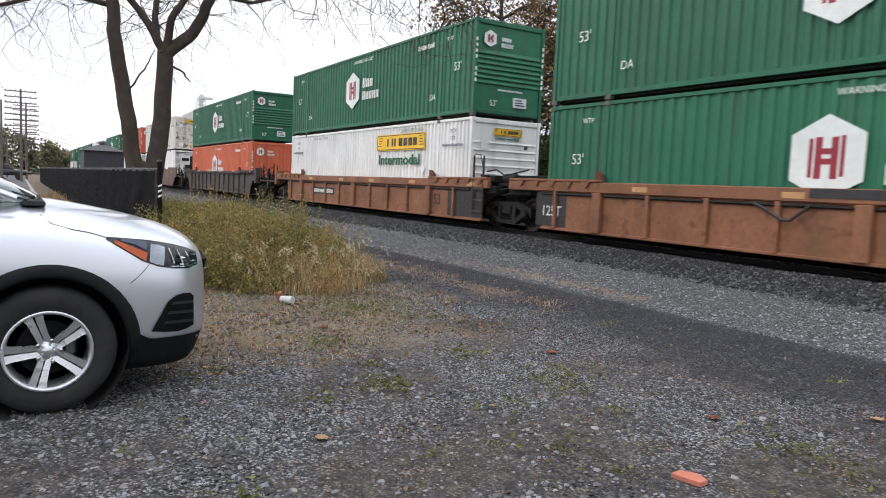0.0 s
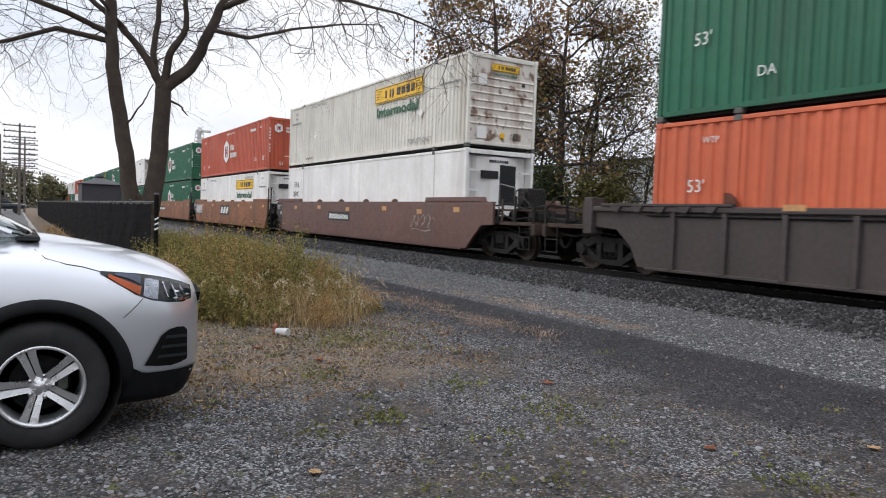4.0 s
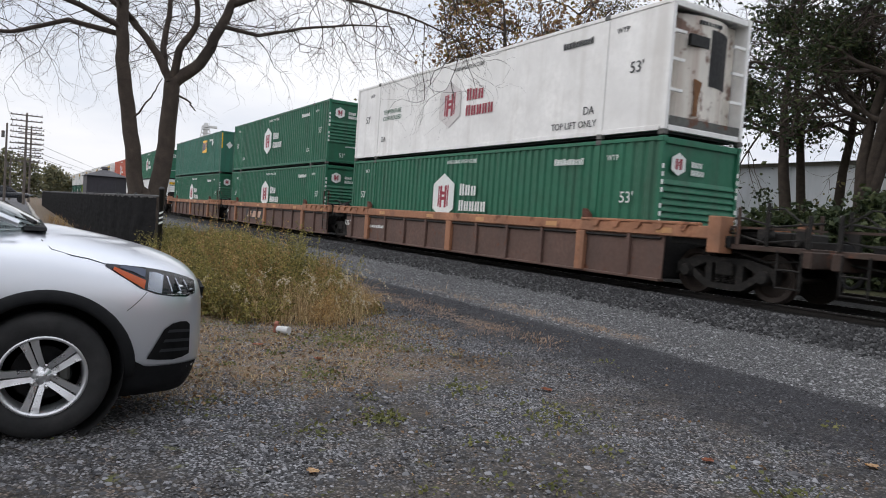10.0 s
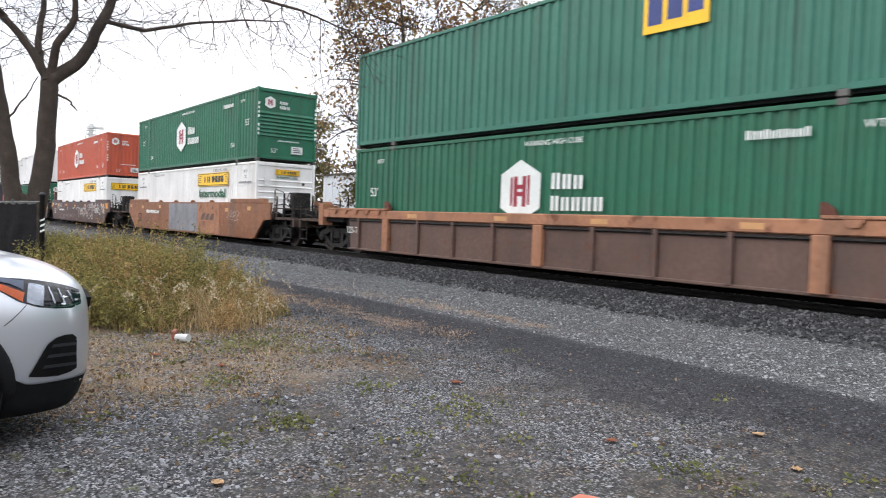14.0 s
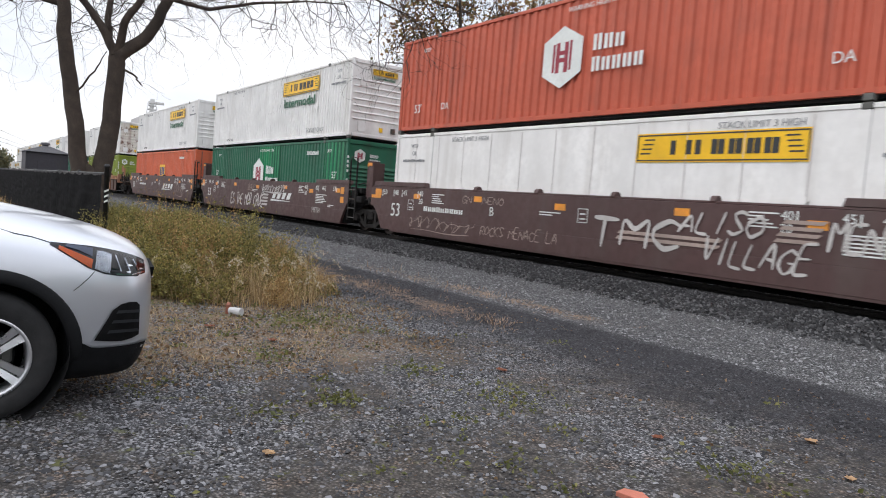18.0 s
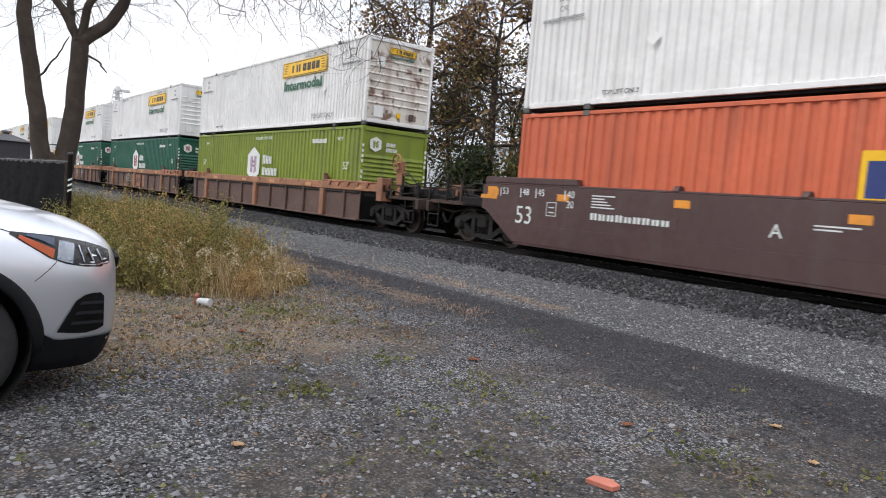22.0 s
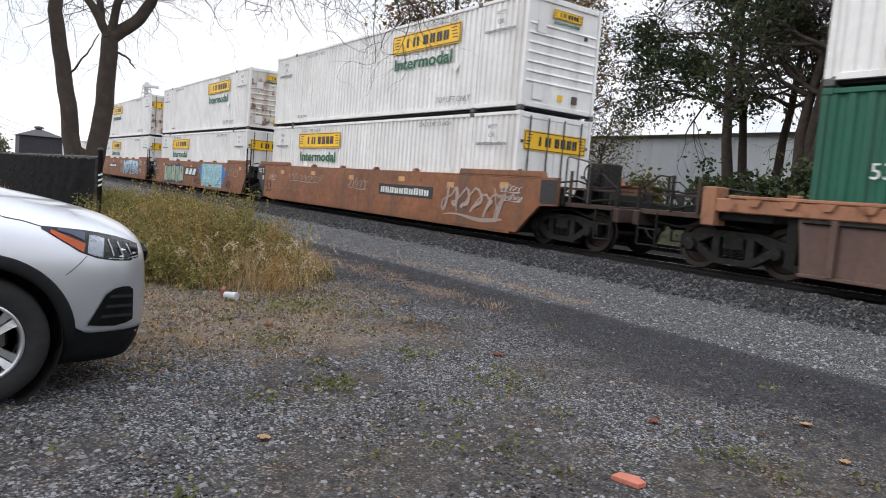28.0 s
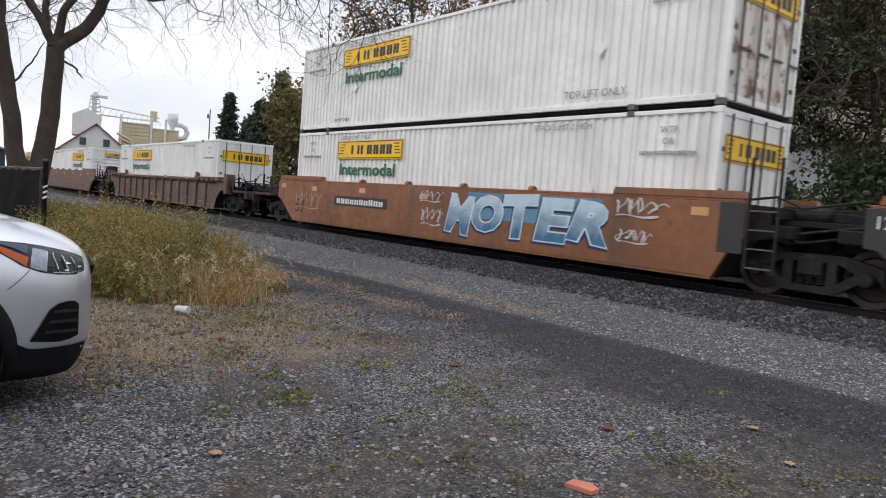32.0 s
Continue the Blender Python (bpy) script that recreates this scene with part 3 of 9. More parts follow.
def container(label, p, style, end, at_x, level, group, end_paint=None, plate="right", mark=True, pitch=0.285, patches=(), emblem_paints=None):
    """One 53-foot box: posts, rails, corrugated or smooth side panels, ends, roof and its markings."""
    base = RAIL + (0.36 if level == 0 else 3.275)
    th = thing("shipping_container", label, "container", group)
    smooth_side = style in ("smooth", "reefer")
    ep = end_paint or p
    dz = 0.16
    stops = ((-CL + 0.12, -14.25), (-14.09, -2.06), (-1.90, -0.12))
    for side, y, out in ((0, 0.028, -1), (1, CW - 0.028, 1)):
        for i, (a, b) in enumerate(stops):
            if smooth_side:
                put("side_panel", ("smooth_panel", side, i), lambda: boxes((a, b, min(y, y - out * 0.04), max(y, y - out * 0.04), dz, CH - 0.1)), p, th)
            else:
                put("side_panel", ("side_panel", side, i, pitch), lambda: corrugated(a, b, dz, CH - 0.09, y, 0.042, pitch, out), p, th)
        ya, yb = (0.0, 0.1) if side == 0 else (CW - 0.1, CW)
        for x0, x1 in ((-CL, -CL + 0.12), (-14.25, -14.09), (-2.06, -1.90), (-0.12, 0.0)):
            put("corner_post" if x0 in (-CL, -0.12) else "lift_post", ("post", side, x0), lambda: boxes((x0, x1, ya, yb, 0.12, CH - 0.12), bevel=0.008), p, th)
        put("bottom_rail", ("bottom_rail", side), lambda: boxes((-CL + 0.18, -0.18, ya + 0.008, yb - 0.008, 0.1, dz + 0.05), bevel=0.006), p, th)
        put("top_rail", ("top_rail", side), lambda: boxes((-CL + 0.18, -0.18, ya + 0.008, yb - 0.008, CH - 0.1, CH - 0.012), bevel=0.01), p, th)
        for x0 in (-CL, -14.26, -2.07, -0.18):
            for z0 in (0.0, CH - 0.12):
                put("corner_casting", ("casting", side, x0, z0), lambda: boxes((x0, x0 + 0.18, ya - 0.004, yb + 0.03, z0, z0 + 0.12), bevel=0.012), P_CAST if (x0 in (-14.26, -2.07) or z0 == 0) else p, th)
    put("roof", "roof", lambda: boxes((-CL + 0.1, -0.1, 0.1, CW - 0.1, CH - 0.05, CH - 0.02)), p, th)
    put("floor", "cfloor", lambda: boxes((-CL + 0.1, -0.1, 0.16, CW - 0.16, 0.05, 0.16)), P_BLACKISH, th)
    put("end_wall", "left_end", lambda: boxes((-CL + 0.03, -CL + 0.08, 0.1, CW - 0.1, 0.04, CH - 0.06)), p, th)
    if end == "hub":
        put("end_wall", "hub_end", lambda: ribbed_end(-0.06, 0.1, CW - 0.1, 0.14, CH - 0.16, [(0.98 + 0.145 * i, 0.13) for i in range(7)], 0.05), ep, th)
    elif end == "ribbed":
        put("end_wall", "ribbed_end", lambda: ribbed_end(-0.045, 0.1, CW - 0.1, 0.14, CH - 0.16, [(0.72 + 0.235 * i, 0.07) for i in range(7)], 0.035), ep, th)
    elif end == "vert":
        def upright():
            bm = corrugated(0.12, CW - 0.12, 0.14, CH - 0.16, 0.0, 0.045, 0.235, -1)
            bmesh.ops.rotate(bm, verts=bm.verts[:], matrix=Matrix.Rotation(radians(90), 3, "Z"))
            bmesh.ops.translate(bm, verts=bm.verts[:], vec=(-0.02, 0, 0))
            return bm
        put("end_wall", "vert_end", upright, ep, th)
    elif end == "flat":
        put("end_wall", "flat_end", lambda: boxes((-0.08, -0.03, 0.1, CW - 0.1, 0.14, CH - 0.16)), ep, th)
    elif end == "doors":
        for y0, y1 in ((0.11, CW / 2 - 0.008), (CW / 2 + 0.008, CW - 0.11)):
            door = put("door", ("door", y0), lambda: boxes((-0.07, -0.02, y0, y1, 0.16, CH - 0.16), bevel=0.008), ep, th)
            for z0 in (0.55, 1.35, 2.1):
                put("hinge", ("hinge", y0, z0), lambda: boxes((-0.03, 0.0, (y0 if y0 < 1 else y1 - 0.12), (y0 + 0.12 if y0 < 1 else y1), z0, z0 + 0.08)), P_CAST, door)
            for f in (0.22, 0.76):
                yy = y0 + (y1 - y0) * f
                put("lock_rod", ("lock_rod", y0, f), lambda: tube([(0.012, yy, 0.1), (0.012, yy, CH - 0.1)], 0.02, 6), P_CAST, door)
                put("rod_handle", ("rod_handle", y0, f), lambda: boxes((0.0, 0.03, yy, yy + 0.36, 1.05, 1.09)), P_CAST, door)
    elif end == "reefer":
        put("bulkhead", "bulkhead", lambda: boxes((-0.4, -0.35, 0.1, CW - 0.1, 0.14, CH - 0.16)), ep, th)
        arc = [(-0.38 + 0.36 * math.sin(math.pi * i / 12) ** 0.6, 0.36 + 1.84 * i / 12) for i in range(13)]
        unit = put("cooling_unit", "cooling_unit", lambda: prism(arc, "z", 0.42, CH - 0.22), ep, th, None, "white rust-streaked refrigeration unit")
        half = [(-0.37 + 0.36 * math.sin(math.pi * i / 12) ** 0.6, 0.36 + 1.84 * i / 12) for i in range(6, 12)]
        put("grille", "grille", lambda: prism(half + [(-0.39, 2.0), (-0.39, 1.3)], "z", 1.2, 2.44), P_BLACKISH, unit)
        put("control_panel", "control_panel", lambda: boxes((-0.1, -0.005, 0.62, 1.22, 2.0, 2.24)), P_BLACKISH, unit)
        put("rust_run", "rust_run", lambda: prism([(0.86, 0.5), (1.0, 0.5), (1.02, 0.9), (1.1, 1.25), (0.84, 1.3), (0.88, 0.9)], "x", -0.045, -0.03), surface("rust run", srgb(128, 88, 56), rough=0.8, var=0.4, scale=6), unit, None, "brown rust run")
        put("sill", "reefer_sill", lambda: boxes((-0.38, -0.015, 0.12, CW - 0.12, 0.14, 0.42)), P_CAST, th)
        for z0 in (0.95, 1.6, 2.2):
            for ya in (0.1, CW - 0.5):
                put("frame_rung", ("frame_rung", z0, ya), lambda: boxes((-0.09, -0.03, ya, ya + 0.4, z0, z0 + 0.06)), p, th)
        put("unit_word", "unit_word", lambda: boxes(*[(-0.1, -0.015, 0.9 + 0.09 * i, 0.96 + 0.09 * i, 2.5, 2.58) for i in range(8)]), P_INK, th)
    put("end_header", "end_header", lambda: boxes((-0.09, -0.005, 0.12, CW - 0.12, CH - 0.16, CH - 0.02), bevel=0.01), p, th)
    put("end_sill", "end_sill", lambda: boxes((-0.09, -0.005, 0.12, CW - 0.12, 0.1, 0.22), bevel=0.01), p, th)
    for a, b, mt in patches:
        put("patch_panel", ("patch_panel", a), lambda: corrugated(a, b, dz + 0.02, CH - 0.1, 0.022, 0.042, pitch, -1), mt, th, None, "brighter green replaced panel")
    # markings
    f = -0.008 if not smooth_side else -0.006 + 0.02
    if mark and style in ("hub", "reefer"):
        pl, ink = emblem_paints or (P_LETTER_WHITE, P_LOGO_RED)
        emblem(th, -8.9, f, 1.53, 1.0, pl, ink)
        word_bars("name_writing", th, -7.45, f, 1.74, 0.95, 0.36, 3, ink if style == "reefer" else P_LETTER_WHITE, seed=3)
        word_bars("name_writing", th, -7.18, f, 1.27, 1.5, 0.36, 5, ink if style == "reefer" else P_LETTER_WHITE, seed=4)
        tx = P_LETTER_WHITE if style == "hub" else P_INK
        z53 = 1.55 if level == 0 or p is not P_RED else 0.72
        sign("size_mark", lettering("53'", 0.26), tx, th, (-0.95, f, z53))
        sign("size_mark", lettering("53'", 0.26), tx, th, (-15.05, f, z53))
        sign("height_warning", lettering("WARNING HIGH CUBE", 0.12), tx, th, (-7.95, f, 2.6))
        for x in (-1.45, -14.75):
            sign("lift_mark", lettering("WTP", 0.13), tx, th, (x, f, 2.46))
        for x in (-2.42, -13.62):
            sign("load_mark", lettering("DA", 0.2), tx, th, (x, f, 0.72))
        word_bars("serial_writing", th, -2.95, f, 2.42, 1.1, 0.16, 10, tx)
        if style == "reefer":
            sign("service_note", lettering("TEMPERATURE", 0.16), P_LETTER_GREEN, th, (-13.0, f, 1.72))
            sign("service_note", lettering("CONTROLLED", 0.16), P_LETTER_GREEN, th, (-13.0, f, 1.48))
            sign("lift_note", lettering("TOP LIFT ONLY", 0.17), P_INK, th, (-2.95, f, 0.4))
        if end in ("hub", "vert"):
            emblem(th, 0.004, 0.52, 2.32, 0.34, P_LETTER_WHITE, P_LOGO_RED if p is not P_OLIVE else P_OLIVE, 90)
            word_bars("name_writing", th, 0.0, 1.12, 2.36, 0.36, 0.14, 4, P_LETTER_WHITE, 90, 5)
            word_bars("name_writing", th, 0.0, 1.16, 2.18, 0.44, 0.14, 5, P_LETTER_WHITE, 90, 6)
            word_bars("end_warning_writing", th, 0.0, 1.35, 0.84, 0.95, 0.06, 16, P_LETTER_WHITE, 90)
            sign("size_mark", lettering("53'", 0.18), P_LETTER_WHITE, th, (0.008, 0.72, 0.42), 90)
            pl = put("end_placard", "lower_placard", lambda: boxes((-0.07, 0.0, 1.5, 1.98, 0.36, 0.66)), P_LETTER_WHITE, th, None, "white data placard")
            for k in range(3):
                put("placard_bar", ("placard_bar", k), lambda: boxes((0.0, 0.004, 1.55, 1.92 - 0.06 * k, 0.42 + 0.075 * k, 0.455 + 0.075 * k)), P_INK, pl)
            for ys in (0.05, CW - 0.05):
                for k in range(8):
                    if k != 4:
                        put("serial_letter", ("serial_letter", ys, k), lambda: boxes((0.0, 0.006, ys - 0.035, ys + 0.035, 2.2 - 0.17 * k, 2.3 - 0.17 * k)), P_LETTER_WHITE, th)
    if mark and style in ("jb", "smooth"):
        xc = -4.62 if plate == "right" else -11.56
        trade_plate(th, xc, f, 2.26, 3.65, 0.58, word=style == "jb")
        sign("lift_note", lettering("TOP LIFT ONLY", 0.17), P_NOTE, th, (-2.95, f, 0.4))
        sign("lift_note", lettering("TOP LIFT ONLY", 0.1), P_INK, th, (-13.3, f, 0.32))
        for x in (-12.3, -3.75):
            sign("stack_note", lettering("STACK LIMIT 3 HIGH", 0.13), P_NOTE, th, (x, f, 2.64))
        for x in (-15.1, -1.05):
            sign("lift_mark", lettering("WTP", 0.13), P_NOTE, th, (x, f, 2.5))
            sign("lift_mark", lettering("OR", 0.13), P_NOTE, th, (x, f, 2.28))
            word_bars("lift_writing", th, x, f, 2.07, 1.25, 0.085, 16, P_NOTE)
        if style == "smooth":
            for k in range(12):
                put("rivet_seam", ("rivet_seam", k), lambda: boxes((-15.0 + 1.22 * k, -14.985 + 1.22 * k, f - 0.005, f, 0.2, CH - 0.14)), P_LOGO_PALE, th)
        if end in ("ribbed", "flat"):
            trade_plate(th, 0.006 if end == "flat" else 0.003, 1.35, 2.5 if end == "ribbed" else 2.3, 1.05 if end == "ribbed" else 2.1, 0.22 if end == "ribbed" else 0.46, 90, end == "ribbed", 0.1)
        if end == "ribbed":
            for y0, z0, w, h, mt in ((0.35, 1.95, 0.3, 0.3, P_WHITE), (0.35, 0.3, 0.36, 0.36, P_WHITE), (1.25, 0.35, 0.14, 0.16, P_YELLOW), (1.75, 0.34, 0.18, 0.2, P_CAST), (2.02, 2.02, 0.1, 0.1, P_INK)):
                put("end_placard", ("end_placard", y0, z0), lambda: boxes((-0.03, 0.0, y0, y0 + w, z0, z0 + h)), mt, th)
        if end == "doors":
            trade_plate(th, 0.0, 1.3, 2.18, 2.2, 0.5, 90, False)
        for x in (-2.9, -12.6):
            put("diamond_placard", ("diamond_placard", x), lambda: prism([(x, 1.15), (x - 0.17, 1.32), (x, 1.49), (x + 0.17, 1.32)], "y", f - 0.004, f), P_WHITE, th)
    if mark and style == "emp":
        xx, za, zb = (-5.0, 1.6, 2.5) if level else (-7.8, 1.12, 2.0)
        put("yellow_square", ("yellow_square", level), lambda: boxes((xx - 0.7, xx + 0.7, f - 0.004, f, za, zb)), P_YELLOW, th, None, "yellow company square")
        for i in range(3):
            put("square_bar", ("square_bar", level, i), lambda: boxes((xx - 0.6 + 0.43 * i, xx - 0.28 + 0.43 * i, f - 0.008, f - 0.004, za + 0.15 + 0.05 * i, zb - 0.16)), surface("blue sign ink", srgb(40, 58, 120), rough=0.5), th)
        word_bars("serial_writing", th, -2.95, f, 2.42, 1.1, 0.16, 10, P_LETTER_WHITE)
        if level:
            put("diamond_placard", ("diamond_side", 1), lambda: prism([(-2.55, 1.95), (-2.8, 2.2), (-2.55, 2.45), (-2.3, 2.2)], "y", f - 0.004, f), P_LETTER_WHITE, th)
            put("diamond_placard", ("diamond_end", 1), lambda: prism([(0.55, 1.7), (0.33, 1.95), (0.55, 2.2), (0.77, 1.95)], "x", 0.0, 0.005), P_LETTER_WHITE, th)
            put("yellow_square", ("yellow_end", 1), lambda: boxes((0.0, 0.005, 1.05, 1.65, 2.3, 2.65)), P_YELLOW, th)
            put("yellow_stripe", ("yellow_stripe", 1), lambda: boxes((0.0, 0.005, 0.02, 0.09, 1.7, 2.75)), P_YELLOW, th)
            sign("size_mark", lettering("53'", 0.2), P_LETTER_WHITE, th, (0.008, 1.2, 1.45), 90)
    MOVERS.append((th, at_x, TRACK_Y - FACE, base))
    return th


MOVERS = []


def scribble(parent, x0, x1, z0, z1, y, n, width, mat, seed, name="graffiti_tag"):
    """A hand-sprayed tag: one looping cursive line in uneven strokes, with a flourish under it."""
    r = random.Random(seed)
    wide, mid, half = x1 - x0, (z0 + z1) / 2, (z1 - z0) / 2
    amp = [r.uniform(0.45, 1.0) for _ in range(n + 2)]
    loop = [r.uniform(0.15, 0.75) for _ in range(n + 2)]
    lines = []
    pts = []
    for k in range(14 * n + 1):
        u = k / 14
        i, q = int(u), u - int(u)
        a = amp[i] * (1 - q) + amp[i + 1] * q
        b = loop[i] * (1 - q) + loop[i + 1] * q
        w = 6.283 * u
        pts.append((x0 + wide * u / n + b * wide / n * math.sin(w + 0.9), mid + half * (a * math.cos(w) + 0.25 * math.sin(2 * w + i)) + 0.15 * half * math.sin(u)))
    lines.append(pts)
    for i in range(max(2, n // 2)):
        a, b = x0 + wide * r.random(), r.uniform(-0.12, 0.12) * wide
        lines.append([(a + b * u / 6, mid + half * (r.choice((0.8, 1.05)) - 1.9 * u / 6) + 0.05 * half * math.sin(u * 1.7)) for u in range(7)])
    lines.append([(x0 + wide * (0.05 + 0.9 * u / 12), z0 - 0.12 * half + 0.12 * half * math.sin(u * 0.6)) for u in range(13)])
    bm = bmesh.new()
    for li, pts in enumerate(lines):
        prev = None
        m = len(pts) - 1
        for k, (px, pz) in enumerate(pts):
            q, o = pts[min(k + 1, m)], pts[max(k - 1, 0)]
            dx, dz = q[0] - o[0], q[1] - o[1]
            ln = math.hypot(dx, dz) or 1
            wd = width * (0.75 + 0.35 * math.sin(k * 0.45 + li)) * (0.5 if k in (0, m) else 1)
            nx, nz = -dz / ln * wd, dx / ln * wd
            yy = y - 0.0006 * li - 0.00002 * k
            cur = (bm.verts.new((px + nx, yy, pz + nz)), bm.verts.new((px - nx, yy, pz - nz)))
            if prev:
                bm.faces.new((prev[0], cur[0], cur[1], prev[1]))
            prev = cur
    return tagged(part(name, bm, mat, parent), kind="stuff")


def balloon_letters(parent, x0, x1, z0, z1, y, n, fills, edge, seed, back=None):
    """Fat sprayed letters: each a rounded, dented blob over a larger dark one."""
    r = random.Random(seed)
    step = (x1 - x0) / n
    for layer, grow, mt in ((0, 1.16, edge), (1, 0.94, None)):
        for i in range(n):
            cx, cz = x0 + (i + 0.5) * step, (z0 + z1) / 2 + r.uniform(-0.05, 0.05)
            rr = random.Random(seed * 31 + i)
            ph = [rr.uniform(0, 6.28) for _ in range(3)]
            pts = []
            for k in range(28):
                w = 2 * math.pi * k / 28
                q = 1 / max(abs(math.cos(w)) ** 12 + abs(math.sin(w)) ** 12, 0.01) ** (1 / 12)
                q *= 1 + 0.05 * math.sin(2 * w + ph[0]) + 0.045 * math.sin(3 * w + ph[1]) + 0.03 * math.sin(5 * w + ph[2])
                pts.append((cx + q * math.cos(w) * step * 0.48 * grow, cz + q * math.sin(w) * (z1 - z0) * 0.43 * grow))
            yy = y - 0.002 * layer - 0.0002 * i
            part("graffiti_letter", prism(pts, "y", yy - 0.0015, yy), mt or fills[i % len(fills)], parent)
            if layer:
                # a slit from above or below, and a small bar beside it
                hh, lo = z1 - z0, i % 2
                sx = cx + step * rr.uniform(-0.12, 0.12)
                za, zb = (cz - hh * 0.42, cz - hh * 0.02) if lo else (cz + hh * 0.02, cz + hh * 0.42)
                part("graffiti_letter", prism([(sx - step * 0.05, za), (sx + step * 0.07, za), (sx + step * 0.04, zb), (sx - step * 0.06, zb)], "y", yy - 0.003, yy - 0.0015), edge, parent)
    if back:
        part("graffiti_ground", prism([(x0 - 0.15, z0 + 0.05), (x1 + 0.1, z0 - 0.02), (x1 + 0.18, z1 - 0.03), (x0 - 0.05, z1 + 0.03)], "y", y + 0.0015, y + 0.003), back, parent)


def truck(wagon, xc, name="truck"):
    """A two-axle freight truck under the wagon's end."""
    fr = put(name, "truck_bolster", lambda: join(boxes((-0.2, 0.2, -1.12, 1.12, 0.42, 0.74), bevel=0.03), boxes((-0.28, 0.28, -0.4, 0.4, 0.7, 0.86), bevel=0.02)), P_STEEL, wagon, pose(xc, FACE, 0))
    for sy in (-1, 1):
        ya, yb = sorted((sy * 0.93, sy * 1.1))
        def frame_side():
            return join(
                prism([(-1.12, 0.36), (-1.12, 0.62), (-0.95, 0.68), (-0.52, 0.78), (0.52, 0.78), (0.95, 0.68), (1.12, 0.62), (1.12, 0.36), (0.98, 0.5), (0.72, 0.52), (0.42, 0.66), (-0.42, 0.66), (-0.72, 0.52), (-0.98, 0.5)], "y", ya, yb),
                prism([(-0.74, 0.54), (-0.86, 0.44), (-0.4, 0.16), (0.4, 0.16), (0.86, 0.44), (0.74, 0.54), (0.34, 0.27), (-0.34, 0.27)], "y", ya, yb),
                boxes((-0.42, -0.27, ya, yb, 0.24, 0.7), (0.27, 0.42, ya, yb, 0.24, 0.7)))
        put("sideframe", ("sideframe", sy), frame_side, P_STEEL, fr, None, "cast steel truck sideframe")
        for k in range(3):
            def coil():
                pts = [(-0.16 + 0.16 * k + 0.055 * math.cos(a), (ya + yb) / 2 + 0.055 * math.sin(a), 0.27 + 0.2 * a / (8 * math.pi)) for a in np.linspace(0, 8 * math.pi, 36)]
                return tube(pts, 0.02, 4)
            put("spring", ("spring", sy, k), coil, P_STEEL, fr)
        for sx in (-1, 1):
            put("bearing_cap", ("bearing_cap", sy, sx), lambda: lathe([(0.0, sy * 1.2), (0.11, sy * 1.19), (0.14, sy * 1.12), (0.14, sy * 0.9), (0.0, sy * 0.9)], "y", 14, (sx * 0.87, 0, 0.46)), P_STEEL, fr)
    for sx in (-1, 1):
        def wheelset():
            prof = [(0.0, 0.0), (0.09, 0.0), (0.11, 0.03), (0.33, 0.045), (0.36, 0.0), (0.455, -0.005), (0.46, 0.1), (0.49, 0.115), (0.49, 0.14), (0.35, 0.14), (0.33, 0.09), (0.1, 0.1), (0.0, 0.1)]
            near = lathe([(r, a - 0.82) for r, a in prof], "y", 36)
            far = lathe([(r, 0.82 - a) for r, a in prof], "y", 36)
            return join(near, far, lathe([(0.085, -0.75), (0.08, 0.0), (0.085, 0.75)], "y", 12))
        ws = put("wheelset", "wheelset", wheelset, P_WHEEL, fr, pose(sx * 0.87, 0, 0.46), "worn steel wheels on one axle")
        WHEELS.append((ws, sx * 0.87))
    return fr


WHEELS = []


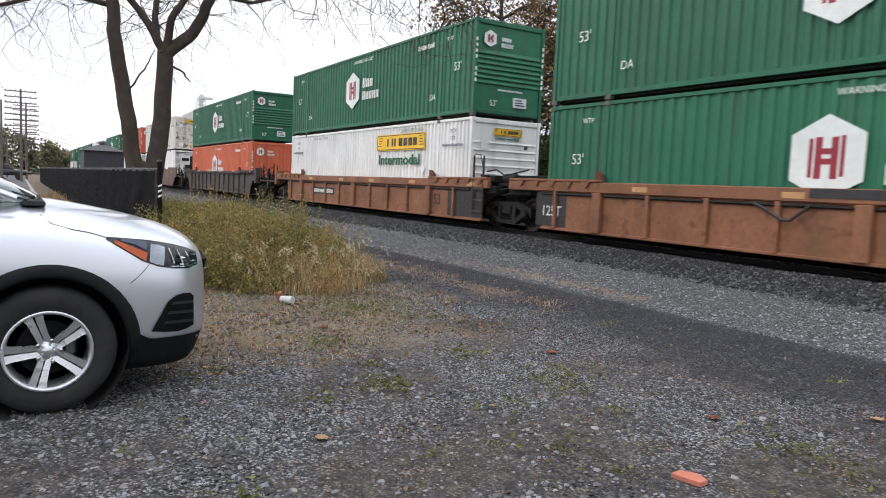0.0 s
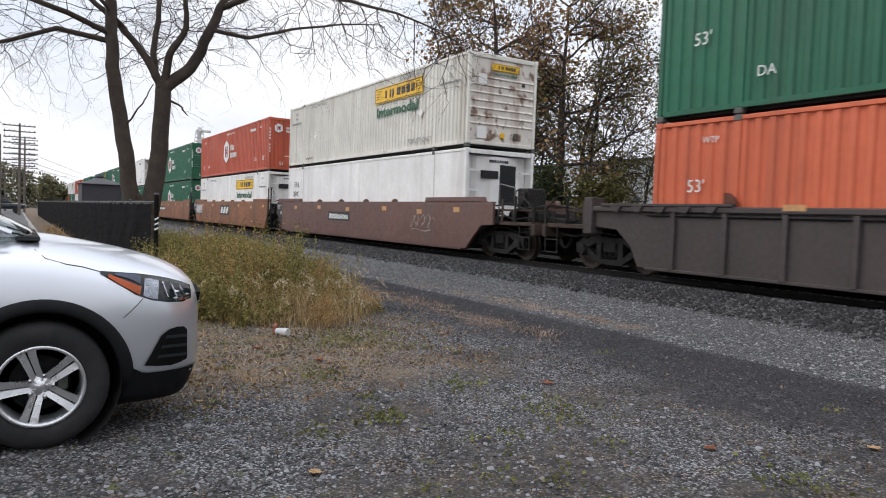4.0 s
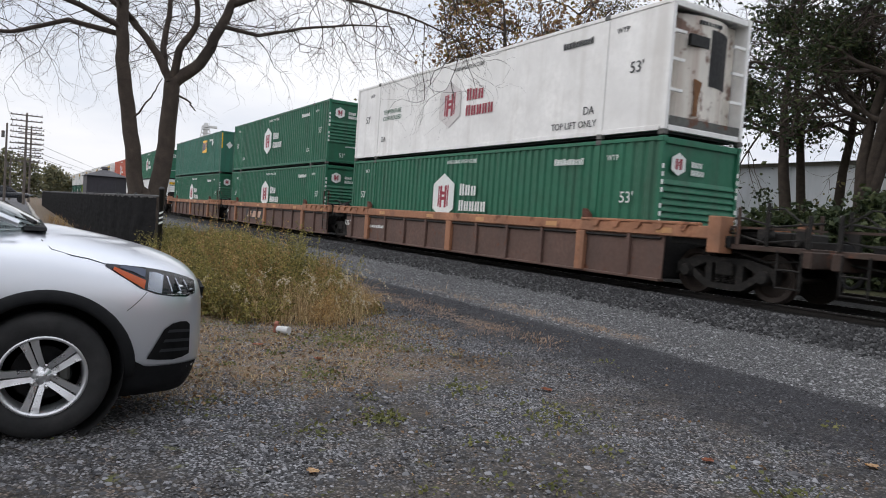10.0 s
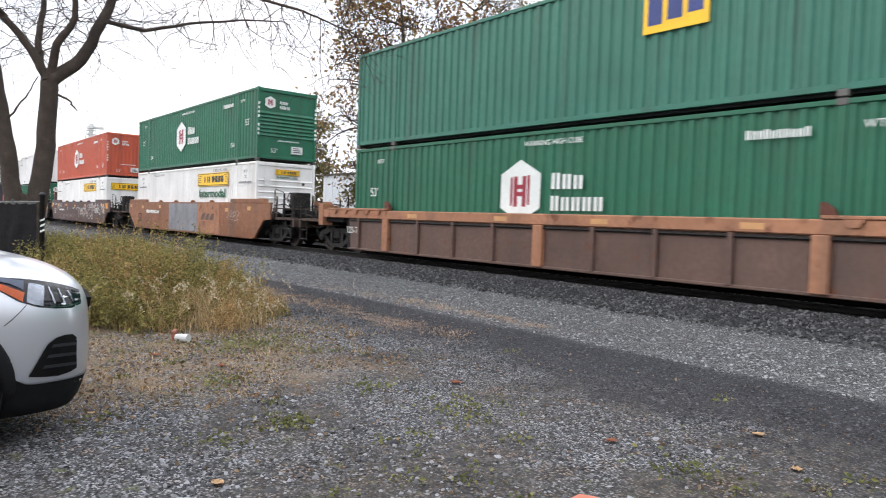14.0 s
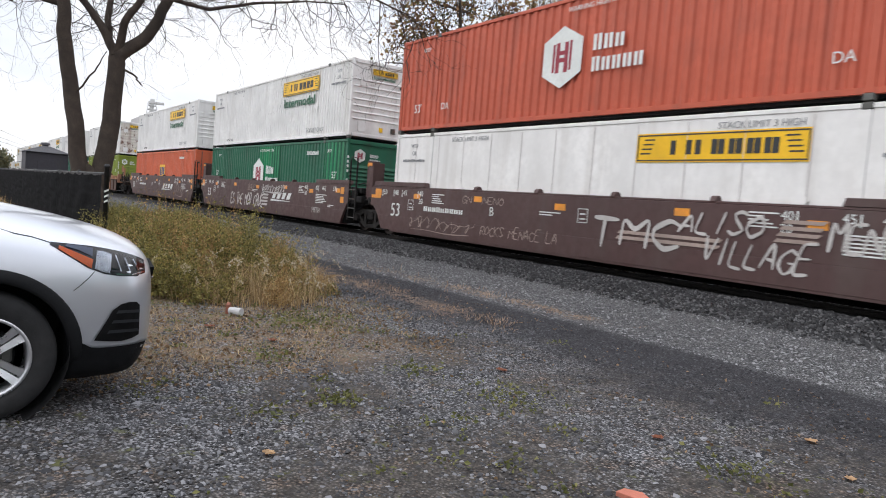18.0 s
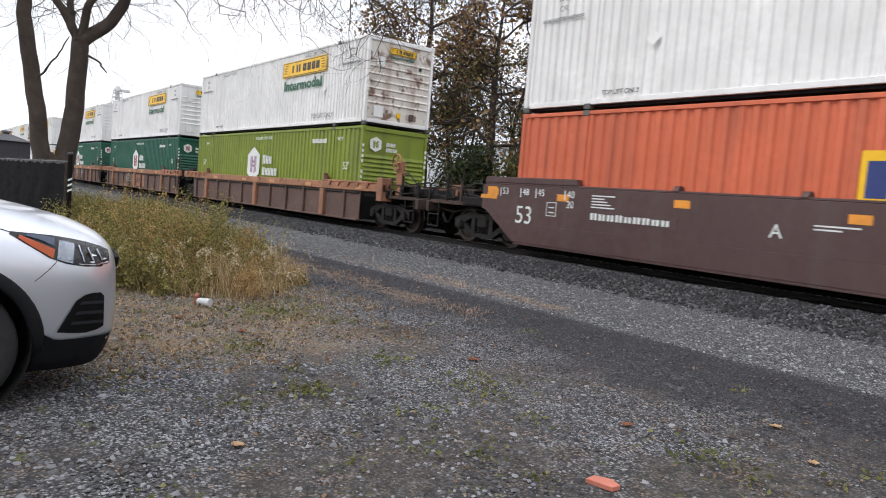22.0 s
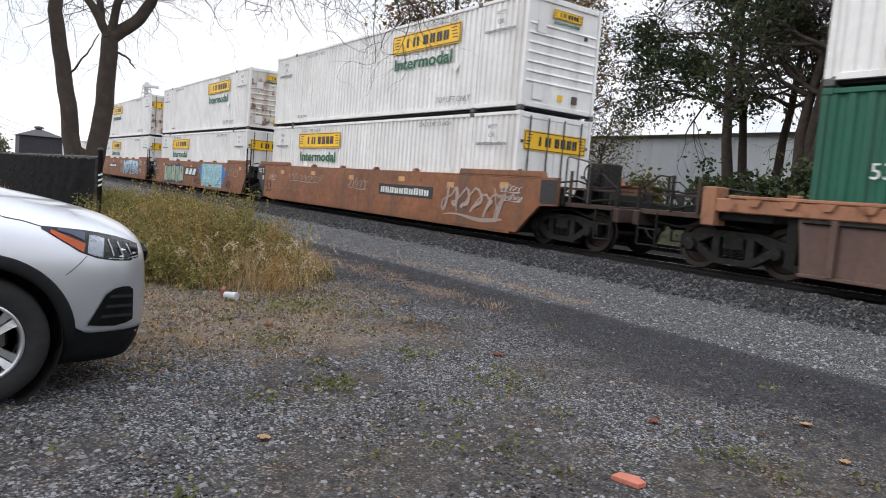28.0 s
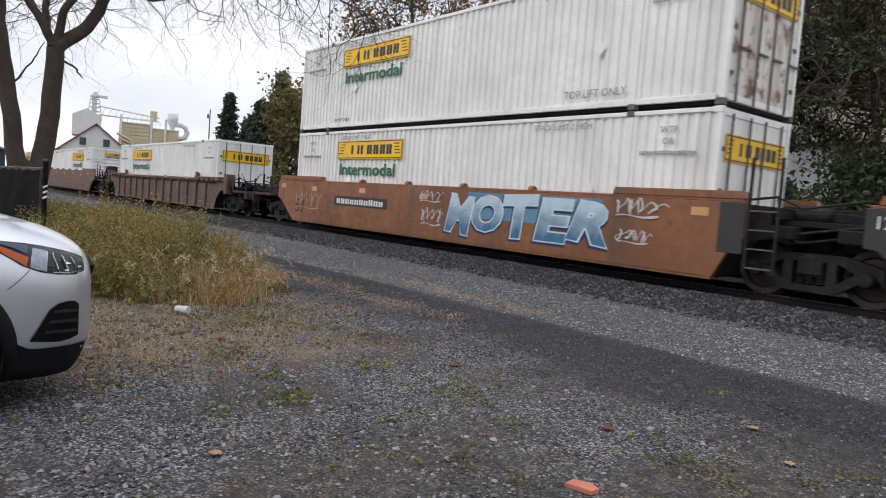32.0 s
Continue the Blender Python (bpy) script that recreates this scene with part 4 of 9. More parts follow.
def end_gear(w, x0, s, paint_, tall, rnd):
    """Platform, coupler, ladder and grab irons past a free end; s is +1 at the right end."""
    def X(*a):
        return sorted(x0 + s * v for v in a)
    put("end_platform", ("end_platform", x0, s), lambda: boxes((*X(0.0, 2.05), -0.05, 2.64, 0.96, 1.06), bevel=0.01), paint_, w)
    put("end_beam", ("end_beam", x0, s), lambda: boxes((*X(1.9, 2.08), -0.1, 2.69, 0.72, 1.02), bevel=0.02), paint_, w)
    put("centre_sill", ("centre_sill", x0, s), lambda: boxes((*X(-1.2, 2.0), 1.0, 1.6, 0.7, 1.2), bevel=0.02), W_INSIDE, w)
    put("coupler", ("coupler", x0, s), lambda: join(boxes((*X(1.95, 2.5), 1.17, 1.42, 0.72, 0.95), bevel=0.03), boxes((*X(2.42, 2.72), 1.1, 1.5, 0.66, 1.0), bevel=0.06)), P_STEEL, w)
    put("air_hose", ("air_hose", x0, s), lambda: tube([(x0 + s * (2.0 + 0.5 * u), 0.85, 0.72 - 1.1 * u * (1 - u) - 0.05 * u) for u in [i / 8 for i in range(9)]], 0.03, 6), P_BLACKISH, w)
    put("deck_hatch", ("deck_hatch", x0, s), lambda: boxes((*X(0.3, 1.2), 0.7, 1.9, 1.06, 1.3 + 0.08 * rnd.random()), bevel=0.03), P_STEEL, w)
    for k in range(5):
        put("walkway_slat", ("walkway_slat", x0, s, k), lambda: boxes((*X(0.05, 2.0), 0.02 + 0.09 * k, 0.08 + 0.09 * k, 1.36, 1.4)), W_RUST, w)
    for k, (u, v) in enumerate(((0.15, 1.38), (0.95, 1.38), (1.7, 1.38))):
        put("walkway_bracket", ("walkway_bracket", x0, s, k), lambda: prism([(x0 + s * u, 1.06), (x0 + s * (u + 0.28), v - 0.02), (x0 + s * u, v - 0.02)], "y", 0.0, 0.03), P_STEEL, w)
    put("brake_cylinder", ("end_cylinder", x0, s), lambda: lathe([(0.0, x0 + s * 0.25), (0.14, x0 + s * 0.26), (0.16, x0 + s * 0.34), (0.16, x0 + s * 0.85), (0.0, x0 + s * 0.9)], "x", 16, (0, 0.55, 1.24)), P_STEEL, w)
    for k, (yy, zz) in enumerate(((-0.02, 1.2), (0.3, 1.5), (0.16, 0.84))):
        put("brake_pipe", ("end_pipe", x0, s, k), lambda: tube([(x0 - s * 0.3, yy, zz), (x0 + s * 0.4, yy + 0.05, zz + 0.07), (x0 + s * 1.1, yy, zz - 0.08), (x0 + s * 2.0, yy + 0.04, zz + 0.02)], 0.022, 6), P_STEEL, w)
    for y0 in (-0.08, 2.62):
        for u, h in ((0.55, 0.62), (1.15, 0.72), (1.95, 0.5)):
            put("stanchion", ("stanchion", x0, s, y0, u, tall), lambda: boxes((*X(u, u + 0.07), y0, y0 + 0.05, 1.05, 1.15 + h * tall), bevel=0.008), P_STEEL if u > 1 else paint_, w)
        put("grab_iron", ("grab_iron", x0, s, y0), lambda: tube([(x0 + s * 1.18, y0, 1.1), (x0 + s * 1.18, y0, 1.72), (x0 + s * 1.5, y0, 1.74), (x0 + s * 1.93, y0, 1.45), (x0 + s * 1.95, y0, 1.1)], 0.018, 6), P_STEEL, w)
        for u in (1.45, 1.9):
            put("step_rail", ("step_rail", x0, s, y0, u), lambda: tube([(x0 + s * u, y0 - 0.03, 1.0), (x0 + s * u, y0 - 0.03, 0.32)], 0.02, 6), P_STEEL, w)
        for z in (0.34, 0.66):
            put("step_rung", ("step_rung", x0, s, y0, z), lambda: tube([(x0 + s * 1.45, y0 - 0.03, z), (x0 + s * 1.9, y0 - 0.03, z)], 0.018, 6), P_STEEL, w)


def ladder(w, x, paint_, z1=2.0):
    for u in (0.0, 0.5):
        put("ladder_rail", ("ladder_rail", x, u, z1), lambda: boxes((x + u, x + u + 0.05, -0.24, -0.19, 0.36, z1), bevel=0.006), paint_, w)
    for k in range(int((1.75 - 0.4) / 0.3)):
        put("ladder_rung", ("ladder_rung", x, k), lambda: boxes((x + 0.05, x + 0.5, -0.23, -0.2, 0.44 + 0.32 * k, 0.465 + 0.32 * k)), P_CAST, w)
    put("ladder_hook", ("ladder_hook", x, z1), lambda: tube([(x + 0.02, -0.215, z1), (x + 0.06, -0.2, z1 + 0.06), (x + 0.02, 0.0, z1 + 0.05), (x + 0.0, 0.12, z1 - 0.3)], 0.016, 6), P_CAST, w)


def wagon(label, kind, p, at_x, left, right, group, chord=None, marks=(), brake=False):
    """One unit of a well wagon. kind: ribbed, deep (ribbed, tall) or smooth; left/right: 'joint' or 'free'."""
    w = thing("well_wagon", label, "rail wagon", group)
    rnd = random.Random(int(at_x * 10))
    ch = chord or p
    for side in (0, 1):
        yo, yi = (-0.2, -0.12) if side == 0 else (2.79, 2.71)
        ya, yb = min(yo, yi), max(yo, yi)
        s = -1 if side == 0 else 1
        if kind == "smooth":
            rx = 0.72 if right == "joint" else 1.78
            lx = -17.25 if left == "joint" else -17.15
            zt = 1.55
            ra, rb, rc = (0.2, 0.45, 0.62) if right == "joint" else (0.45, 0.9, 1.2)
            la, lb, lc = (-16.45, -16.75, -17.05) if left == "joint" else (-15.95, -16.6, -17.0)
            lower = [(la, 0.22), (ra, 0.22), (rb, 0.66), (lb, 0.66)]
            upper = [(lb, 0.66), (rb, 0.66), (rc, 0.92), (rx, 0.95), (rx, zt), (lx, zt), (lx, 0.95), (lc, 0.92)]
            put("side_plate", ("smooth_upper", side, left, right), lambda: prism(upper, "y", ya, yb, 0.006), p, w)
            put("lower_plate", ("smooth_lower", side, left, right), lambda: prism(lower, "y", ya - 0.012 * (side == 0), yb + 0.012 * (side == 1), 0.006), p, w)
            put("bottom_flange", ("smooth_flange", side), lambda: boxes((-15.9, 0.18, *sorted((yo, yo - s * 0.3)), 0.17, 0.22)), p, w)
            put("top_chord", ("smooth_chord", side, left, right), lambda: boxes((lx + 0.05, rx - 0.05, *sorted((yo - s * 0.02, yo - s * 0.15)), 1.552, 1.6), bevel=0.01), p, w)
            for a, b in ((-17.1, -14.05), (-2.1, 0.68 if right == "joint" else 1.2)):
                put("end_tray", ("end_tray", side, a, b), lambda: prism([(a, 1.602), (b, 1.602), (b - 0.05, 1.74), (a + 0.05, 1.74)], "y", *sorted((yo - s * 0.01, yo - s * 0.2)), 0.008), p, w)
            for x in (-11.6, -9.2, -6.8, -4.4):
                put("container_guide", ("container_guide", side, x), lambda: lathe([(0.0, -0.06), (0.1, -0.06), (0.1, 0.06), (0.0, 0.06)], "x", 10, (x, yo - s * 0.1, 1.6)), p, w)
            if side == 0:
                for x, z in ((-16.9, 1.3), (-14.6, 1.25), (-11.6, 1.28), (-8.5, 1.22), (-5.2, 1.28), (-2.6, 1.2), (-0.3, 1.28)):
                    put("reflector", ("reflector", x), lambda: boxes((x, x + 0.34, yo - 0.006, yo, z, z + 0.15)), P_REFLECT if p is W_MAROON else P_REFLECT_OLD, w)
        else:
            zt = 1.37 if kind == "ribbed" else 1.5
            zc = zt - (0.25 if kind == "ribbed" else 0.12)
            px0, px1 = -16.2, 0.38 if right == "free" else 0.98
            rx = 1.8 if right == "free" else 1.3
            lx = -17.95 if left == "free" else -17.5
            if kind == "deep":
                pts = [(-16.35, 0.2), (0.2, 0.2), (0.42, 0.62), (0.85, 0.98), (1.8, 1.06), (1.8, zc), (-17.95, zc), (-17.95, 1.06), (-17.0, 0.98), (-16.57, 0.62)]
                put("side_plate", ("deep_plate", side), lambda: prism(pts, "y", ya + 0.05 * (side == 0), yb - 0.05 * (side == 1)), p, w)
            else:
                pts = [(px0 + 0.12, 0.2), (px1 - 0.02, 0.2), (px1, zc), (px0, zc)]
                put("side_plate", ("ribbed_plate", side, right), lambda: prism(pts, "y", ya + 0.05 * (side == 0), yb - 0.05 * (side == 1)), p, w)
            put("top_chord", ("chord", side, kind, left, right), lambda: boxes((lx, rx, ya - 0.03, yb + 0.03, zc, zt), bevel=0.02), ch, w)
            put("bottom_flange", ("flange", side, kind, right), lambda: boxes((px0 + 0.1, px1 - 0.05, ya - 0.01, yb + 0.1, 0.16, 0.22), bevel=0.01), p, w)
            step = 1.5 if kind == "ribbed" else 1.22
            n = 5 if kind == "ribbed" else 6
            for i in range(-n, n + 1):
                x = -8.08 + i * step
                big = kind == "ribbed" and i in (-4, 0, 4)
                hw = 0.14 if big else 0.055
                put("big_post" if big else "rib", ("rib", side, kind, i), lambda: boxes((x - hw, x + hw, ya - 0.03 * (side == 0) - 0.03 * big, ya + 0.06, 0.2, zc), bevel=0.012) if side == 0 else boxes((x - hw, x + hw, yb - 0.06, yb + 0.03, 0.2, zc)), ch if big else p, w)
            if side == 0:
                # pipe made dark and thick to draw the chord's shadow line as well
                put("pipe_run", ("pipe_run", kind), lambda: tube([(-16.1, -0.18, zc - 0.06), (0.3, -0.18, zc - 0.06)], 0.03, 5), P_STEEL, w)
            for a, b in ((-17.45, -14.0), (-2.1, 1.25)):
                put("end_tray", ("rib_tray", side, a, kind), lambda: boxes((a, b, ya - 0.05, yb + 0.03, zt + 0.002, zt + 0.06), bevel=0.01), ch, w)
                for k in range(5):
                    xk = a + 0.35 + k * 0.62
                    put("tray_bracket", ("tray_bracket", side, kind, a, k), lambda: prism([(xk, zt), (xk + 0.3, zt), (xk + 0.22, zt - 0.12), (xk + 0.08, zt - 0.12)], "y", ya - 0.075, ya - 0.032), ch, w)
            for x in (-14.15, -2.05):
                put("container_guide", ("rib_guide", side, x, kind), lambda: prism([(x - 0.1, zt + 0.06), (x + 0.16, zt + 0.06), (x + 0.1, zt + 0.17), (x - 0.04, zt + 0.27), (x - 0.1, zt + 0.27)], "y", *sorted((yo - s * 0.02, yo - s * 0.14)), 0.01), surface("rusted guide steel", srgb(96, 56, 42), rough=0.8, var=0.4), w)
            for x0, x1, mode in ((-17.98, -17.7, left), (1.5, 1.8, right)):
                if mode == "joint":
                    continue
                put("end_post", ("end_post", side, x0, kind), lambda: boxes((x0, x1, ya - 0.06, yb + 0.25 * (side == 0), 0.86, zt + 0.2), bevel=0.015), ch, w)
            if side == 0:
                for x in (-13.0, -9.5, -6.6, -3.4, 0.2):
                    put("reflector", ("rib_reflector", x, kind), lambda: boxes((x, x + 0.42, ya - 0.036, ya - 0.03, zc + 0.06, zc + 0.17)), P_REFLECT_OLD, w)
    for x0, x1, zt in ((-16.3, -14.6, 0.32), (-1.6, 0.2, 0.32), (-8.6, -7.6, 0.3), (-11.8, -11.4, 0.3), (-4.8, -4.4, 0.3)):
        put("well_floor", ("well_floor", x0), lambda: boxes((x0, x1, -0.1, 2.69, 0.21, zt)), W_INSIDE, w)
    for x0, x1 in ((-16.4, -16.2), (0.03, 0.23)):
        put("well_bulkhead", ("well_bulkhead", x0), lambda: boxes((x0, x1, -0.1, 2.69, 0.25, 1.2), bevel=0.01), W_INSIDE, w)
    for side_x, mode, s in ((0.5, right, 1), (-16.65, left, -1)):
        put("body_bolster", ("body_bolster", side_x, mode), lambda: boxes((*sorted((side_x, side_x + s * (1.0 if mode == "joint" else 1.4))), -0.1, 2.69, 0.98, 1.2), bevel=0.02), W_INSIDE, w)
        if mode == "free":
            truck(w, side_x + s * (1.1 if s > 0 else 0.9))
            end_gear(w, side_x + s * 0.95, s, W_RUST, 0.6 + rnd.random() * 0.5, rnd)
            if kind == "smooth" and s > 0:
                stand = put("brake_stand", "end_brake_stand", lambda: boxes((1.95, 2.5, 0.5, 1.1, 1.06, 2.0), (2.05, 2.4, 0.44, 0.5, 1.3, 1.9), bevel=0.03), P_STEEL, w, None, "dark hand-brake box on the end platform")
                put("brake_wheel", "dark_brake_wheel", lambda: lathe([(0.22, -0.02), (0.25, 0.0), (0.22, 0.02), (0.2, 0.0), (0.22, -0.02)], "y", 22, (2.2, 0.4, 1.75), False), P_STEEL, stand)
                put("hand_rail", "stand_rail", lambda: tube([(1.85, -0.05, 1.06), (1.85, -0.05, 2.05), (1.9, -0.05, 2.1), (2.55, -0.05, 1.98), (2.58, -0.05, 1.9), (2.58, -0.05, 1.06)], 0.022, 6), P_CAST, stand)
        else:
            put("joint_casting", ("joint_casting", side_x), lambda: boxes((*sorted((side_x + s * 0.8, side_x + s * 1.25)), 0.85, 1.75, 0.8, 1.3), bevel=0.04), P_STEEL, w)
            if s > 0:
                truck(w, side_x + 1.18)
                ladder(w, 0.76 if kind == "smooth" else 0.52, P_STEEL if kind == "smooth" else W_RUST, 2.5 if p is W_MAROON else 2.3 if kind == "smooth" else 2.05)
                if p is W_MAROON:
                    stand = put("brake_stand", "brake_stand", lambda: boxes((1.42, 1.5, 0.1, 0.55, 1.1, 2.45), (1.5, 1.78, 0.1, 0.16, 1.1, 2.42), (1.78, 1.84, 0.1, 0.55, 1.1, 2.38), bevel=0.01), W_MAROON, w, None, "tall maroon sheet-steel stand")
                    put("reflector", "stand_reflector", lambda: boxes((1.43, 1.49, 0.09, 0.098, 2.25, 2.38), (1.52, 1.76, 0.09, 0.098, 2.28, 2.38)), P_REFLECT, stand)
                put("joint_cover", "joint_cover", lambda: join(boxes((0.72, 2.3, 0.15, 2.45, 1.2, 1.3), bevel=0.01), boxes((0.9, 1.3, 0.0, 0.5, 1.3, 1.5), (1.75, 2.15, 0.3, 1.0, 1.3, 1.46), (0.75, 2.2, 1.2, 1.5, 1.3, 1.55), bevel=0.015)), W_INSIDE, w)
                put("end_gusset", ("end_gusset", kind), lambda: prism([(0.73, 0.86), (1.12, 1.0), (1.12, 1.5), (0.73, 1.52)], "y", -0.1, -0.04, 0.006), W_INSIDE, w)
                put("brake_cylinder", "brake_cylinder", lambda: lathe([(0.0, 1.35), (0.13, 1.36), (0.15, 1.45), (0.15, 1.85), (0.12, 1.92), (0.0, 1.93)], "x", 16, (0, 0.35, 1.42)), P_STEEL, w)
                for k, (yy, zz) in enumerate(((0.05, 1.2), (0.22, 1.62), (0.1, 1.05))):
                    put("brake_pipe", ("brake_pipe", k), lambda: tube([(0.6, yy, zz), (1.0, yy + 0.05, zz + 0.06), (1.5, yy, zz - 0.12), (2.0, yy + 0.1, zz - 0.02), (2.5, yy + 0.05, zz + 0.05)], 0.022, 6), P_STEEL, w)
    if brake:
        hub = put("brake_wheel", "brake_wheel", lambda: join(lathe([(0.24, -0.03), (0.27, 0.0), (0.24, 0.03), (0.22, 0.0), (0.24, -0.03)], "y", 24, (2.15, 0.0, 2.05), False), lathe([(0.0, -0.02), (0.06, -0.02), (0.06, 0.02), (0.0, 0.02)], "y", 12, (2.15, 0.0, 2.05))), W_CHORD, w, None, "rusty yellow hand-brake wheel")
        for k in range(5):
            a = 2 * math.pi * k / 5
            put("spoke", ("brake_spoke", k), lambda: tube([(2.15 + 0.05 * math.cos(a), 0, 2.05 + 0.05 * math.sin(a)), (2.15 + 0.24 * math.cos(a), 0, 2.05 + 0.24 * math.sin(a))], 0.02, 5), W_CHORD, hub)
        put("brake_post", "brake_post", lambda: boxes((2.05, 2.35, 0.06, 0.2, 1.06, 2.1), bevel=0.02), W_CHORD, w)
    for m in marks:
        m(w)
    MOVERS.append((w, at_x, TRACK_Y - FACE, RAIL))
    return w

# ---- the consist: units by the place of their containers' leading end at the start ----
YS = -0.2


def stencil(text, h, x, z, mat=P_LETTER_WHITE, y=YS - 0.018, width=None, shear=0.0):
    return lambda w: sign("stencil", lettering(text, h, 0.004, shear, width), mat, w, (x, y, z))


def plate_bars(x, z, wd, ht, n, y=YS - 0.004, back=W_DARK, ink=P_LETTER_WHITE, sd=1):
    """A painted panel; its characters are plain bars, or for a company mark a few slanted blocks under one bar."""
    def go(w):
        pl = put("number_panel", ("number_panel", x, wd), lambda: boxes((-wd / 2, wd / 2, -0.004, 0, -ht / 2, ht / 2)), back, w, pose(x, y, z))
        if n > 4:
            word_bars("number_writing", pl, 0, -0.004, 0, wd * 0.9, ht * 0.6, n, ink, 0, sd)
            return
        step = wd * 0.86 / n
        for k in range(n):
            a = -wd * 0.43 + k * step
            lean = 0.18 * ht
            put("company_block", ("company_block", x, wd, k), lambda: prism([(a + step * 0.1 - lean, -ht * 0.34), (a + step * 0.72 - lean, -ht * 0.34), (a + step * 0.84 + lean, ht * 0.34), (a + step * 0.22 + lean, ht * 0.34)], "y", -0.009, -0.004), ink, pl)
        if n == 3:
            for k in range(4):
                put("company_line", ("company_line", x, wd, k), lambda: boxes((-wd * 0.36, wd * 0.3, -0.007, -0.004, -ht * (0.3 - 0.11 * k), -ht * (0.26 - 0.11 * k))), ink, pl)
        if n == 4:
            put("company_stroke", ("company_stroke", x, wd), lambda: prism([(-wd * 0.5, -ht * 0.62), (-wd * 0.48, -ht * 0.42), (wd * 0.36, -ht * 0.5), (wd * 0.38, -ht * 0.54)], "y", -0.009, -0.004), ink, pl)
    return go


def tags(*rows):
    def go(w):
        for x0, x1, z0, z1, n, wd, mt, sd in rows:
            scribble(w, x0, x1, z0, z1, YS - 0.02, n, wd, mt, sd)
    return go


def fat(*rows):
    def go(w):
        for x0, x1, z0, z1, n, fills, edge, sd, back in rows:
            balloon_letters(w, x0, x1, z0, z1, YS - 0.016, n, fills, edge, sd, back)
    return go


def darkpanel(x0, x1, z0, z1, mt=W_DARK, y=-0.153):
    return lambda w: put("dark_panel", ("dark_panel", x0, z0, mt.name), lambda: boxes((x0, x1, y - 0.004, y, z0, z1)), mt, w)


def bent_strap(w):
    put("bent_strap", "bent_strap", lambda: tube([(-10.05, -0.24, 1.08), (-9.8, -0.25, 0.98), (-9.45, -0.25, 0.8), (-9.3, -0.25, 0.8), (-8.95, -0.24, 1.08)], 0.03, 6), W_DARK, w, None, "bent dark steel strap")
    put("tar_stain", "tar_stain", lambda: boxes((-9.0, -6.2, -0.238, -0.23, 1.2, 1.36)), W_DARK, w, None, "black worn stain on the chord")


def fade_paint(name, low, high, z0, z1):
    """Spray paint that fades from one colour at its foot to another at its top, with cloudy patches."""
    m = surface(name, low, rough=0.55, var=0.3, scale=2.5)
    n, l = m.node_tree.nodes, m.node_tree.links
    tc, sp = n.new("ShaderNodeTexCoord"), n.new("ShaderNodeSeparateXYZ")
    l.new(tc.outputs["Object"], sp.inputs[0])
    cloud_ = n.new("ShaderNodeTexNoise")
    cloud_.inputs["Scale"].default_value = 3.0
    l.new(tc.outputs["Object"], cloud_.inputs["Vector"])
    add = n.new("ShaderNodeMath")
    add.operation = "MULTIPLY_ADD"
    add.inputs[1].default_value = 0.7
    l.new(cloud_.outputs["Fac"], add.inputs[0])
    l.new(sp.outputs["Z"], add.inputs[2])
    mr = n.new("ShaderNodeMapRange")
    mr.inputs["From Min"].default_value, mr.inputs["From Max"].default_value = z0 + 0.35, z1 + 0.35
    l.new(add.outputs[0], mr.inputs["Value"])
    mx = n.new("ShaderNodeMixRGB")
    l.new(mr.outputs["Result"], mx.inputs["Fac"])
    old = n["Principled BSDF"].inputs["Base Color"].links[0].from_socket
    l.new(old, mx.inputs["Color1"])
    mx.inputs["Color2"].default_value = (*high, 1)
    l.new(mx.outputs["Color"], n["Principled BSDF"].inputs["Base Color"])
    return m


def sprayed(text, h, x, z, wd, fill, edge, core, shear=0.15):
    """Fat sprayed letters, each its own size and lean: a dark shadow, a pale outline and a cloudy fill."""
    def go(w):
        rnd = random.Random(len(text) * 7 + int(h * 100))
        step = wd / len(text)
        for i, ch in enumerate(text):
            grow_, lean, up = rnd.uniform(0.95, 1.16), rnd.uniform(-8, 8), rnd.uniform(-0.06, 0.06) * h
            for k, (mt, off, yy, dx, dz) in enumerate(((edge, 0.12, YS - 0.013, -0.03, -0.04), (fill, 0.1, YS - 0.017, 0, 0), (core, 0.06, YS - 0.02, 0, 0))):
                key = ("sprayed", text, i, h, k)
                if key not in TEXTS:
                    cu = bpy.data.curves.new("text", "FONT")
                    cu.body, cu.size, cu.align_x, cu.align_y, cu.shear = ch, h / 0.72 * grow_, "CENTER", "CENTER", shear
                    cu.extrude, cu.resolution_u, cu.offset = 0.001, 3, off * h
                    ob = bpy.data.objects.new("text", cu)
                    scene.collection.objects.link(ob)
                    me = bpy.data.meshes.new_from_object(ob.evaluated_get(bpy.context.evaluated_depsgraph_get()))
                    bpy.data.objects.remove(ob)
                    me.transform(Matrix.Rotation(radians(lean), 4, "Z"))
                    me.transform(Matrix.Rotation(radians(90), 4, "X"))
                    xs = [v.co.x for v in me.vertices]
                    me.transform(Matrix.Diagonal((step * (1.18, 1.12, 1.04)[k] / (max(xs) - min(xs)), 1, 1, 1)))
                    me.materials.clear()
                    TEXTS[key] = me
                sign("graffiti_letters", TEXTS[key], mt, w, (x - wd / 2 + step * (i + 0.5) + dx, yy - 0.0003 * i, z + up + dz))
    return go


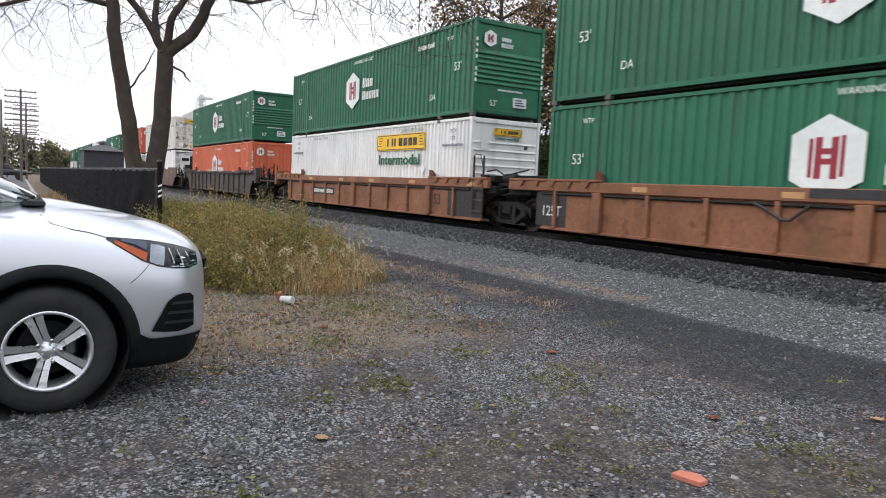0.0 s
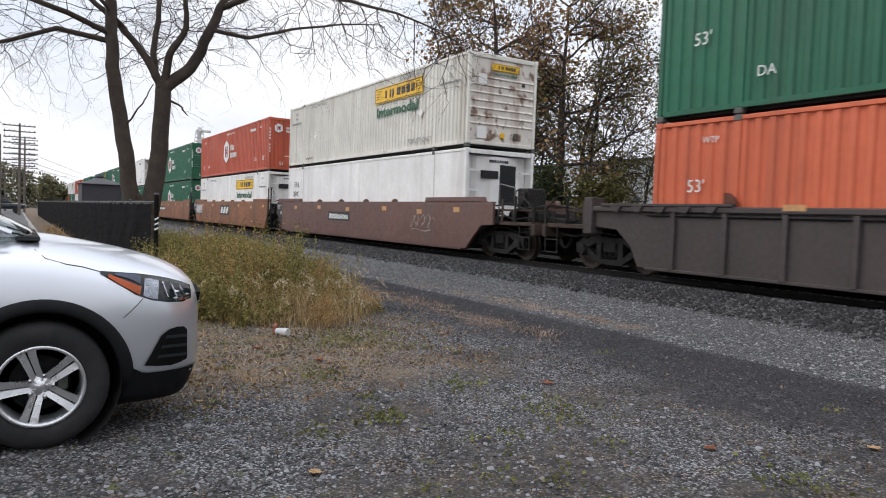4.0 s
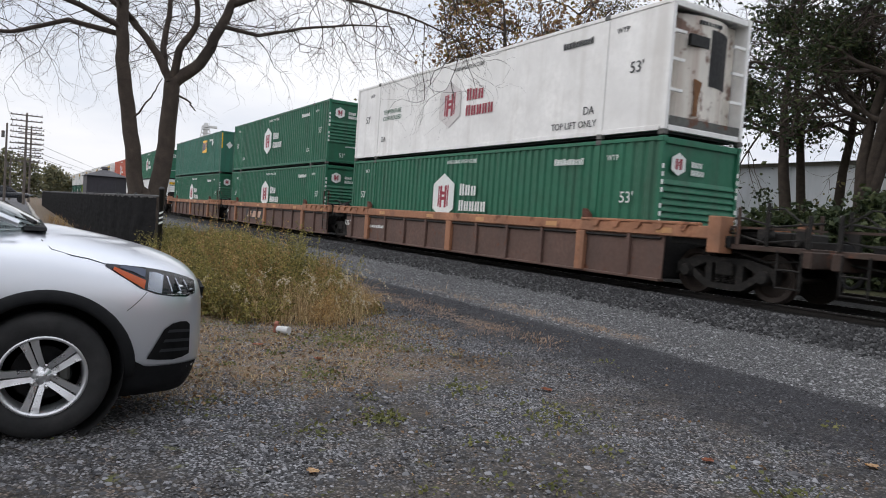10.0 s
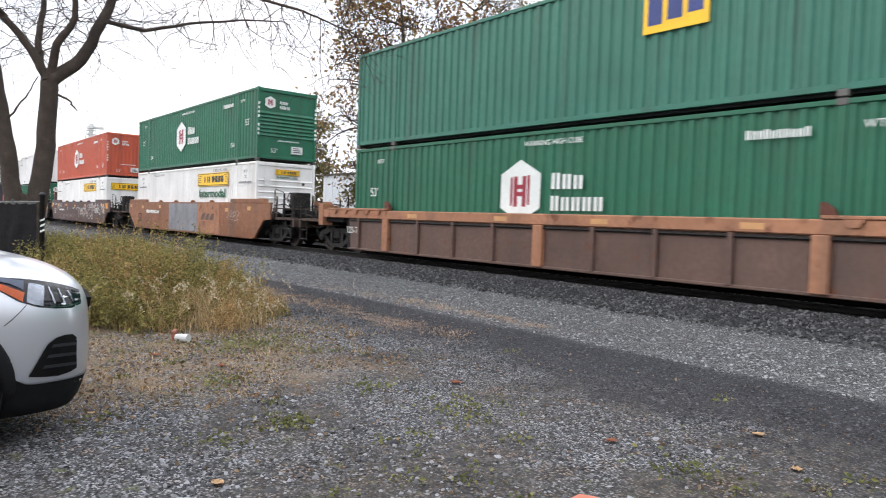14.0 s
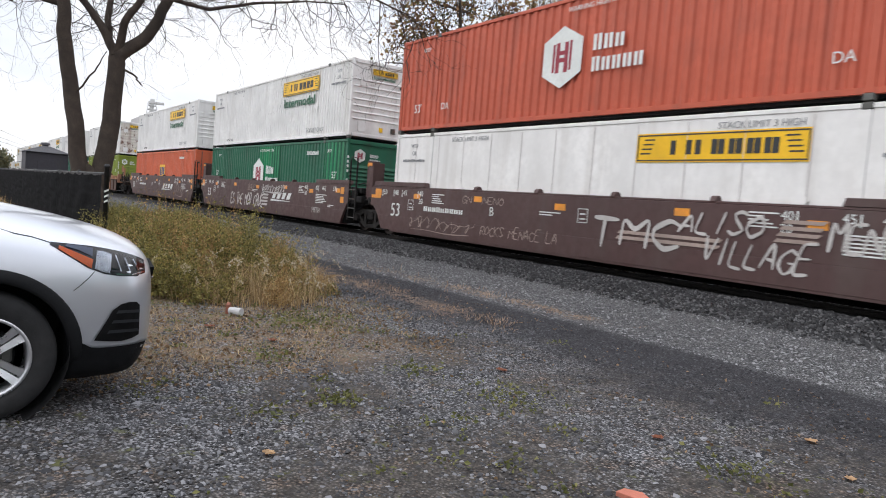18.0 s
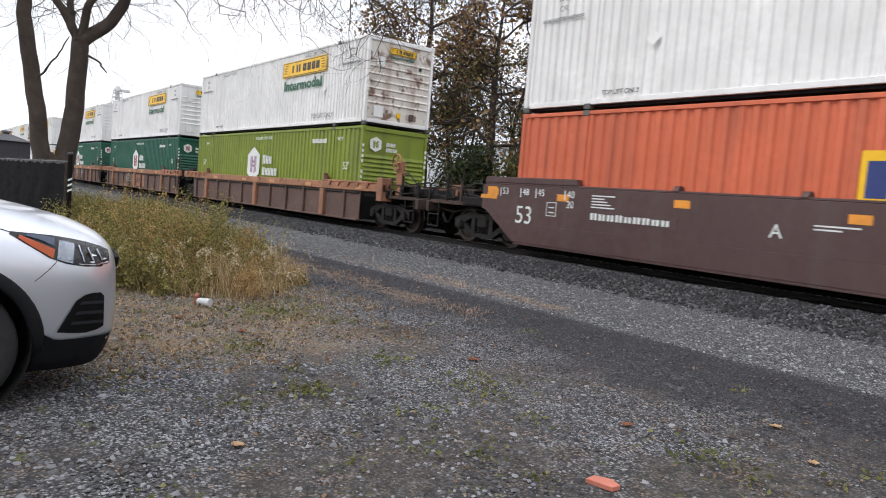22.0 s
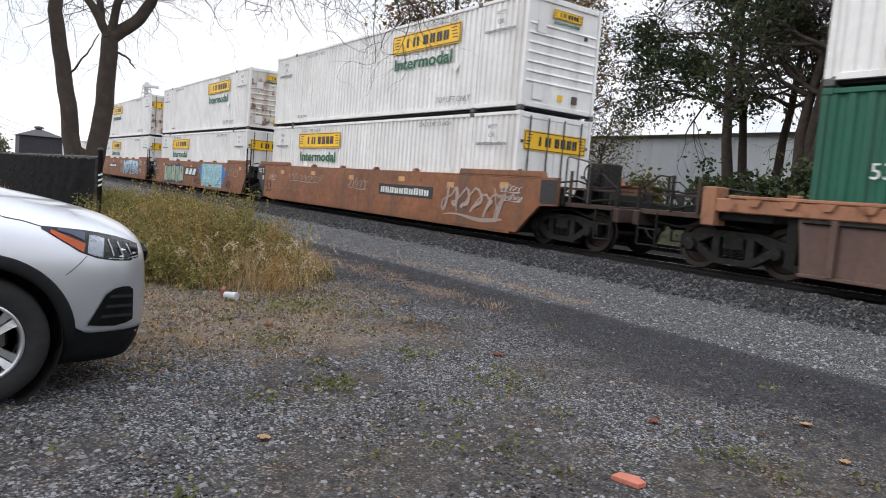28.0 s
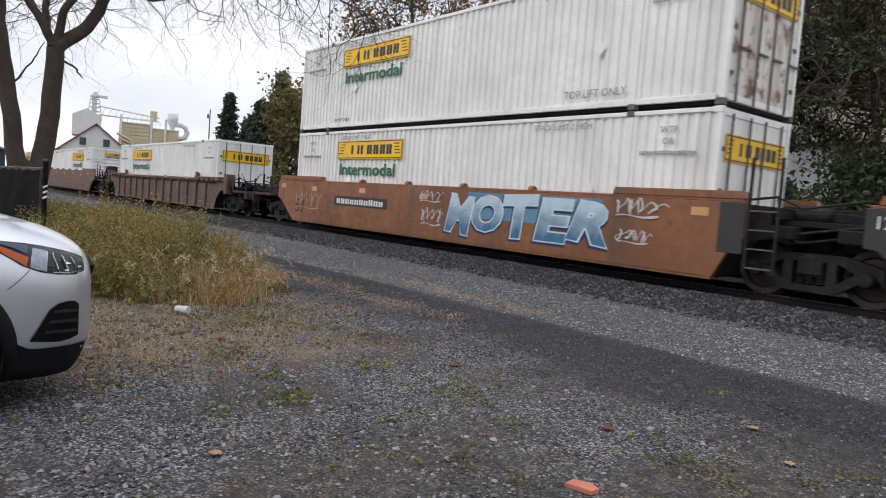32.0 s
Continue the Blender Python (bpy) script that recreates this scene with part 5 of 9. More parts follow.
# strokes of hand-sprayed capitals on a grid four wide and six high
GLYPHS = dict(A="00 26 40/12 32", B="00 06 36 45 33 03/33 42 31 00", C="45 26 04 02 20 41", E="46 06 00 40/03 33", G="45 26 04 02 20 41 43 23", H="00 06/40 46/03 43", I="20 26", K="00 06/46 03 40",
              L="06 00 40", M="00 06 23 46 40", N="00 06 40 46", O="26 04 02 20 42 44 26", R="00 06 36 45 33 03/23 40", S="45 26 05 14 32 41 20 01", T="06 46/26 20", U="06 01 20 41 46", V="06 20 46")


def hand(text, x0, x1, z0, z1, width, mat, seed=1, slant=0.15, y=-0.021):
    """A sprayed word drawn in uneven rounded ribbon strokes, letter by letter."""
    def go(w):
        r = random.Random(seed)
        bm = bmesh.new()
        step, hh = (x1 - x0) / len(text), z1 - z0
        run = 0
        for i, ch in enumerate(text):
            up, tall = r.uniform(-0.08, 0.08) * hh, r.uniform(0.88, 1.12)
            for stroke in (GLYPHS[ch].split("/") if ch in GLYPHS else ()):
                raw = [(int(q[0]) / 4 + r.uniform(-0.06, 0.06), int(q[1]) / 6 + r.uniform(-0.04, 0.04)) for q in stroke.split()]
                pts = []
                for a, b in zip(raw, raw[1:]):
                    for k in range(5):
                        pts.append((a[0] + (b[0] - a[0]) * k / 5, a[1] + (b[1] - a[1]) * k / 5))
                pts.append(raw[-1])
                for _ in range(2):
                    pts = [pts[0]] + [tuple((a[c] + 2 * b[c] + d[c]) / 4 for c in (0, 1)) for a, b, d in zip(pts, pts[1:], pts[2:])] + [pts[-1]]
                pts = [(x0 + step * (i + 0.06 + 0.84 * u) + slant * hh * (v - 0.5), z0 + up + hh * tall * v) for u, v in pts]
                prev = None
                run += 1
                for k, (px, pz) in enumerate(pts):
                    q, o = pts[min(k + 1, len(pts) - 1)], pts[max(k - 1, 0)]
                    dx, dz = q[0] - o[0], q[1] - o[1]
                    ln = math.hypot(dx, dz) or 1
                    wd = width * (0.85 + 0.25 * math.sin(k * 0.5 + run)) * (0.55 if k in (0, len(pts) - 1) else 1)
                    yy = YS + y - 0.0003 * run
                    cur = (bm.verts.new((px - dz / ln * wd, yy, pz + dx / ln * wd)), bm.verts.new((px + dz / ln * wd, yy, pz - dx / ln * wd)))
                    if prev:
                        bm.faces.new((prev[0], cur[0], cur[1], prev[1]))
                    prev = cur
        tagged(part("graffiti_word", bm, mat, w, "sprayed word in thin strokes"), kind="stuff")
    return go


def arrow(pts):
    return lambda w: part("graffiti_arrow", prism(pts, "y", YS - 0.0155, YS - 0.014), G_BLUE, w, "blue sprayed arrow")


def stripes(x0, x1, z0, z1, mat, n=4, y=-0.0195):
    """Worn slanted stripes of a painted-over company mark."""
    def go(w):
        for k in range(n):
            za = z0 + (z1 - z0) * k / n
            part("painted_stripe", prism([(x0 + 0.04 * k, za), (x1 + 0.04 * k, za), (x1 + 0.07 + 0.04 * k, za + (z1 - z0) * 0.6 / n), (x0 + 0.07 + 0.04 * k, za + (z1 - z0) * 0.6 / n)], "y", YS + y, YS + y + 0.002), mat, w)
    return go


def gauge_marks(w):
    """Container-length ticks, lines of fine print, data boxes and orange corner marks of the maroon wagons."""
    y = YS - 0.006
    for txt, x in (("53", -16.3), ("48", -15.6), ("45", -15.1), ("40", -14.2), ("53", -0.4), ("46", -1.35), ("45", -1.95), ("40", -2.95)):
        sign("gauge_mark", lettering(txt, 0.16), P_LETTER_WHITE, w, (x, y, 1.4))
        d = 0.17 if x > -8 else -0.17
        put("gauge_tick", ("gauge_tick", x), lambda: boxes((x + d - 0.015, x + d + 0.015, y - 0.002, y + 0.002, 1.28, 1.49)), P_LETTER_WHITE, w)
    for x in (-14.2, -2.95):
        sign("gauge_mark", lettering("20", 0.16), P_LETTER_WHITE, w, (x, y, 1.18))
    for x, z, n, wd in ((-13.6, 1.4, 5, 0.6), (-3.65, 1.42, 5, 0.55), (-2.0, 1.14, 6, 0.95), (-2.0, 0.62, 3, 0.8), (-9.0, 1.14, 2, 0.7), (-15.2, 0.62, 3, 0.5), (-0.9, 0.78, 2, 0.5)):
        for k in range(n):
            put("note_bar", ("note_bar", x, z, k), lambda: boxes((x, x + wd - 0.09 * ((k * 7) % 4), y - 0.001, y + 0.003, z - 0.06 * k, z + 0.026 - 0.06 * k)), P_LETTER_WHITE, w)
    for x, z in ((-7.75, 0.98), (-14.9, 0.9)):
        put("data_box", ("data_box", x), lambda: boxes((x, x + 0.3, y - 0.001, y + 0.003, z, z + 0.015), (x, x + 0.3, y - 0.001, y + 0.003, z + 0.3, z + 0.315), (x, x + 0.015, y - 0.001, y + 0.003, z + 0.015, z + 0.3), (x + 0.285, x + 0.3, y - 0.001, y + 0.003, z + 0.015, z + 0.3), (x + 0.07, x + 0.23, y - 0.001, y + 0.003, z + 0.07, z + 0.1), (x + 0.07, x + 0.23, y - 0.001, y + 0.003, z + 0.18, z + 0.21)), P_LETTER_WHITE, w)
    for x0, x1, z0, z1 in ((0.1, 0.36, 1.24, 1.48), (0.1, 0.36, 0.92, 1.14), (-16.95, -16.6, 1.2, 1.5), (-17.2, -16.95, 1.2, 1.3)):
        put("reflector", ("corner_reflector", x0, z0), lambda: boxes((x0, x1, y - 0.001, y + 0.003, z0, z1)), P_REFLECT, w)


G_WHITE = surface("white spray paint", srgb(196, 192, 188), rough=0.6, var=0.2)
G_PALE = surface("pale spray paint", srgb(168, 150, 140), rough=0.6, var=0.25)
G_BLUE = surface("blue spray paint", srgb(40, 120, 190), rough=0.55, var=0.2)
G_SKY = surface("sky blue spray paint", srgb(146, 190, 200), rough=0.55, var=0.3, scale=2.5)
G_TEAL = surface("teal spray paint", srgb(84, 160, 168), rough=0.55, var=0.3, scale=2.5)
G_NAVY = surface("navy spray paint", srgb(28, 48, 84), rough=0.55, var=0.2)
G_SAGE = surface("sage green spray paint", srgb(140, 166, 152), rough=0.55, var=0.25)
G_YEL = surface("pale yellow-green spray paint", srgb(164, 174, 138), rough=0.55, var=0.2)
G_STEEL = surface("steel blue spray paint", srgb(96, 138, 168), rough=0.55, var=0.4, scale=2.5)
G_SPRAYWHITE = surface("cold white spray paint", srgb(206, 222, 230), rough=0.55, var=0.25, scale=3)
G_FADE = fade_paint("blue fading to pale spray paint", srgb(70, 116, 150), srgb(186, 206, 216), -0.25, 0.4)
G_WASH = surface("grey-blue overpainted patch", srgb(134, 136, 142), rough=0.6, var=0.3, scale=1.5, streak=0.5, dirt=(0.14, 0.1, 0.09), dirt_amount=0.4)
G_GREYBLUE = surface("grey-blue spray paint", srgb(150, 158, 172), rough=0.55, var=0.2)
G_BLACK = surface("black spray paint", srgb(30, 28, 28), rough=0.55, var=0.2)

TTX_RIB = [stencil("125-T", 0.2, -16.0, 0.75, y=-0.16)]
GREEN_BOX = "green corrugated steel shipping container with white emblem"
WHITE_BOX = "white corrugated shipping container with yellow company plate"
JOINT, FREE = "joint", "free"

UNITS = [
    # at, wagon (label, kind, paint, chord, left, right, marks, brake), lower, upper
    (2.03, ("rusty orange ribbed well wagon with bent steel strap", "ribbed", W_ORANGE, W_ORANGE, JOINT, JOINT,
            [darkpanel(-16.35, -15.2, 0.25, 1.1), stencil("125T", 0.26, -15.75, 0.62, y=-0.162), bent_strap], False), "hub:green", "hub:green"),
    (-17.77, ("rusty orange-brown ribbed well wagon", "ribbed", W_ORANGE, W_ORANGE, FREE, JOINT, [darkpanel(-0.95, 0.95, 0.25, 1.1), plate_bars(-11.4, 0.72, 2.5, 0.3, 10, y=-0.158), stencil("53", 0.34, -1.6, 0.7, W_DARK, y=-0.162)], False), "jb:ribbed:right", "hub:green"),
    (-40.95, ("grey-brown deep ribbed well wagon", "deep", W_GREY, W_GREY, FREE, FREE, [stencil("53", 0.34, -2.35, 0.98, surface("worn pinkish stencil", srgb(168, 130, 118)), y=-0.162),
             tags((-10.4, -8.2, 1.5, 1.62, 6, 0.02, G_WHITE, 3))], False), "hub:orange", "hub:green"),
    (-64.45, ("dull red-brown smooth well wagon", "smooth", W_SMOOTH2, None, JOINT, FREE, [plate_bars(-9.2, 1.0, 2.2, 0.36, 9), tags((-3.0, -1.5, 0.7, 1.2, 4, 0.02, G_PALE, 8))], False), "reefer:frame", "jbcream"),
    (-83.95, ("red-brown smooth well wagon with white stencil", "smooth", W_SMOOTH, None, JOINT, JOINT, [plate_bars(-8.3, 1.05, 2.3, 0.6, 3, sd=5), stencil("53", 0.48, -15.0, 0.72, W_DARK),
             fat((-16.4, -14.6, 0.75, 1.35, 3, [G_WHITE], G_GREYBLUE, 5, None))], False), "jbreefer", "hub:red"),
    (-103.4, ("red-brown smooth well wagon with dark number panel", "smooth", W_SMOOTH, None, FREE, JOINT, [plate_bars(-11.0, 0.98, 2.6, 0.34, 10), stencil("53", 0.48, -14.35, 0.8, W_DARK),
             stencil("A", 0.3, -8.9, 0.95, W_DARK), darkpanel(0.28, 0.71, 0.67, 1.54, W_DARK, YS)], False), "hub:green", "hub:green"),
    (-126.95, ("brown ribbed well wagon with faded orange top chord", "ribbed", W_BROWN, W_CHORD, JOINT, FREE, TTX_RIB + [plate_bars(-13.4, 0.72, 1.6, 0.2, 8, y=-0.15, back=W_BROWN)], False), "hub:green", "hubreefer"),
    (-146.2, ("brown ribbed well wagon with worn white company letters", "ribbed", W_BROWN, W_CHORD, JOINT, JOINT, TTX_RIB + [plate_bars(-10.2, 0.72, 3.3, 0.52, 3, y=-0.15, back=W_DARK, ink=surface("worn tan stencil paint", srgb(206, 172, 148), rough=0.7, var=0.25, scale=3), sd=5)], False), "hub:green", "hub:green"),
    (-165.7, ("dirty brown ribbed well wagon", "ribbed", W_BROWN, W_CHORD, FREE, JOINT, TTX_RIB, False), "hub:green", "emp:blue"),
    (-189.28, ("faded brown smooth well wagon with a grey overpainted patch", "smooth", W_SMOOTH, None, FREE, FREE, [plate_bars(-12.6, 1.1, 2.4, 0.3, 9, back=W_SMOOTH), darkpanel(-9.9, -5.9, 0.24, 1.53, G_WASH, YS - 0.012), darkpanel(-5.88, -3.2, 0.24, 1.53, W_CHORD, YS - 0.012), plate_bars(-4.55, 0.95, 1.9, 0.42, 3, y=YS - 0.018, back=W_CHORD, ink=W_BROWN, sd=5), tags((-2.4, -1.0, 0.9, 1.25, 4, 0.014, G_PALE, 51)),
              stencil("53", 0.48, -14.9, 0.72, W_DARK)], False), "jb:ribbed:right", "hub:green"),
    (-212.7, ("dark maroon smooth well wagon covered in white tags", "smooth", W_MAROON, None, JOINT, FREE, [gauge_marks, stencil("53", 0.42, -15.6, 0.85), plate_bars(-13.0, 0.98, 2.2, 0.24, 9, back=W_MAROON), stencil("B", 0.24, -10.8, 1.05),
             hand("TMC", -7.3, -4.9, 0.55, 1.15, 0.05, G_WHITE, 3), hand("ALISO", -5.0, -3.3, 1.0, 1.42, 0.03, G_WHITE, 4, 0.4, -0.026), hand("VILLAGE", -4.5, -2.4, 0.42, 0.9, 0.028, G_WHITE, 5, 0.3, -0.026), stripes(-3.15, -2.45, 0.95, 1.38, G_PALE),
             hand("MENACE MORE", -2.2, 0.72, 0.85, 1.32, 0.03, G_WHITE, 6), hand("ROCKS MENACE LA", -11.2, -8.3, 0.42, 0.68, 0.012, G_PALE, 7), hand("GN  NENO", -12.1, -10.3, 1.22, 1.42, 0.012, G_PALE, 8), stripes(-6.6, -4.2, 0.72, 0.95, G_PALE, 2, -0.0185),
             tags((-14.8, -11.5, 0.36, 0.72, 7, 0.014, G_PALE, 13)),
             darkpanel(0.75, 1.3, 1.15, 1.5, P_REFLECT, YS)], False), "jbsmooth", "hub:red"),
    (-232.31, ("dark maroon smooth well wagon with white company letters and tags", "smooth", W_MAROON, None, JOINT, JOINT, [stencil("53", 0.42, -15.6, 0.85), plate_bars(-5.4, 0.98, 2.5, 0.4, 4, back=W_MAROON, sd=7), stencil("125 T", 0.16, -16.7, 1.22), gauge_marks, stencil("METH", 0.2, -1.9, 0.55, G_WHITE), stencil("I", 0.2, -1.9, 1.15, G_WHITE),
              hand("ES THE MOB CRUE", -11.95, -7.5, 0.42, 0.95, 0.042, G_WHITE, 9), stripes(-7.7, -7.05, 0.5, 1.08, G_WHITE), tags((-7.7, -5.0, 1.1, 1.4, 9, 0.028, G_WHITE, 15), (-9.6, -8.7, 1.14, 1.4, 4, 0.014, G_PALE, 17))], False), "hub:greenpatch", "jb:ribbed:right"),
    (-251.75, ("dark maroon smooth well wagon with white company letters", "smooth", W_MAROON, None, FREE, JOINT, [gauge_marks, stencil("53", 0.42, -15.6, 0.85), plate_bars(-5.3, 0.95, 3.1, 0.42, 4, back=W_MAROON, sd=7), plate_bars(-12.6, 0.98, 2.2, 0.24, 9, back=W_MAROON), stencil("A", 0.24, -9.6, 1.0),
              tags((-3.6, -1.4, 0.45, 1.1, 5, 0.018, G_PALE, 18))], False), "emp:orange", "jb:ribbed:right"),
    (-275.35, ("brown ribbed well wagon with orange chord and hand-brake wheel", "ribbed", W_BROWN, W_CHORD, JOINT, FREE, [], True), "hub:olive", "jbrust"),
    (-294.95, ("brown ribbed well wagon with orange company panel", "ribbed", W_BROWN, W_CHORD, JOINT, JOINT, [darkpanel(-8.9, -6.0, 0.3, 1.06, W_CHORD), plate_bars(-7.1, 0.66, 1.6, 0.42, 3, y=-0.158, back=W_CHORD, ink=W_BROWN, sd=5), tags((-10.2, -9.0, 0.6, 1.0, 4, 0.015, G_WHITE, 20), (-8.8, -7.9, 0.5, 1.0, 3, 0.015, G_YEL, 21))], False), "hub:deep", "jb:ribbed:right"),
    (-314.4, ("brown ribbed well wagon with white tags", "ribbed", W_BROWN, W_CHORD, FREE, JOINT, [tags((-8.3, -7.4, 0.5, 1.0, 3, 0.02, G_WHITE, 22), (-6.3, -5.4, 0.45, 1.0, 3, 0.02, G_WHITE, 23))], False), "hub:deep", "jb:ribbed:right"),
    (-337.97, ("red-brown smooth well wagon with pale tags and number panel", "smooth", W_SMOOTH, None, JOINT, FREE, [plate_bars(-4.82, 1.0, 3.1, 0.34, 10), stencil("53", 0.48, -15.85, 0.66, W_DARK), darkpanel(1.2, 1.77, 0.98, 1.54, W_DARK, YS),
              tags((-15.8, -15.1, 1.0, 1.2, 4, 0.014, G_WHITE, 24), (-13.8, -10.5, 1.02, 1.3, 8, 0.016, G_PALE, 28), (-8.5, -7.1, 0.95, 1.25, 5, 0.018, G_PALE, 25), (-2.8, 0.05, 0.5, 1.25, 6, 0.05, G_PALE, 26), (-0.25, 0.55, 1.2, 1.36, 5, 0.014, G_WHITE, 27), (-0.1, 0.6, 0.98, 1.1, 4, 0.014, G_WHITE, 29))], False), "jb:doors:left", "jb:ribbed:right"),
    (-357.5, ("red-brown smooth well wagon with pale blue and yellow graffiti", "smooth", W_SMOOTH, None, JOINT, JOINT, [plate_bars(-8.38, 1.02, 2.6, 0.5, 3, sd=5), stencil("53", 0.48, -15.9, 0.72, W_DARK),
              fat((-14.3, -9.85, 0.28, 1.38, 5, [G_YEL, G_SAGE], G_NAVY, 31, None)), arrow([(-2.78, 1.42), (-2.5, 1.36), (-2.36, 1.2), (-1.95, 1.17), (-2.3, 1.04), (-2.1, 0.9), (-2.5, 0.86), (-2.45, 0.62), (-2.78, 0.45)]), arrow([(-6.24, 1.45), (-6.5, 1.4), (-6.45, 1.28), (-6.95, 1.24), (-6.6, 1.12), (-6.8, 1.02), (-6.45, 0.98), (-6.4, 0.7), (-6.24, 0.62)]),
              darkpanel(-6.22, -2.8, 0.3, 1.5, G_SKY, YS - 0.01), sprayed("LOVE", 0.74, -4.5, 0.9, 3.0, G_SPRAYWHITE, G_TEAL, G_SKY, 0.0), tags((-7.65, -6.4, 0.42, 0.66, 4, 0.025, G_BLACK, 34), (-2.1, -1.35, 0.42, 0.68, 3, 0.03, G_BLACK, 35), (-1.8, -0.2, 1.0, 1.3, 5, 0.012, G_PALE, 36))], False), "jb:doors:left", "jbrusty:ribbed"),
    (-377.33, ("red-brown smooth well wagon with large blue graffiti letters", "smooth", W_SMOOTH, None, FREE, JOINT, [plate_bars(-11.55, 1.0, 3.0, 0.3, 10), stencil("53", 0.48, -15.4, 0.7, W_DARK), darkpanel(0.25, 0.71, 0.67, 1.54, W_DARK, YS),
              darkpanel(-6.5, -2.3, 0.85, 1.48, G_STEEL, YS - 0.006), sprayed("MOTER", 0.8, -4.75, 0.9, 5.2, G_SPRAYWHITE, G_NAVY, G_FADE),
              tags((-15.8, -13.9, 0.7, 1.2, 5, 0.018, G_PALE, 42), (-8.5, -7.5, 1.2, 1.45, 4, 0.018, G_WHITE, 43), (-8.4, -7.45, 0.6, 1.0, 4, 0.02, G_WHITE, 45), (-2.0, -0.9, 1.2, 1.5, 4, 0.025, G_WHITE, 44), (-1.9, -1.1, 0.68, 0.9, 4, 0.018, G_WHITE, 46))], False), "jb:doors:left", "jbdoorrust"),
    (-401.18, ("rust-brown deep ribbed well wagon with a single container", "deep", W_RUST2, W_RUST2, FREE, FREE, [], False), "jb:doors:left", None),
    (-424.8, ("dull red-brown smooth well wagon", "smooth", W_SMOOTH2, None, FREE, FREE, [], False), "jb:ribbed:right", None),
    (-448.3, ("brown smooth well wagon", "smooth", W_SMOOTH, None, FREE, FREE, [], False), "jb:ribbed:right", None),
]

BOXES = {
    "hub:green": (GREEN_BOX, P_GREEN, "hub", "hub"),
    "hub:deep": ("deep green corrugated shipping container with white emblem", P_DEEP, "hub", "hub"),
    "hub:greenpatch": ("green shipping container with brighter replaced side panels", P_GREEN, "hub", "hub"),
    "hub:orange": ("orange corrugated shipping container with white emblem", P_ORANGE, "hub", "vert"),
    "hub:red": ("red-orange corrugated shipping container with white emblem", P_RED, "hub", "vert"),
    "hub:olive": ("yellow-green corrugated shipping container with white emblem", P_OLIVE, "hub", "hub"),
    "hubreefer": ("white smooth refrigerated container with rust-streaked cooling unit", P_WHITE, "reefer", "reefer"),
    "reefer:frame": ("white smooth refrigerated container with framed end", P_WHITE, "smooth", "reefer"),
    "jbreefer": ("white smooth refrigerated container with yellow company plate", P_WHITE, "jbs", "reefer"),
    "jbsmooth": ("white smooth-sided container with yellow company plates", P_WHITE, "smooth", "flat"),
    "jb:ribbed:right": (WHITE_BOX, P_WHITE, "jb", "ribbed"),
    "jbrust": ("white corrugated container with a rusty lower end corner", P_WHITE, "jb", "ribbed"),
    "jbrusty:ribbed": ("white corrugated container with rust-stained ribbed end", P_WHITE, "jb", "ribbed"),
    "jbcream": ("cream white corrugated container with rust-stained end", P_CREAM, "jb", "ribbed"),
    "jb:doors:left": ("white corrugated container with double doors and yellow plates", P_WHITE, "jb", "doors"),
    "jbdoorrust": ("white corrugated container with rusty dented double doors", P_WHITE, "jb", "doors"),
    "emp:blue": ("faded blue-green corrugated container with yellow square sign", P_BLUEGREEN, "emp", "flat"),
    "emp:orange": ("orange corrugated container with yellow square sign", P_ORANGE, "emp", "doors"),
}


def load(spec, x, level):
    label, p, style, end = BOXES[spec]
    kw = {}
    if spec in ("jbrusty:ribbed", "jbcream", "jbdoorrust", "hubreefer", "jbrust"):
        kw["end_paint"] = P_WHITE_RUST
    if spec == "hub:greenpatch":
        kw["patches"] = ((-8.9, -6.4, P_PATCH), (-2.0, -0.15, P_PATCH))
    if spec == "hub:olive":
        kw["emblem_paints"] = (P_LETTER_WHITE, surface("faded violet emblem paint", srgb(158, 130, 150), rough=0.5, var=0.15))
    if spec == "hubreefer":
        kw["emblem_paints"] = (P_LOGO_PALE, P_LOGO_RED)
    if spec in ("jb:doors:left", "jbdoorrust"):
        kw["plate"] = "left"
    if spec == "reefer:frame":
        kw["mark"] = False
    if style == "jbs":
        th = container(label, p, "smooth", end, x, level, "containers on the train")
        sign("service_word", lettering("Intermodal", 0.36, 0.006, 0, 3.1), P_LETTER_GREEN, th, (-4.7, 0.014, 1.62))
        return th
    th = container(label, p, style, end, x, level, "containers on the train", pitch=0.235 if style == "jb" else 0.285, **kw)
    if spec == "reefer:frame":
        sign("size_mark", lettering("53 ft", 0.26), P_INK, th, (-15.0, 0.014, 2.05))
        sign("size_mark", lettering("XHC", 0.26), P_INK, th, (-15.05, 0.014, 1.6))
    return th


def end_panel(w):
    """The black leading end of a red-brown unit, down its slope."""
    put("end_panel", "end_panel", lambda: prism([(-17.24, 0.955), (-17.05, 0.935), (-16.75, 0.67), (-16.46, 0.24), (-16.4, 0.24), (-16.4, 1.545), (-17.24, 1.545)], "y", YS - 0.018, YS - 0.0125), W_DARK, w, None, "black painted end panel")
    put("end_placard", "end_panel_placard", lambda: boxes((-16.62, -16.46, YS - 0.022, YS - 0.018, 0.95, 1.13)), P_LOGO_PALE, w)


END_PANEL = [end_panel, stencil("125 T", 0.2, -16.8, 1.33, y=YS - 0.021)]
for at_x, (label, kind, pnt, chd, lft, rgt, mk, brk), low, up in UNITS:
    if kind == "smooth" and pnt is not W_MAROON and lft == JOINT:
        mk = mk + END_PANEL
    wagon(label, kind, pnt, at_x, lft, rgt, "wagons of the train", chd, mk, brk)
    if low:
        load(low, at_x, 0)
    if up:
        load(up, at_x, 1)

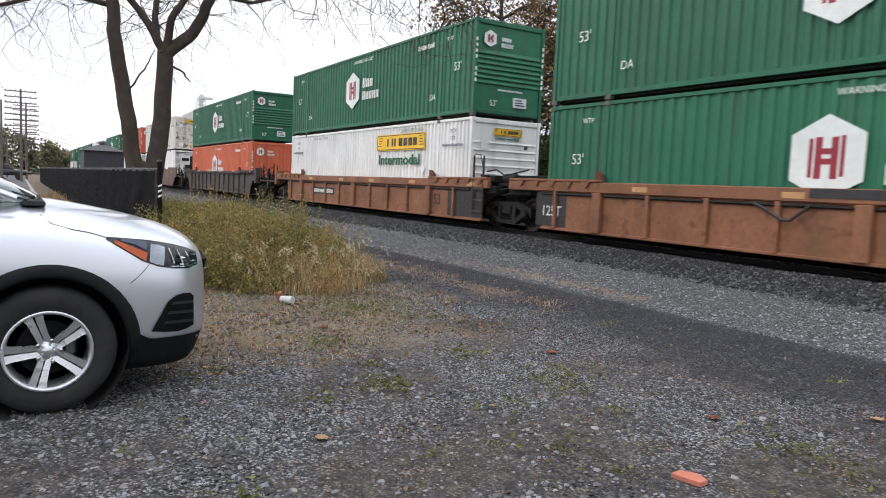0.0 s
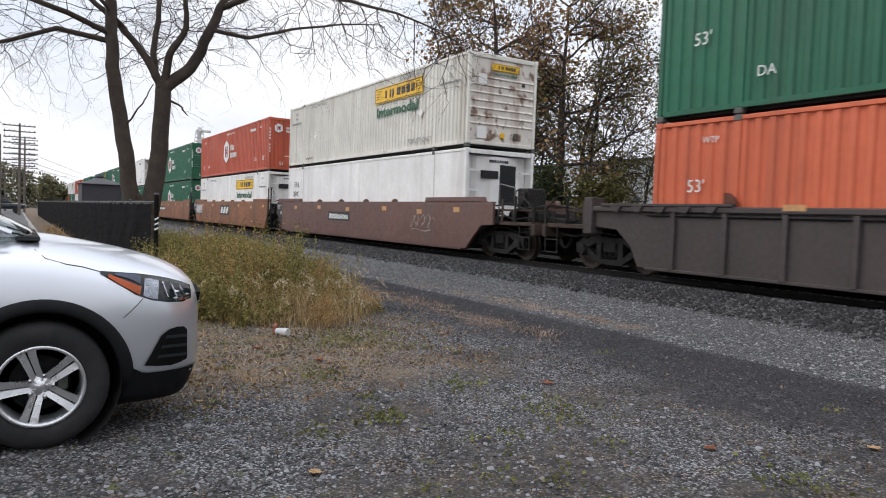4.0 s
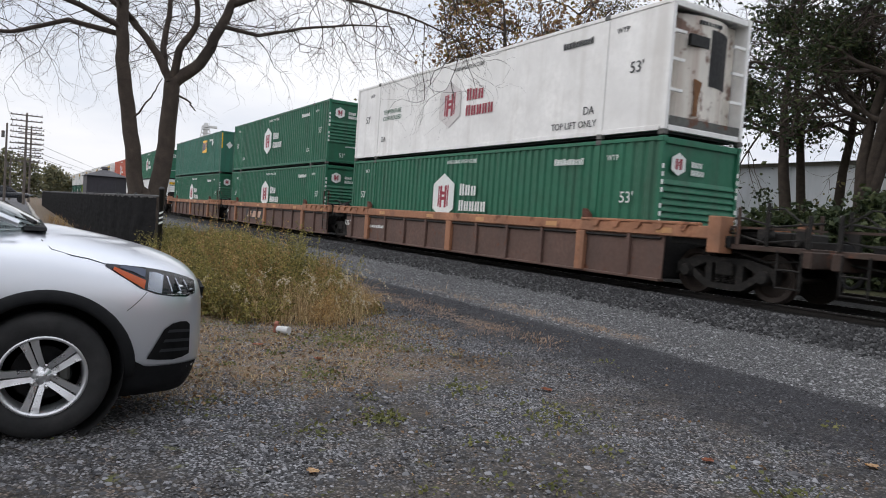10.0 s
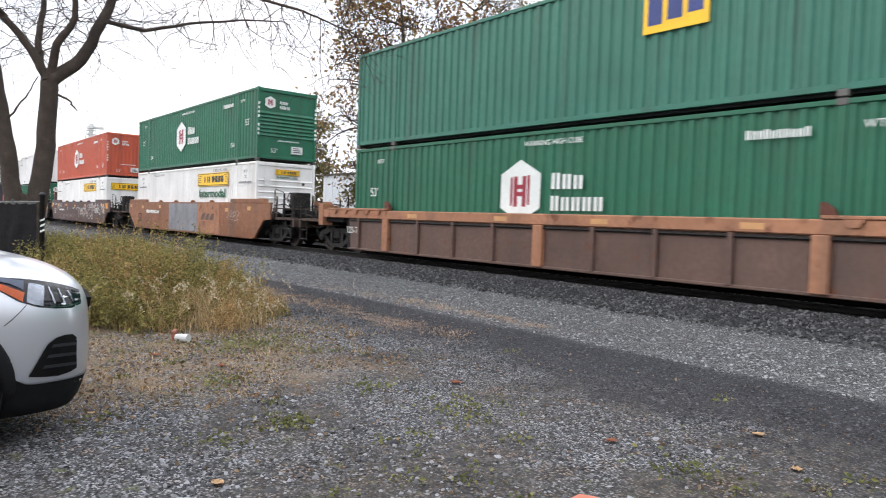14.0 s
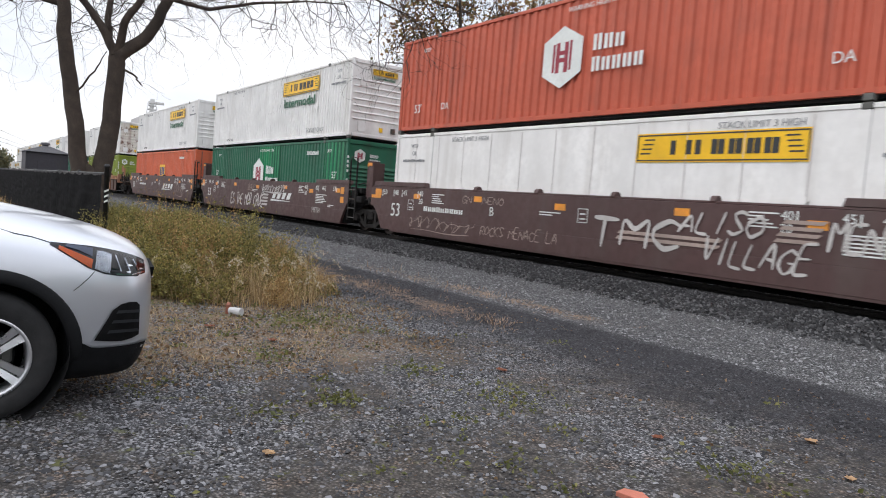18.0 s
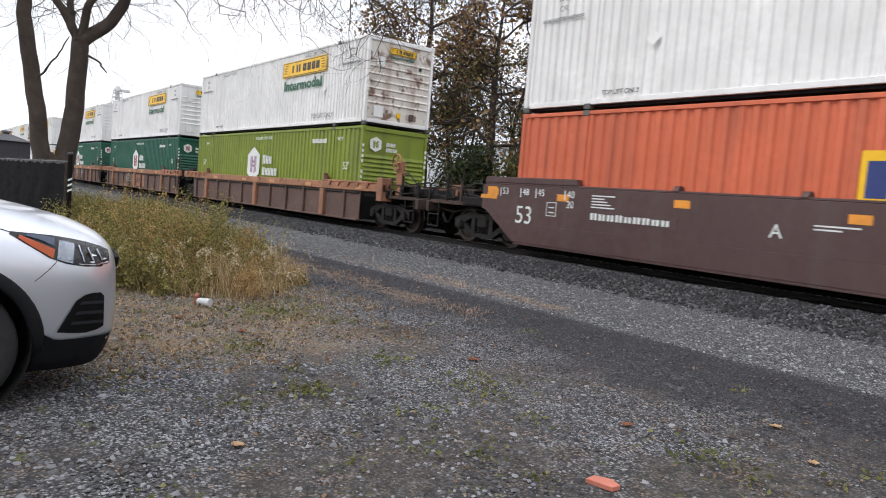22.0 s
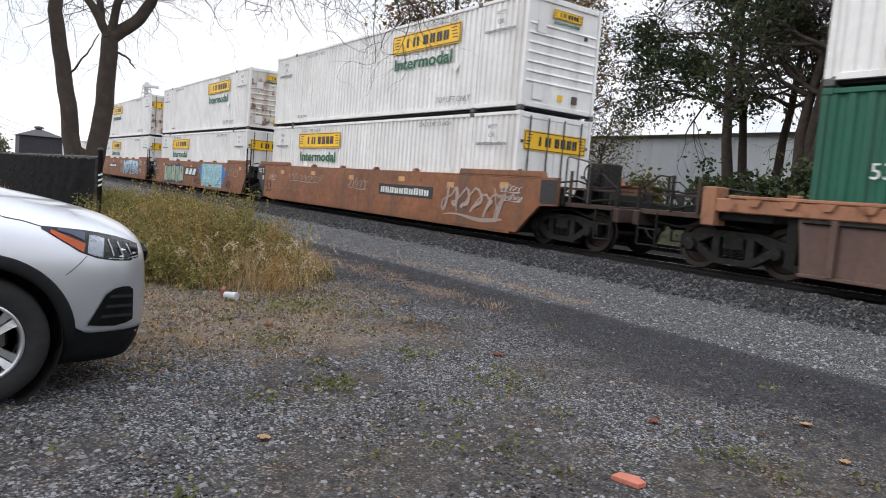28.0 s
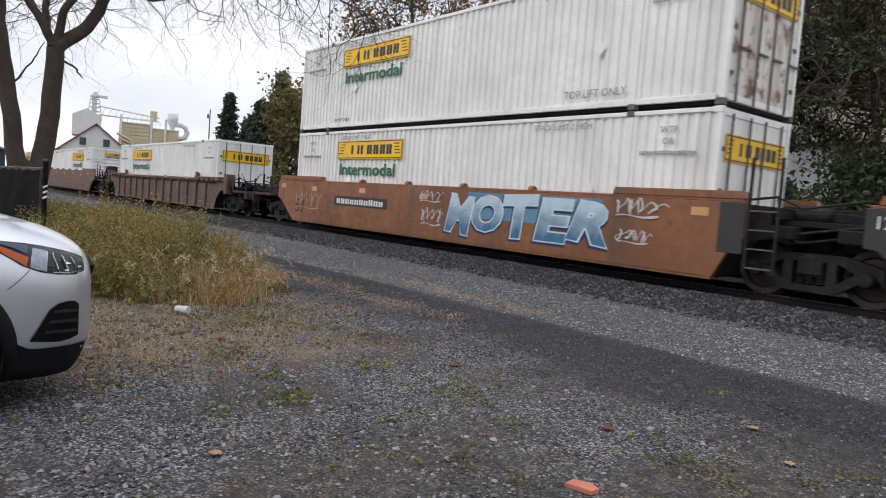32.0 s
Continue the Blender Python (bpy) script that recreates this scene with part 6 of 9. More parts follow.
# ---- parked car ----
from mathutils.bvhtree import BVHTree

C_PAINT = surface("silver car paint", srgb(206, 209, 215), rough=0.3, metal=0.72, var=0.0, scale=2, bump=0.0, coat=0.7, coat_rough=0.06)
C_BLACK = surface("grained black plastic", srgb(22, 23, 25), rough=0.75, var=0.15, bump=0.2, bump_scale=200, spec=0.2)
C_SLAT = surface("satin black intake slat", srgb(58, 60, 64), rough=0.4, var=0.05, bump=0)
C_TYRE = surface("dusty tyre rubber", srgb(30, 30, 31), rough=0.85, var=0.2, dirt=(0.08, 0.075, 0.07), dirt_amount=0.2)
C_RIM = surface("brushed silver alloy", srgb(205, 206, 208), rough=0.3, metal=0.75, var=0.06, dirt_amount=0.08)
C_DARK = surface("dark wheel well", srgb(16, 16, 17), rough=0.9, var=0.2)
C_CHROME = surface("chrome trim", srgb(215, 216, 218), rough=0.1, metal=1.0, var=0.02, bump=0)
C_AMBER = surface("amber lamp glass", srgb(232, 104, 30), rough=0.15, var=0.1, coat=1.0, bump=0)
C_LENS = surface("clear headlamp lens", srgb(196, 202, 212), rough=0.12, metal=0.9, var=0.3, scale=9, coat=1.0, bump=0)
C_SMOKE = surface("blue-grey lamp glass", srgb(96, 104, 122), rough=0.1, metal=0.5, var=0.1, coat=1.0, bump=0)
C_LAMPDARK = surface("smoked headlamp housing", srgb(26, 28, 34), rough=0.12, var=0.2, coat=1.0, bump=0)


def glass_material(name, tint):
    m = bpy.data.materials.new(name)
    m.use_nodes = True
    b = m.node_tree.nodes["Principled BSDF"]
    b.inputs["Base Color"].default_value = (*tint, 1)
    b.inputs["Roughness"].default_value = 0.03
    b.inputs["Transmission Weight"].default_value = 0.85
    b.inputs["IOR"].default_value = 1.3
    return m


C_GLASS = glass_material("tinted car glass", (0.4, 0.46, 0.46))


def loft(stations):
    """Body skin from rows (v, half outline), each outline (u, z) from the keel to the crown; mirrored."""
    bm = bmesh.new()
    rings = []
    for v, half in stations:
        full = [(u, z) for u, z in half] + [(-u, z) for u, z in half[-2:0:-1]]
        rings.append([bm.verts.new((u, v, z)) for u, z in full])
    n = len(rings[0])
    for a, b in zip(rings, rings[1:]):
        for i in range(n):
            bm.faces.new((a[i], a[(i + 1) % n], b[(i + 1) % n], b[i]))
    bm.faces.new(rings[0])
    bm.faces.new(rings[-1])
    bmesh.ops.recalc_face_normals(bm, faces=bm.faces[:])
    return bm


def baked(bm, subdiv=0, cutters=()):
    """The mesh with subdivision and cut-outs applied."""
    me = bpy.data.meshes.new("skin")
    bm.to_mesh(me)
    bm.free()
    ob = bpy.data.objects.new("skin", me)
    scene.collection.objects.link(ob)
    if subdiv:
        s = ob.modifiers.new("s", "SUBSURF")
        s.levels = s.render_levels = subdiv
    extra = []
    for cb in cutters:
        cm = bpy.data.meshes.new("cut")
        cb.to_mesh(cm)
        cb.free()
        co = bpy.data.objects.new("cut", cm)
        scene.collection.objects.link(co)
        md = ob.modifiers.new("b", "BOOLEAN")
        md.operation, md.object = "DIFFERENCE", co
        extra.append(co)
    dg = bpy.context.evaluated_depsgraph_get()
    dg.update()
    out = bpy.data.meshes.new_from_object(ob.evaluated_get(dg))
    for o in [ob] + extra:
        bpy.data.objects.remove(o)
    return out


def smooth_by_angle(me, deg=35):
    me.polygons.foreach_set("use_smooth", [True] * len(me.polygons))
    me.set_sharp_from_angle(angle=radians(deg))


def build_car():
    car = thing("car", "silver small SUV parked on gravel with alloy wheels", "car", at=pose(-5.155, 0.13, 0))
    st = [
        (0.885, [(0, 0.36), (0.42, 0.36), (0.50, 0.42), (0.53, 0.56), (0.51, 0.70), (0.44, 0.81), (0, 0.84)]),
        (0.865, [(0, 0.28), (0.55, 0.28), (0.64, 0.36), (0.67, 0.55), (0.65, 0.74), (0.55, 0.87), (0, 0.92)]),
        (0.80, [(0, 0.25), (0.64, 0.25), (0.745, 0.35), (0.78, 0.56), (0.765, 0.78), (0.64, 0.915), (0, 0.965)]),
        (0.68, [(0, 0.23), (0.72, 0.23), (0.825, 0.34), (0.85, 0.57), (0.84, 0.82), (0.71, 0.965), (0, 1.02)]),
        (0.44, [(0, 0.22), (0.76, 0.22), (0.868, 0.34), (0.882, 0.6), (0.872, 0.88), (0.745, 1.035), (0, 1.08)]),
        (0.15, [(0, 0.22), (0.77, 0.22), (0.876, 0.34), (0.886, 0.62), (0.88, 0.92), (0.76, 1.10), (0, 1.13)]),
        (-0.05, [(0, 0.22), (0.77, 0.22), (0.876, 0.34), (0.886, 0.63), (0.882, 0.94), (0.77, 1.135), (0, 1.16)]),
        (-0.6, [(0, 0.22), (0.77, 0.22), (0.876, 0.34), (0.886, 0.64), (0.884, 0.96), (0.80, 1.15), (0, 1.15)]),
        (-1.8, [(0, 0.22), (0.77, 0.22), (0.876, 0.34), (0.886, 0.65), (0.886, 0.98), (0.80, 1.16), (0, 1.16)]),
        (-2.9, [(0, 0.24), (0.76, 0.24), (0.87, 0.36), (0.88, 0.66), (0.88, 1.0), (0.78, 1.18), (0, 1.18)]),
        (-3.3, [(0, 0.34), (0.6, 0.34), (0.72, 0.42), (0.76, 0.66), (0.74, 1.0), (0.64, 1.15), (0, 1.15)]),
    ]
    cut = [lathe([(0.0, -1.2), (0.405, -1.2), (0.405, 1.2), (0.0, 1.2)], "x", 40, (0, v, 0.35)) for v in (0.0, -2.555)]
    me = baked(loft(st), 2, cut)
    smooth_by_angle(me)
    me.materials.clear()
    body = part("body", me, C_PAINT, car, "silver metallic body shell")


    skin = BVHTree.FromPolygons([q.co.copy() for q in body.data.vertices], [tuple(q.vertices) for q in body.data.polygons])

    def on_side(v, z, off):
        """The right flank's point at (v, z), pushed out by off."""
        loc, nor, _, _ = skin.ray_cast(Vector((2.0, v, z)), Vector((-1, 0, 0)))
        return (loc + nor * off) if loc else Vector((0.5, v, z))

    def patch(outline, off, thick, steps=7):
        """A panel that follows the flank inside an outline given as a lower and an upper row of (v, z)."""
        lo, hi = outline
        bm = bmesh.new()
        grid = []
        n = len(lo)
        for i in range(n):
            col = []
            for k in range(steps + 1):
                u = k / steps
                v, z = lo[i][0] * (1 - u) + hi[i][0] * u, lo[i][1] * (1 - u) + hi[i][1] * u
                col.append(bm.verts.new(on_side(v, z, off)))
            grid.append(col)
        for a, b in zip(grid, grid[1:]):
            for k in range(steps):
                bm.faces.new((a[k], b[k], b[k + 1], a[k + 1]))
        bmesh.ops.solidify(bm, geom=bm.faces[:], thickness=thick)
        bmesh.ops.recalc_face_normals(bm, faces=bm.faces[:])
        return bm

    # wheel-arch cladding, sill, lower bumper
    for v0 in (0.0, -2.555):
        def arch():
            bm = bmesh.new()
            rows = []
            for i in range(41):
                a = math.pi * (-0.12 + 1.24 * i / 40)
                c, s = math.cos(a), math.sin(a)
                row = []
                for r, e in ((0.398, -0.12), (0.398, 0.016), (0.415, 0.024), (0.458, 0.02), (0.468, 0.0)):
                    zz = max(0.35 + r * s, 0.2)
                    p = on_side(v0 + (r if r > 0.41 else 0.42) * c, max(0.24, 0.35 + (r if r > 0.41 else 0.42) * s), 0.0)
                    row.append(bm.verts.new((p.x + e, v0 + r * c, zz)))
                rows.append(row)
            for a, b in zip(rows, rows[1:]):
                for k in range(4):
                    bm.faces.new((a[k], b[k], b[k + 1], a[k + 1]))
            bmesh.ops.recalc_face_normals(bm, faces=bm.faces[:])
            return bm
        part("arch_cladding", arch(), C_BLACK, car, "black wheel-arch cladding", True)
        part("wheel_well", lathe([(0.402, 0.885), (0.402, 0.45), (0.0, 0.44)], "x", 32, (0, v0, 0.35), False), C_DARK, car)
    def skirt():
        bm = bmesh.new()
        rows = []
        for i in range(15):
            v = 0.37 + 0.035 * i
            ztop = 0.43 - 0.06 * min(1.0, max(0.0, (v - 0.42) / 0.1))
            p, q = on_side(v, ztop, 0.008), on_side(v, 0.30, 0.012)
            rows.append([bm.verts.new(w) for w in (p, q, (q.x - 0.01, v - 0.01, 0.24), (q.x - 0.09, v - 0.03, 0.17), (q.x - 0.4, v - 0.06, 0.17))])
        for a, b in zip(rows, rows[1:]):
            for k in range(4):
                bm.faces.new((a[k], b[k], b[k + 1], a[k + 1]))
        bmesh.ops.recalc_face_normals(bm, faces=bm.faces[:])
        return bm
    part("lower_bumper", skirt(), C_BLACK, car, "black lower bumper trim", True)
    part("sill", boxes((0.80, 0.9, -2.15, -0.42, 0.2, 0.36), bevel=0.02), C_BLACK, car)
    # front intake with slats
    fog = part("side_intake", patch(([(0.52, 0.415), (0.60, 0.405), (0.67, 0.40), (0.73, 0.41), (0.768, 0.425)], [(0.61, 0.585), (0.655, 0.618), (0.70, 0.628), (0.74, 0.625), (0.762, 0.605)]), 0.009, 0.016), C_DARK, car, "black slatted bumper intake")
    for k in range(3):
        z = 0.46 + 0.055 * k
        part("intake_slat", patch(([(0.58 + 0.02 * k, z), (0.67, z), (0.745, z - 0.004)], [(0.59 + 0.02 * k, z + 0.016), (0.67, z + 0.016), (0.745, z + 0.012)]), 0.03, 0.018, 2), C_SLAT, fog)
    # headlamp
    lamp = part("headlamp", patch(([(0.285, 0.945), (0.38, 0.885), (0.47, 0.825), (0.56, 0.79), (0.65, 0.775), (0.74, 0.77), (0.80, 0.785)],
                                   [(0.29, 0.96), (0.40, 0.95), (0.49, 0.94), (0.58, 0.925), (0.67, 0.905), (0.75, 0.88), (0.805, 0.855)]), 0.004, 0.012), C_LAMPDARK, car, "headlamp with amber corner")
    part("amber_reflector", patch(([(0.325, 0.926), (0.40, 0.876), (0.49, 0.822)], [(0.33, 0.94), (0.41, 0.908), (0.50, 0.868)]), 0.010, 0.006, 3), C_AMBER, lamp)
    part("lens", patch(([(0.508, 0.818), (0.545, 0.803), (0.588, 0.793)], [(0.52, 0.912), (0.56, 0.908), (0.60, 0.893)]), 0.010, 0.006, 4), C_LENS, lamp)
    part("lens", patch(([(0.36, 0.935), (0.43, 0.914), (0.495, 0.884)], [(0.365, 0.947), (0.435, 0.939), (0.50, 0.927)]), 0.010, 0.006, 3), C_SMOKE, lamp)
    for k in range(3):
        part("lamp_strip", patch(([(0.645 + 0.05 * k, 0.803), (0.653 + 0.05 * k, 0.802)], [(0.618 + 0.05 * k, 0.888 - 0.012 * k), (0.626 + 0.05 * k, 0.886 - 0.012 * k)]), 0.010, 0.006, 2), C_LENS, lamp)
    part("lamp_chrome", patch(([(0.62, 0.785), (0.71, 0.778), (0.79, 0.788)], [(0.62, 0.791), (0.71, 0.785), (0.79, 0.796)]), 0.010, 0.006, 2), C_CHROME, lamp)
    # grille in the nose
    part("grille", prism([(-0.5, 0.74), (0.5, 0.74), (0.54, 0.80), (0.4, 0.835), (-0.4, 0.835), (-0.54, 0.80)], "y", 0.83, 0.895), C_BLACK, car, "black front grille")
    part("grille_bar", boxes((-0.5, 0.5, 0.88, 0.9, 0.72, 0.74), bevel=0.006), C_CHROME, car)
    # panel gaps
    def seam(pts, r=0.0026):
        return tube([on_side(v, z, 0.001) for v, z in pts], r, 4)
    part("hood_gap", seam([(-0.03, 1.075), (0.02, 1.03), (0.12, 1.0), (0.2, 0.985), (0.29, 0.957)]), C_DARK, car)
    part("fender_gap", seam([(0.405, 0.70), (0.44, 0.73), (0.48, 0.77), (0.51, 0.805)]), C_DARK, car)
    part("door_gap", seam([(-0.5, 0.4), (-0.5, 0.6), (-0.5, 0.8), (-0.48, 1.0)]), C_DARK, car)
    # cabin
    def cab(z0, grow):
        return [(0.02, [(0, z0), (0.70, z0), (0.74, z0 + 0.02), (0.73, z0 + 0.03), (0.72, z0 + 0.035), (0.68, z0 + 0.04), (0, z0 + 0.06)]),
                (-0.5, [(0, z0), (0.74, z0), (0.75, z0 + 0.08), (0.73, z0 + 0.16), (0.70, z0 + 0.225), (0.60, z0 + 0.27), (0, z0 + 0.30)]),
                (-1.0, [(0, z0), (0.78, z0), (0.78, z0 + 0.14), (0.74, z0 + 0.34), (0.70, z0 + 0.46), (0.58, z0 + 0.52), (0, z0 + 0.55)]),
                (-1.9, [(0, z0), (0.78, z0), (0.78, z0 + 0.14), (0.73, z0 + 0.38), (0.68, z0 + 0.52), (0.56, z0 + 0.57), (0, z0 + 0.60)]),
                (-2.9, [(0, z0), (0.77, z0), (0.76, z0 + 0.14), (0.70, z0 + 0.36), (0.64, z0 + 0.46), (0.54, z0 + 0.50), (0, z0 + 0.53)]),
                (-3.25, [(0, z0), (0.70, z0), (0.68, z0 + 0.06), (0.64, z0 + 0.1), (0.6, z0 + 0.12), (0.5, z0 + 0.14), (0, z0 + 0.15)])]
    gm = baked(loft(cab(1.10, 0)), 2)
    smooth_by_angle(gm)
    gm.materials.clear()
    part("cabin_glass", gm, C_GLASS, car, "tinted windscreen and windows")
    for s in (1, -1):
        part("roof_pillar", tube([(s * 0.74, -0.14, 1.16), (s * 0.738, -0.5, 1.31), (s * 0.715, -1.0, 1.56), (s * 0.68, -1.9, 1.63), (s * 0.66, -2.9, 1.57), (s * 0.70, -3.25, 1.2)], 0.019, 8), C_PAINT, car)
    part("roof", prism([(-0.66, 1.62), (-0.3, 1.69), (0.3, 1.69), (0.66, 1.62), (0.66, 1.6), (-0.66, 1.6)], "y", -2.9, -1.0, 0.01), C_PAINT, car)
    part("cowl", prism([(-0.66, 1.12), (0.66, 1.12), (0.62, 1.142), (-0.62, 1.142)], "y", -0.12, 0.0, 0.006), C_BLACK, car, "black plastic cowl")
    for u0, u1 in ((0.64, 0.05), (0.0, -0.5)):
        part("wiper", tube([(u0, -0.06, 1.165), (u0 * 0.5 + u1 * 0.5, -0.17, 1.215), (u1, -0.22, 1.25)], 0.012, 6), C_DARK, car)
    # wheels
    prof = [(0.215, 0.07), (0.235, 0.085), (0.30, 0.09), (0.33, 0.075), (0.344, 0.05), (0.345, -0.08), (0.32, -0.11), (0.22, -0.11), (0.215, 0.07)]
    for v0 in (0.0, -2.555):
        for s in (1, -1):
            wheel = part("wheel", lathe([(r, 0.80 * s + a * s) for r, a in prof], "x", 48, (0, v0, 0.345), False), C_TYRE, car, "road tyre on five-spoke alloy rim", True)
            x0 = 0.80 * s
            part("rim", lathe([(0.218, x0 + 0.055 * s), (0.222, x0 + 0.085 * s), (0.205, x0 + 0.082 * s), (0.198, x0 + 0.03 * s), (0.19, x0 - 0.08 * s), (0.2, x0 - 0.09 * s), (0.218, x0 + 0.055 * s)], "x", 48, (0, v0, 0.345), False), C_RIM, wheel, "", True)
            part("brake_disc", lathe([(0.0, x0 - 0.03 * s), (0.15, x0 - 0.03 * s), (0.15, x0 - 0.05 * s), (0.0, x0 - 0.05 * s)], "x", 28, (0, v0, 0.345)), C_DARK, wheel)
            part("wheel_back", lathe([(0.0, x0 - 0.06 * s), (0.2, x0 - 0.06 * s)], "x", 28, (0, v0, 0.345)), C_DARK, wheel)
            part("brake_caliper", boxes((x0 - 0.03, x0 + 0.005, v0 + 0.075, v0 + 0.135, 0.30, 0.42), bevel=0.012), P_CAST, wheel)
            part("hub_cap", lathe([(0.0, x0 + 0.068 * s), (0.028, x0 + 0.066 * s), (0.034, x0 + 0.05 * s), (0.06, x0 + 0.045 * s), (0.062, x0 - 0.02 * s), (0.0, x0 - 0.02 * s)], "x", 24, (0, v0, 0.345)), C_RIM, wheel, "", True)
            for k in range(5):
                a = math.radians(38 + 72 * k)
                ca, sa2 = math.cos(a), math.sin(a)
                for lat in (-1, 1):
                    out = []
                    for r, w0, w1, d in ((0.03, 0.004, 0.03, 0.05), (0.10, 0.003, 0.034, 0.064), (0.17, 0.004, 0.041, 0.074), (0.205, 0.006, 0.05, 0.078)):
                        out.append((r, w0 * lat, w1 * lat, d))
                    bm = bmesh.new()
                    rows = []
                    for r, wa, wb, d in out:
                        row = []
                        for wv, dd in ((wa, d - 0.008), (wb, d), (wb, d - 0.03), (wa, d - 0.035)):
                            row.append(bm.verts.new((x0 + dd * s, v0 + r * ca - wv * sa2, 0.345 + r * sa2 + wv * ca)))
                        rows.append(row)
                    for p, q in zip(rows, rows[1:]):
                        for i in range(4):
                            bm.faces.new((p[i], p[(i + 1) % 4], q[(i + 1) % 4], q[i]))
                    bm.faces.new(rows[0])
                    bm.faces.new(rows[-1])
                    bmesh.ops.recalc_face_normals(bm, faces=bm.faces[:])
                    part("spoke", bm, C_RIM, wheel)
                b2 = math.radians(38 + 36 + 72 * k)
                part("lug_nut", lathe([(0.0, x0 + 0.078 * s), (0.011, x0 + 0.076 * s), (0.014, x0 + 0.03 * s)], "x", 8, (0, v0 + 0.06 * math.cos(b2), 0.345 + 0.06 * math.sin(b2))), C_CHROME, wheel)


build_car()

# ---- fence, poles, shed, SUV, mill, building ----
M_FENCE = surface("black fence fabric", srgb(19, 19, 21), rough=0.9, var=0.6, scale=3.5, spec=0.06, bump=0.8, bump_scale=34)
M_POST = surface("black painted post", srgb(24, 25, 28), rough=0.5, var=0.2)
M_HEM = surface("frayed sun-bleached hem", srgb(92, 90, 90), rough=0.9, var=0.7, scale=6)


def build_fence():
    f = thing("fence", "black fence covered in wind-worn privacy fabric", "fence")
    y0 = 1.92
    n = 24
    for i in range(n):
        x = -11.9 - i * 2.9
        h = 1.52 if i == 0 else 1.44
        post = part("post", lathe([(0.0, h + 0.03), (0.025, h + 0.028), (0.045, h + 0.005), (0.045, h - 0.02), (0.038, h - 0.025), (0.038, 0.0)] if i == 0 else [(0.0, h + 0.02), (0.032, h), (0.03, 0.0)], "z", 12, (x, y0, 0)), M_POST, f, "", True)
        if i == 0:
            for z in (0.95, 1.03, 1.11):
                part("reflective_strip", prism([(y0 - 0.03, z), (y0 + 0.03, z + 0.03), (y0 + 0.03, z + 0.06), (y0 - 0.03, z + 0.03)], "x", x + 0.036, x + 0.042), P_LETTER_WHITE, post)
    part("top_rail", tube([(-11.9, y0, 1.40), (-40, y0, 1.41), (-80, y0, 1.40)], 0.02, 6), M_POST, f)
    part("bottom_rail", tube([(-11.9, y0, 0.08), (-80, y0, 0.08)], 0.012, 5), M_POST, f)
    # taut fabric with folds between its ties, a frayed pale hem along the top
    bm, hem = bmesh.new(), bmesh.new()
    cols, edge = [], []
    for i in range(420):
        x = -11.93 - i * 0.06 if i < 220 else -25.07 - (i - 219) * 0.27
        fold = 0.03 * noise.noise((x * 0.9, 0, 0))
        top = 1.40 + 0.025 * noise.noise((x * 2.3, 5, 0)) - 0.03 * abs(math.sin(x * 3.4))
        col = []
        for k in range(31):
            u = k / 30
            wr = 0.02 * noise.noise((x * 1.2, 4 * u, 4.0)) + 0.02 * noise.noise((x * 1.3, 17 * u, 8.0)) + 0.007 * noise.noise((x * 9, 30 * u, 2.0))
            col.append(bm.verts.new((x, y0 - 0.065 + (fold + wr) * math.sin(math.pi * min(1.0, 0.12 + u * 0.8)), 0.03 + (top - 0.03) * u)))
        cols.append(col)
        c = col[-1].co
        d = 0.012 + 0.014 * noise.noise((x * 9.0, 1, 0))
        edge.append([hem.verts.new((x, c.y - 0.006, c.z - d)), hem.verts.new((x, c.y - 0.006, c.z + 0.006))])
    for rows, m in ((cols, bm), (edge, hem)):
        for a, c in zip(rows, rows[1:]):
            for k in range(len(a) - 1):
                m.faces.new((a[k], a[k + 1], c[k + 1], c[k]))
    fabric = part("fabric", bm, M_FENCE, f, "wind-worn black fabric", True)
    part("frayed_hem", hem, M_HEM, fabric, "pale frayed hem")


build_fence()

M_WOODPOLE = surface("weathered pole wood", srgb(104, 96, 90), rough=0.9, var=0.3, scale=3, streak=0.3)


def utility_pole(x, y, h, arms, label, lean=0.0):
    p = thing("utility_pole", label, "utility pole", "poles by the road", at=pose(x, y, 0, lean, 0, 0))
    part("pole", lathe([(0.0, h), (0.09, h), (0.14, 0.0)], "z", 10), M_WOODPOLE, p)
    for i in range(arms):
        z = h - 0.25 - i * 0.55
        w = 1.35 if i < 8 else 1.2
        arm = part("crossarm", boxes((-0.06, 0.06, -w, w, z - 0.05, z + 0.05), bevel=0.01), M_WOODPOLE, p)
        for k in range(-3, 4):
            if k:
                part("insulator", lathe([(0.0, z + 0.17), (0.035, z + 0.15), (0.045, z + 0.06), (0.02, z + 0.05)], "z", 6, (0, k * w / 3.2, 0)), M_POST, arm)
    if not arms:
        part("transformer", lathe([(0.0, h - 0.8), (0.16, h - 0.82), (0.16, h - 1.5), (0.0, h - 1.52)], "z", 10, (0, -0.32, 0)), P_CAST, p)
    return p


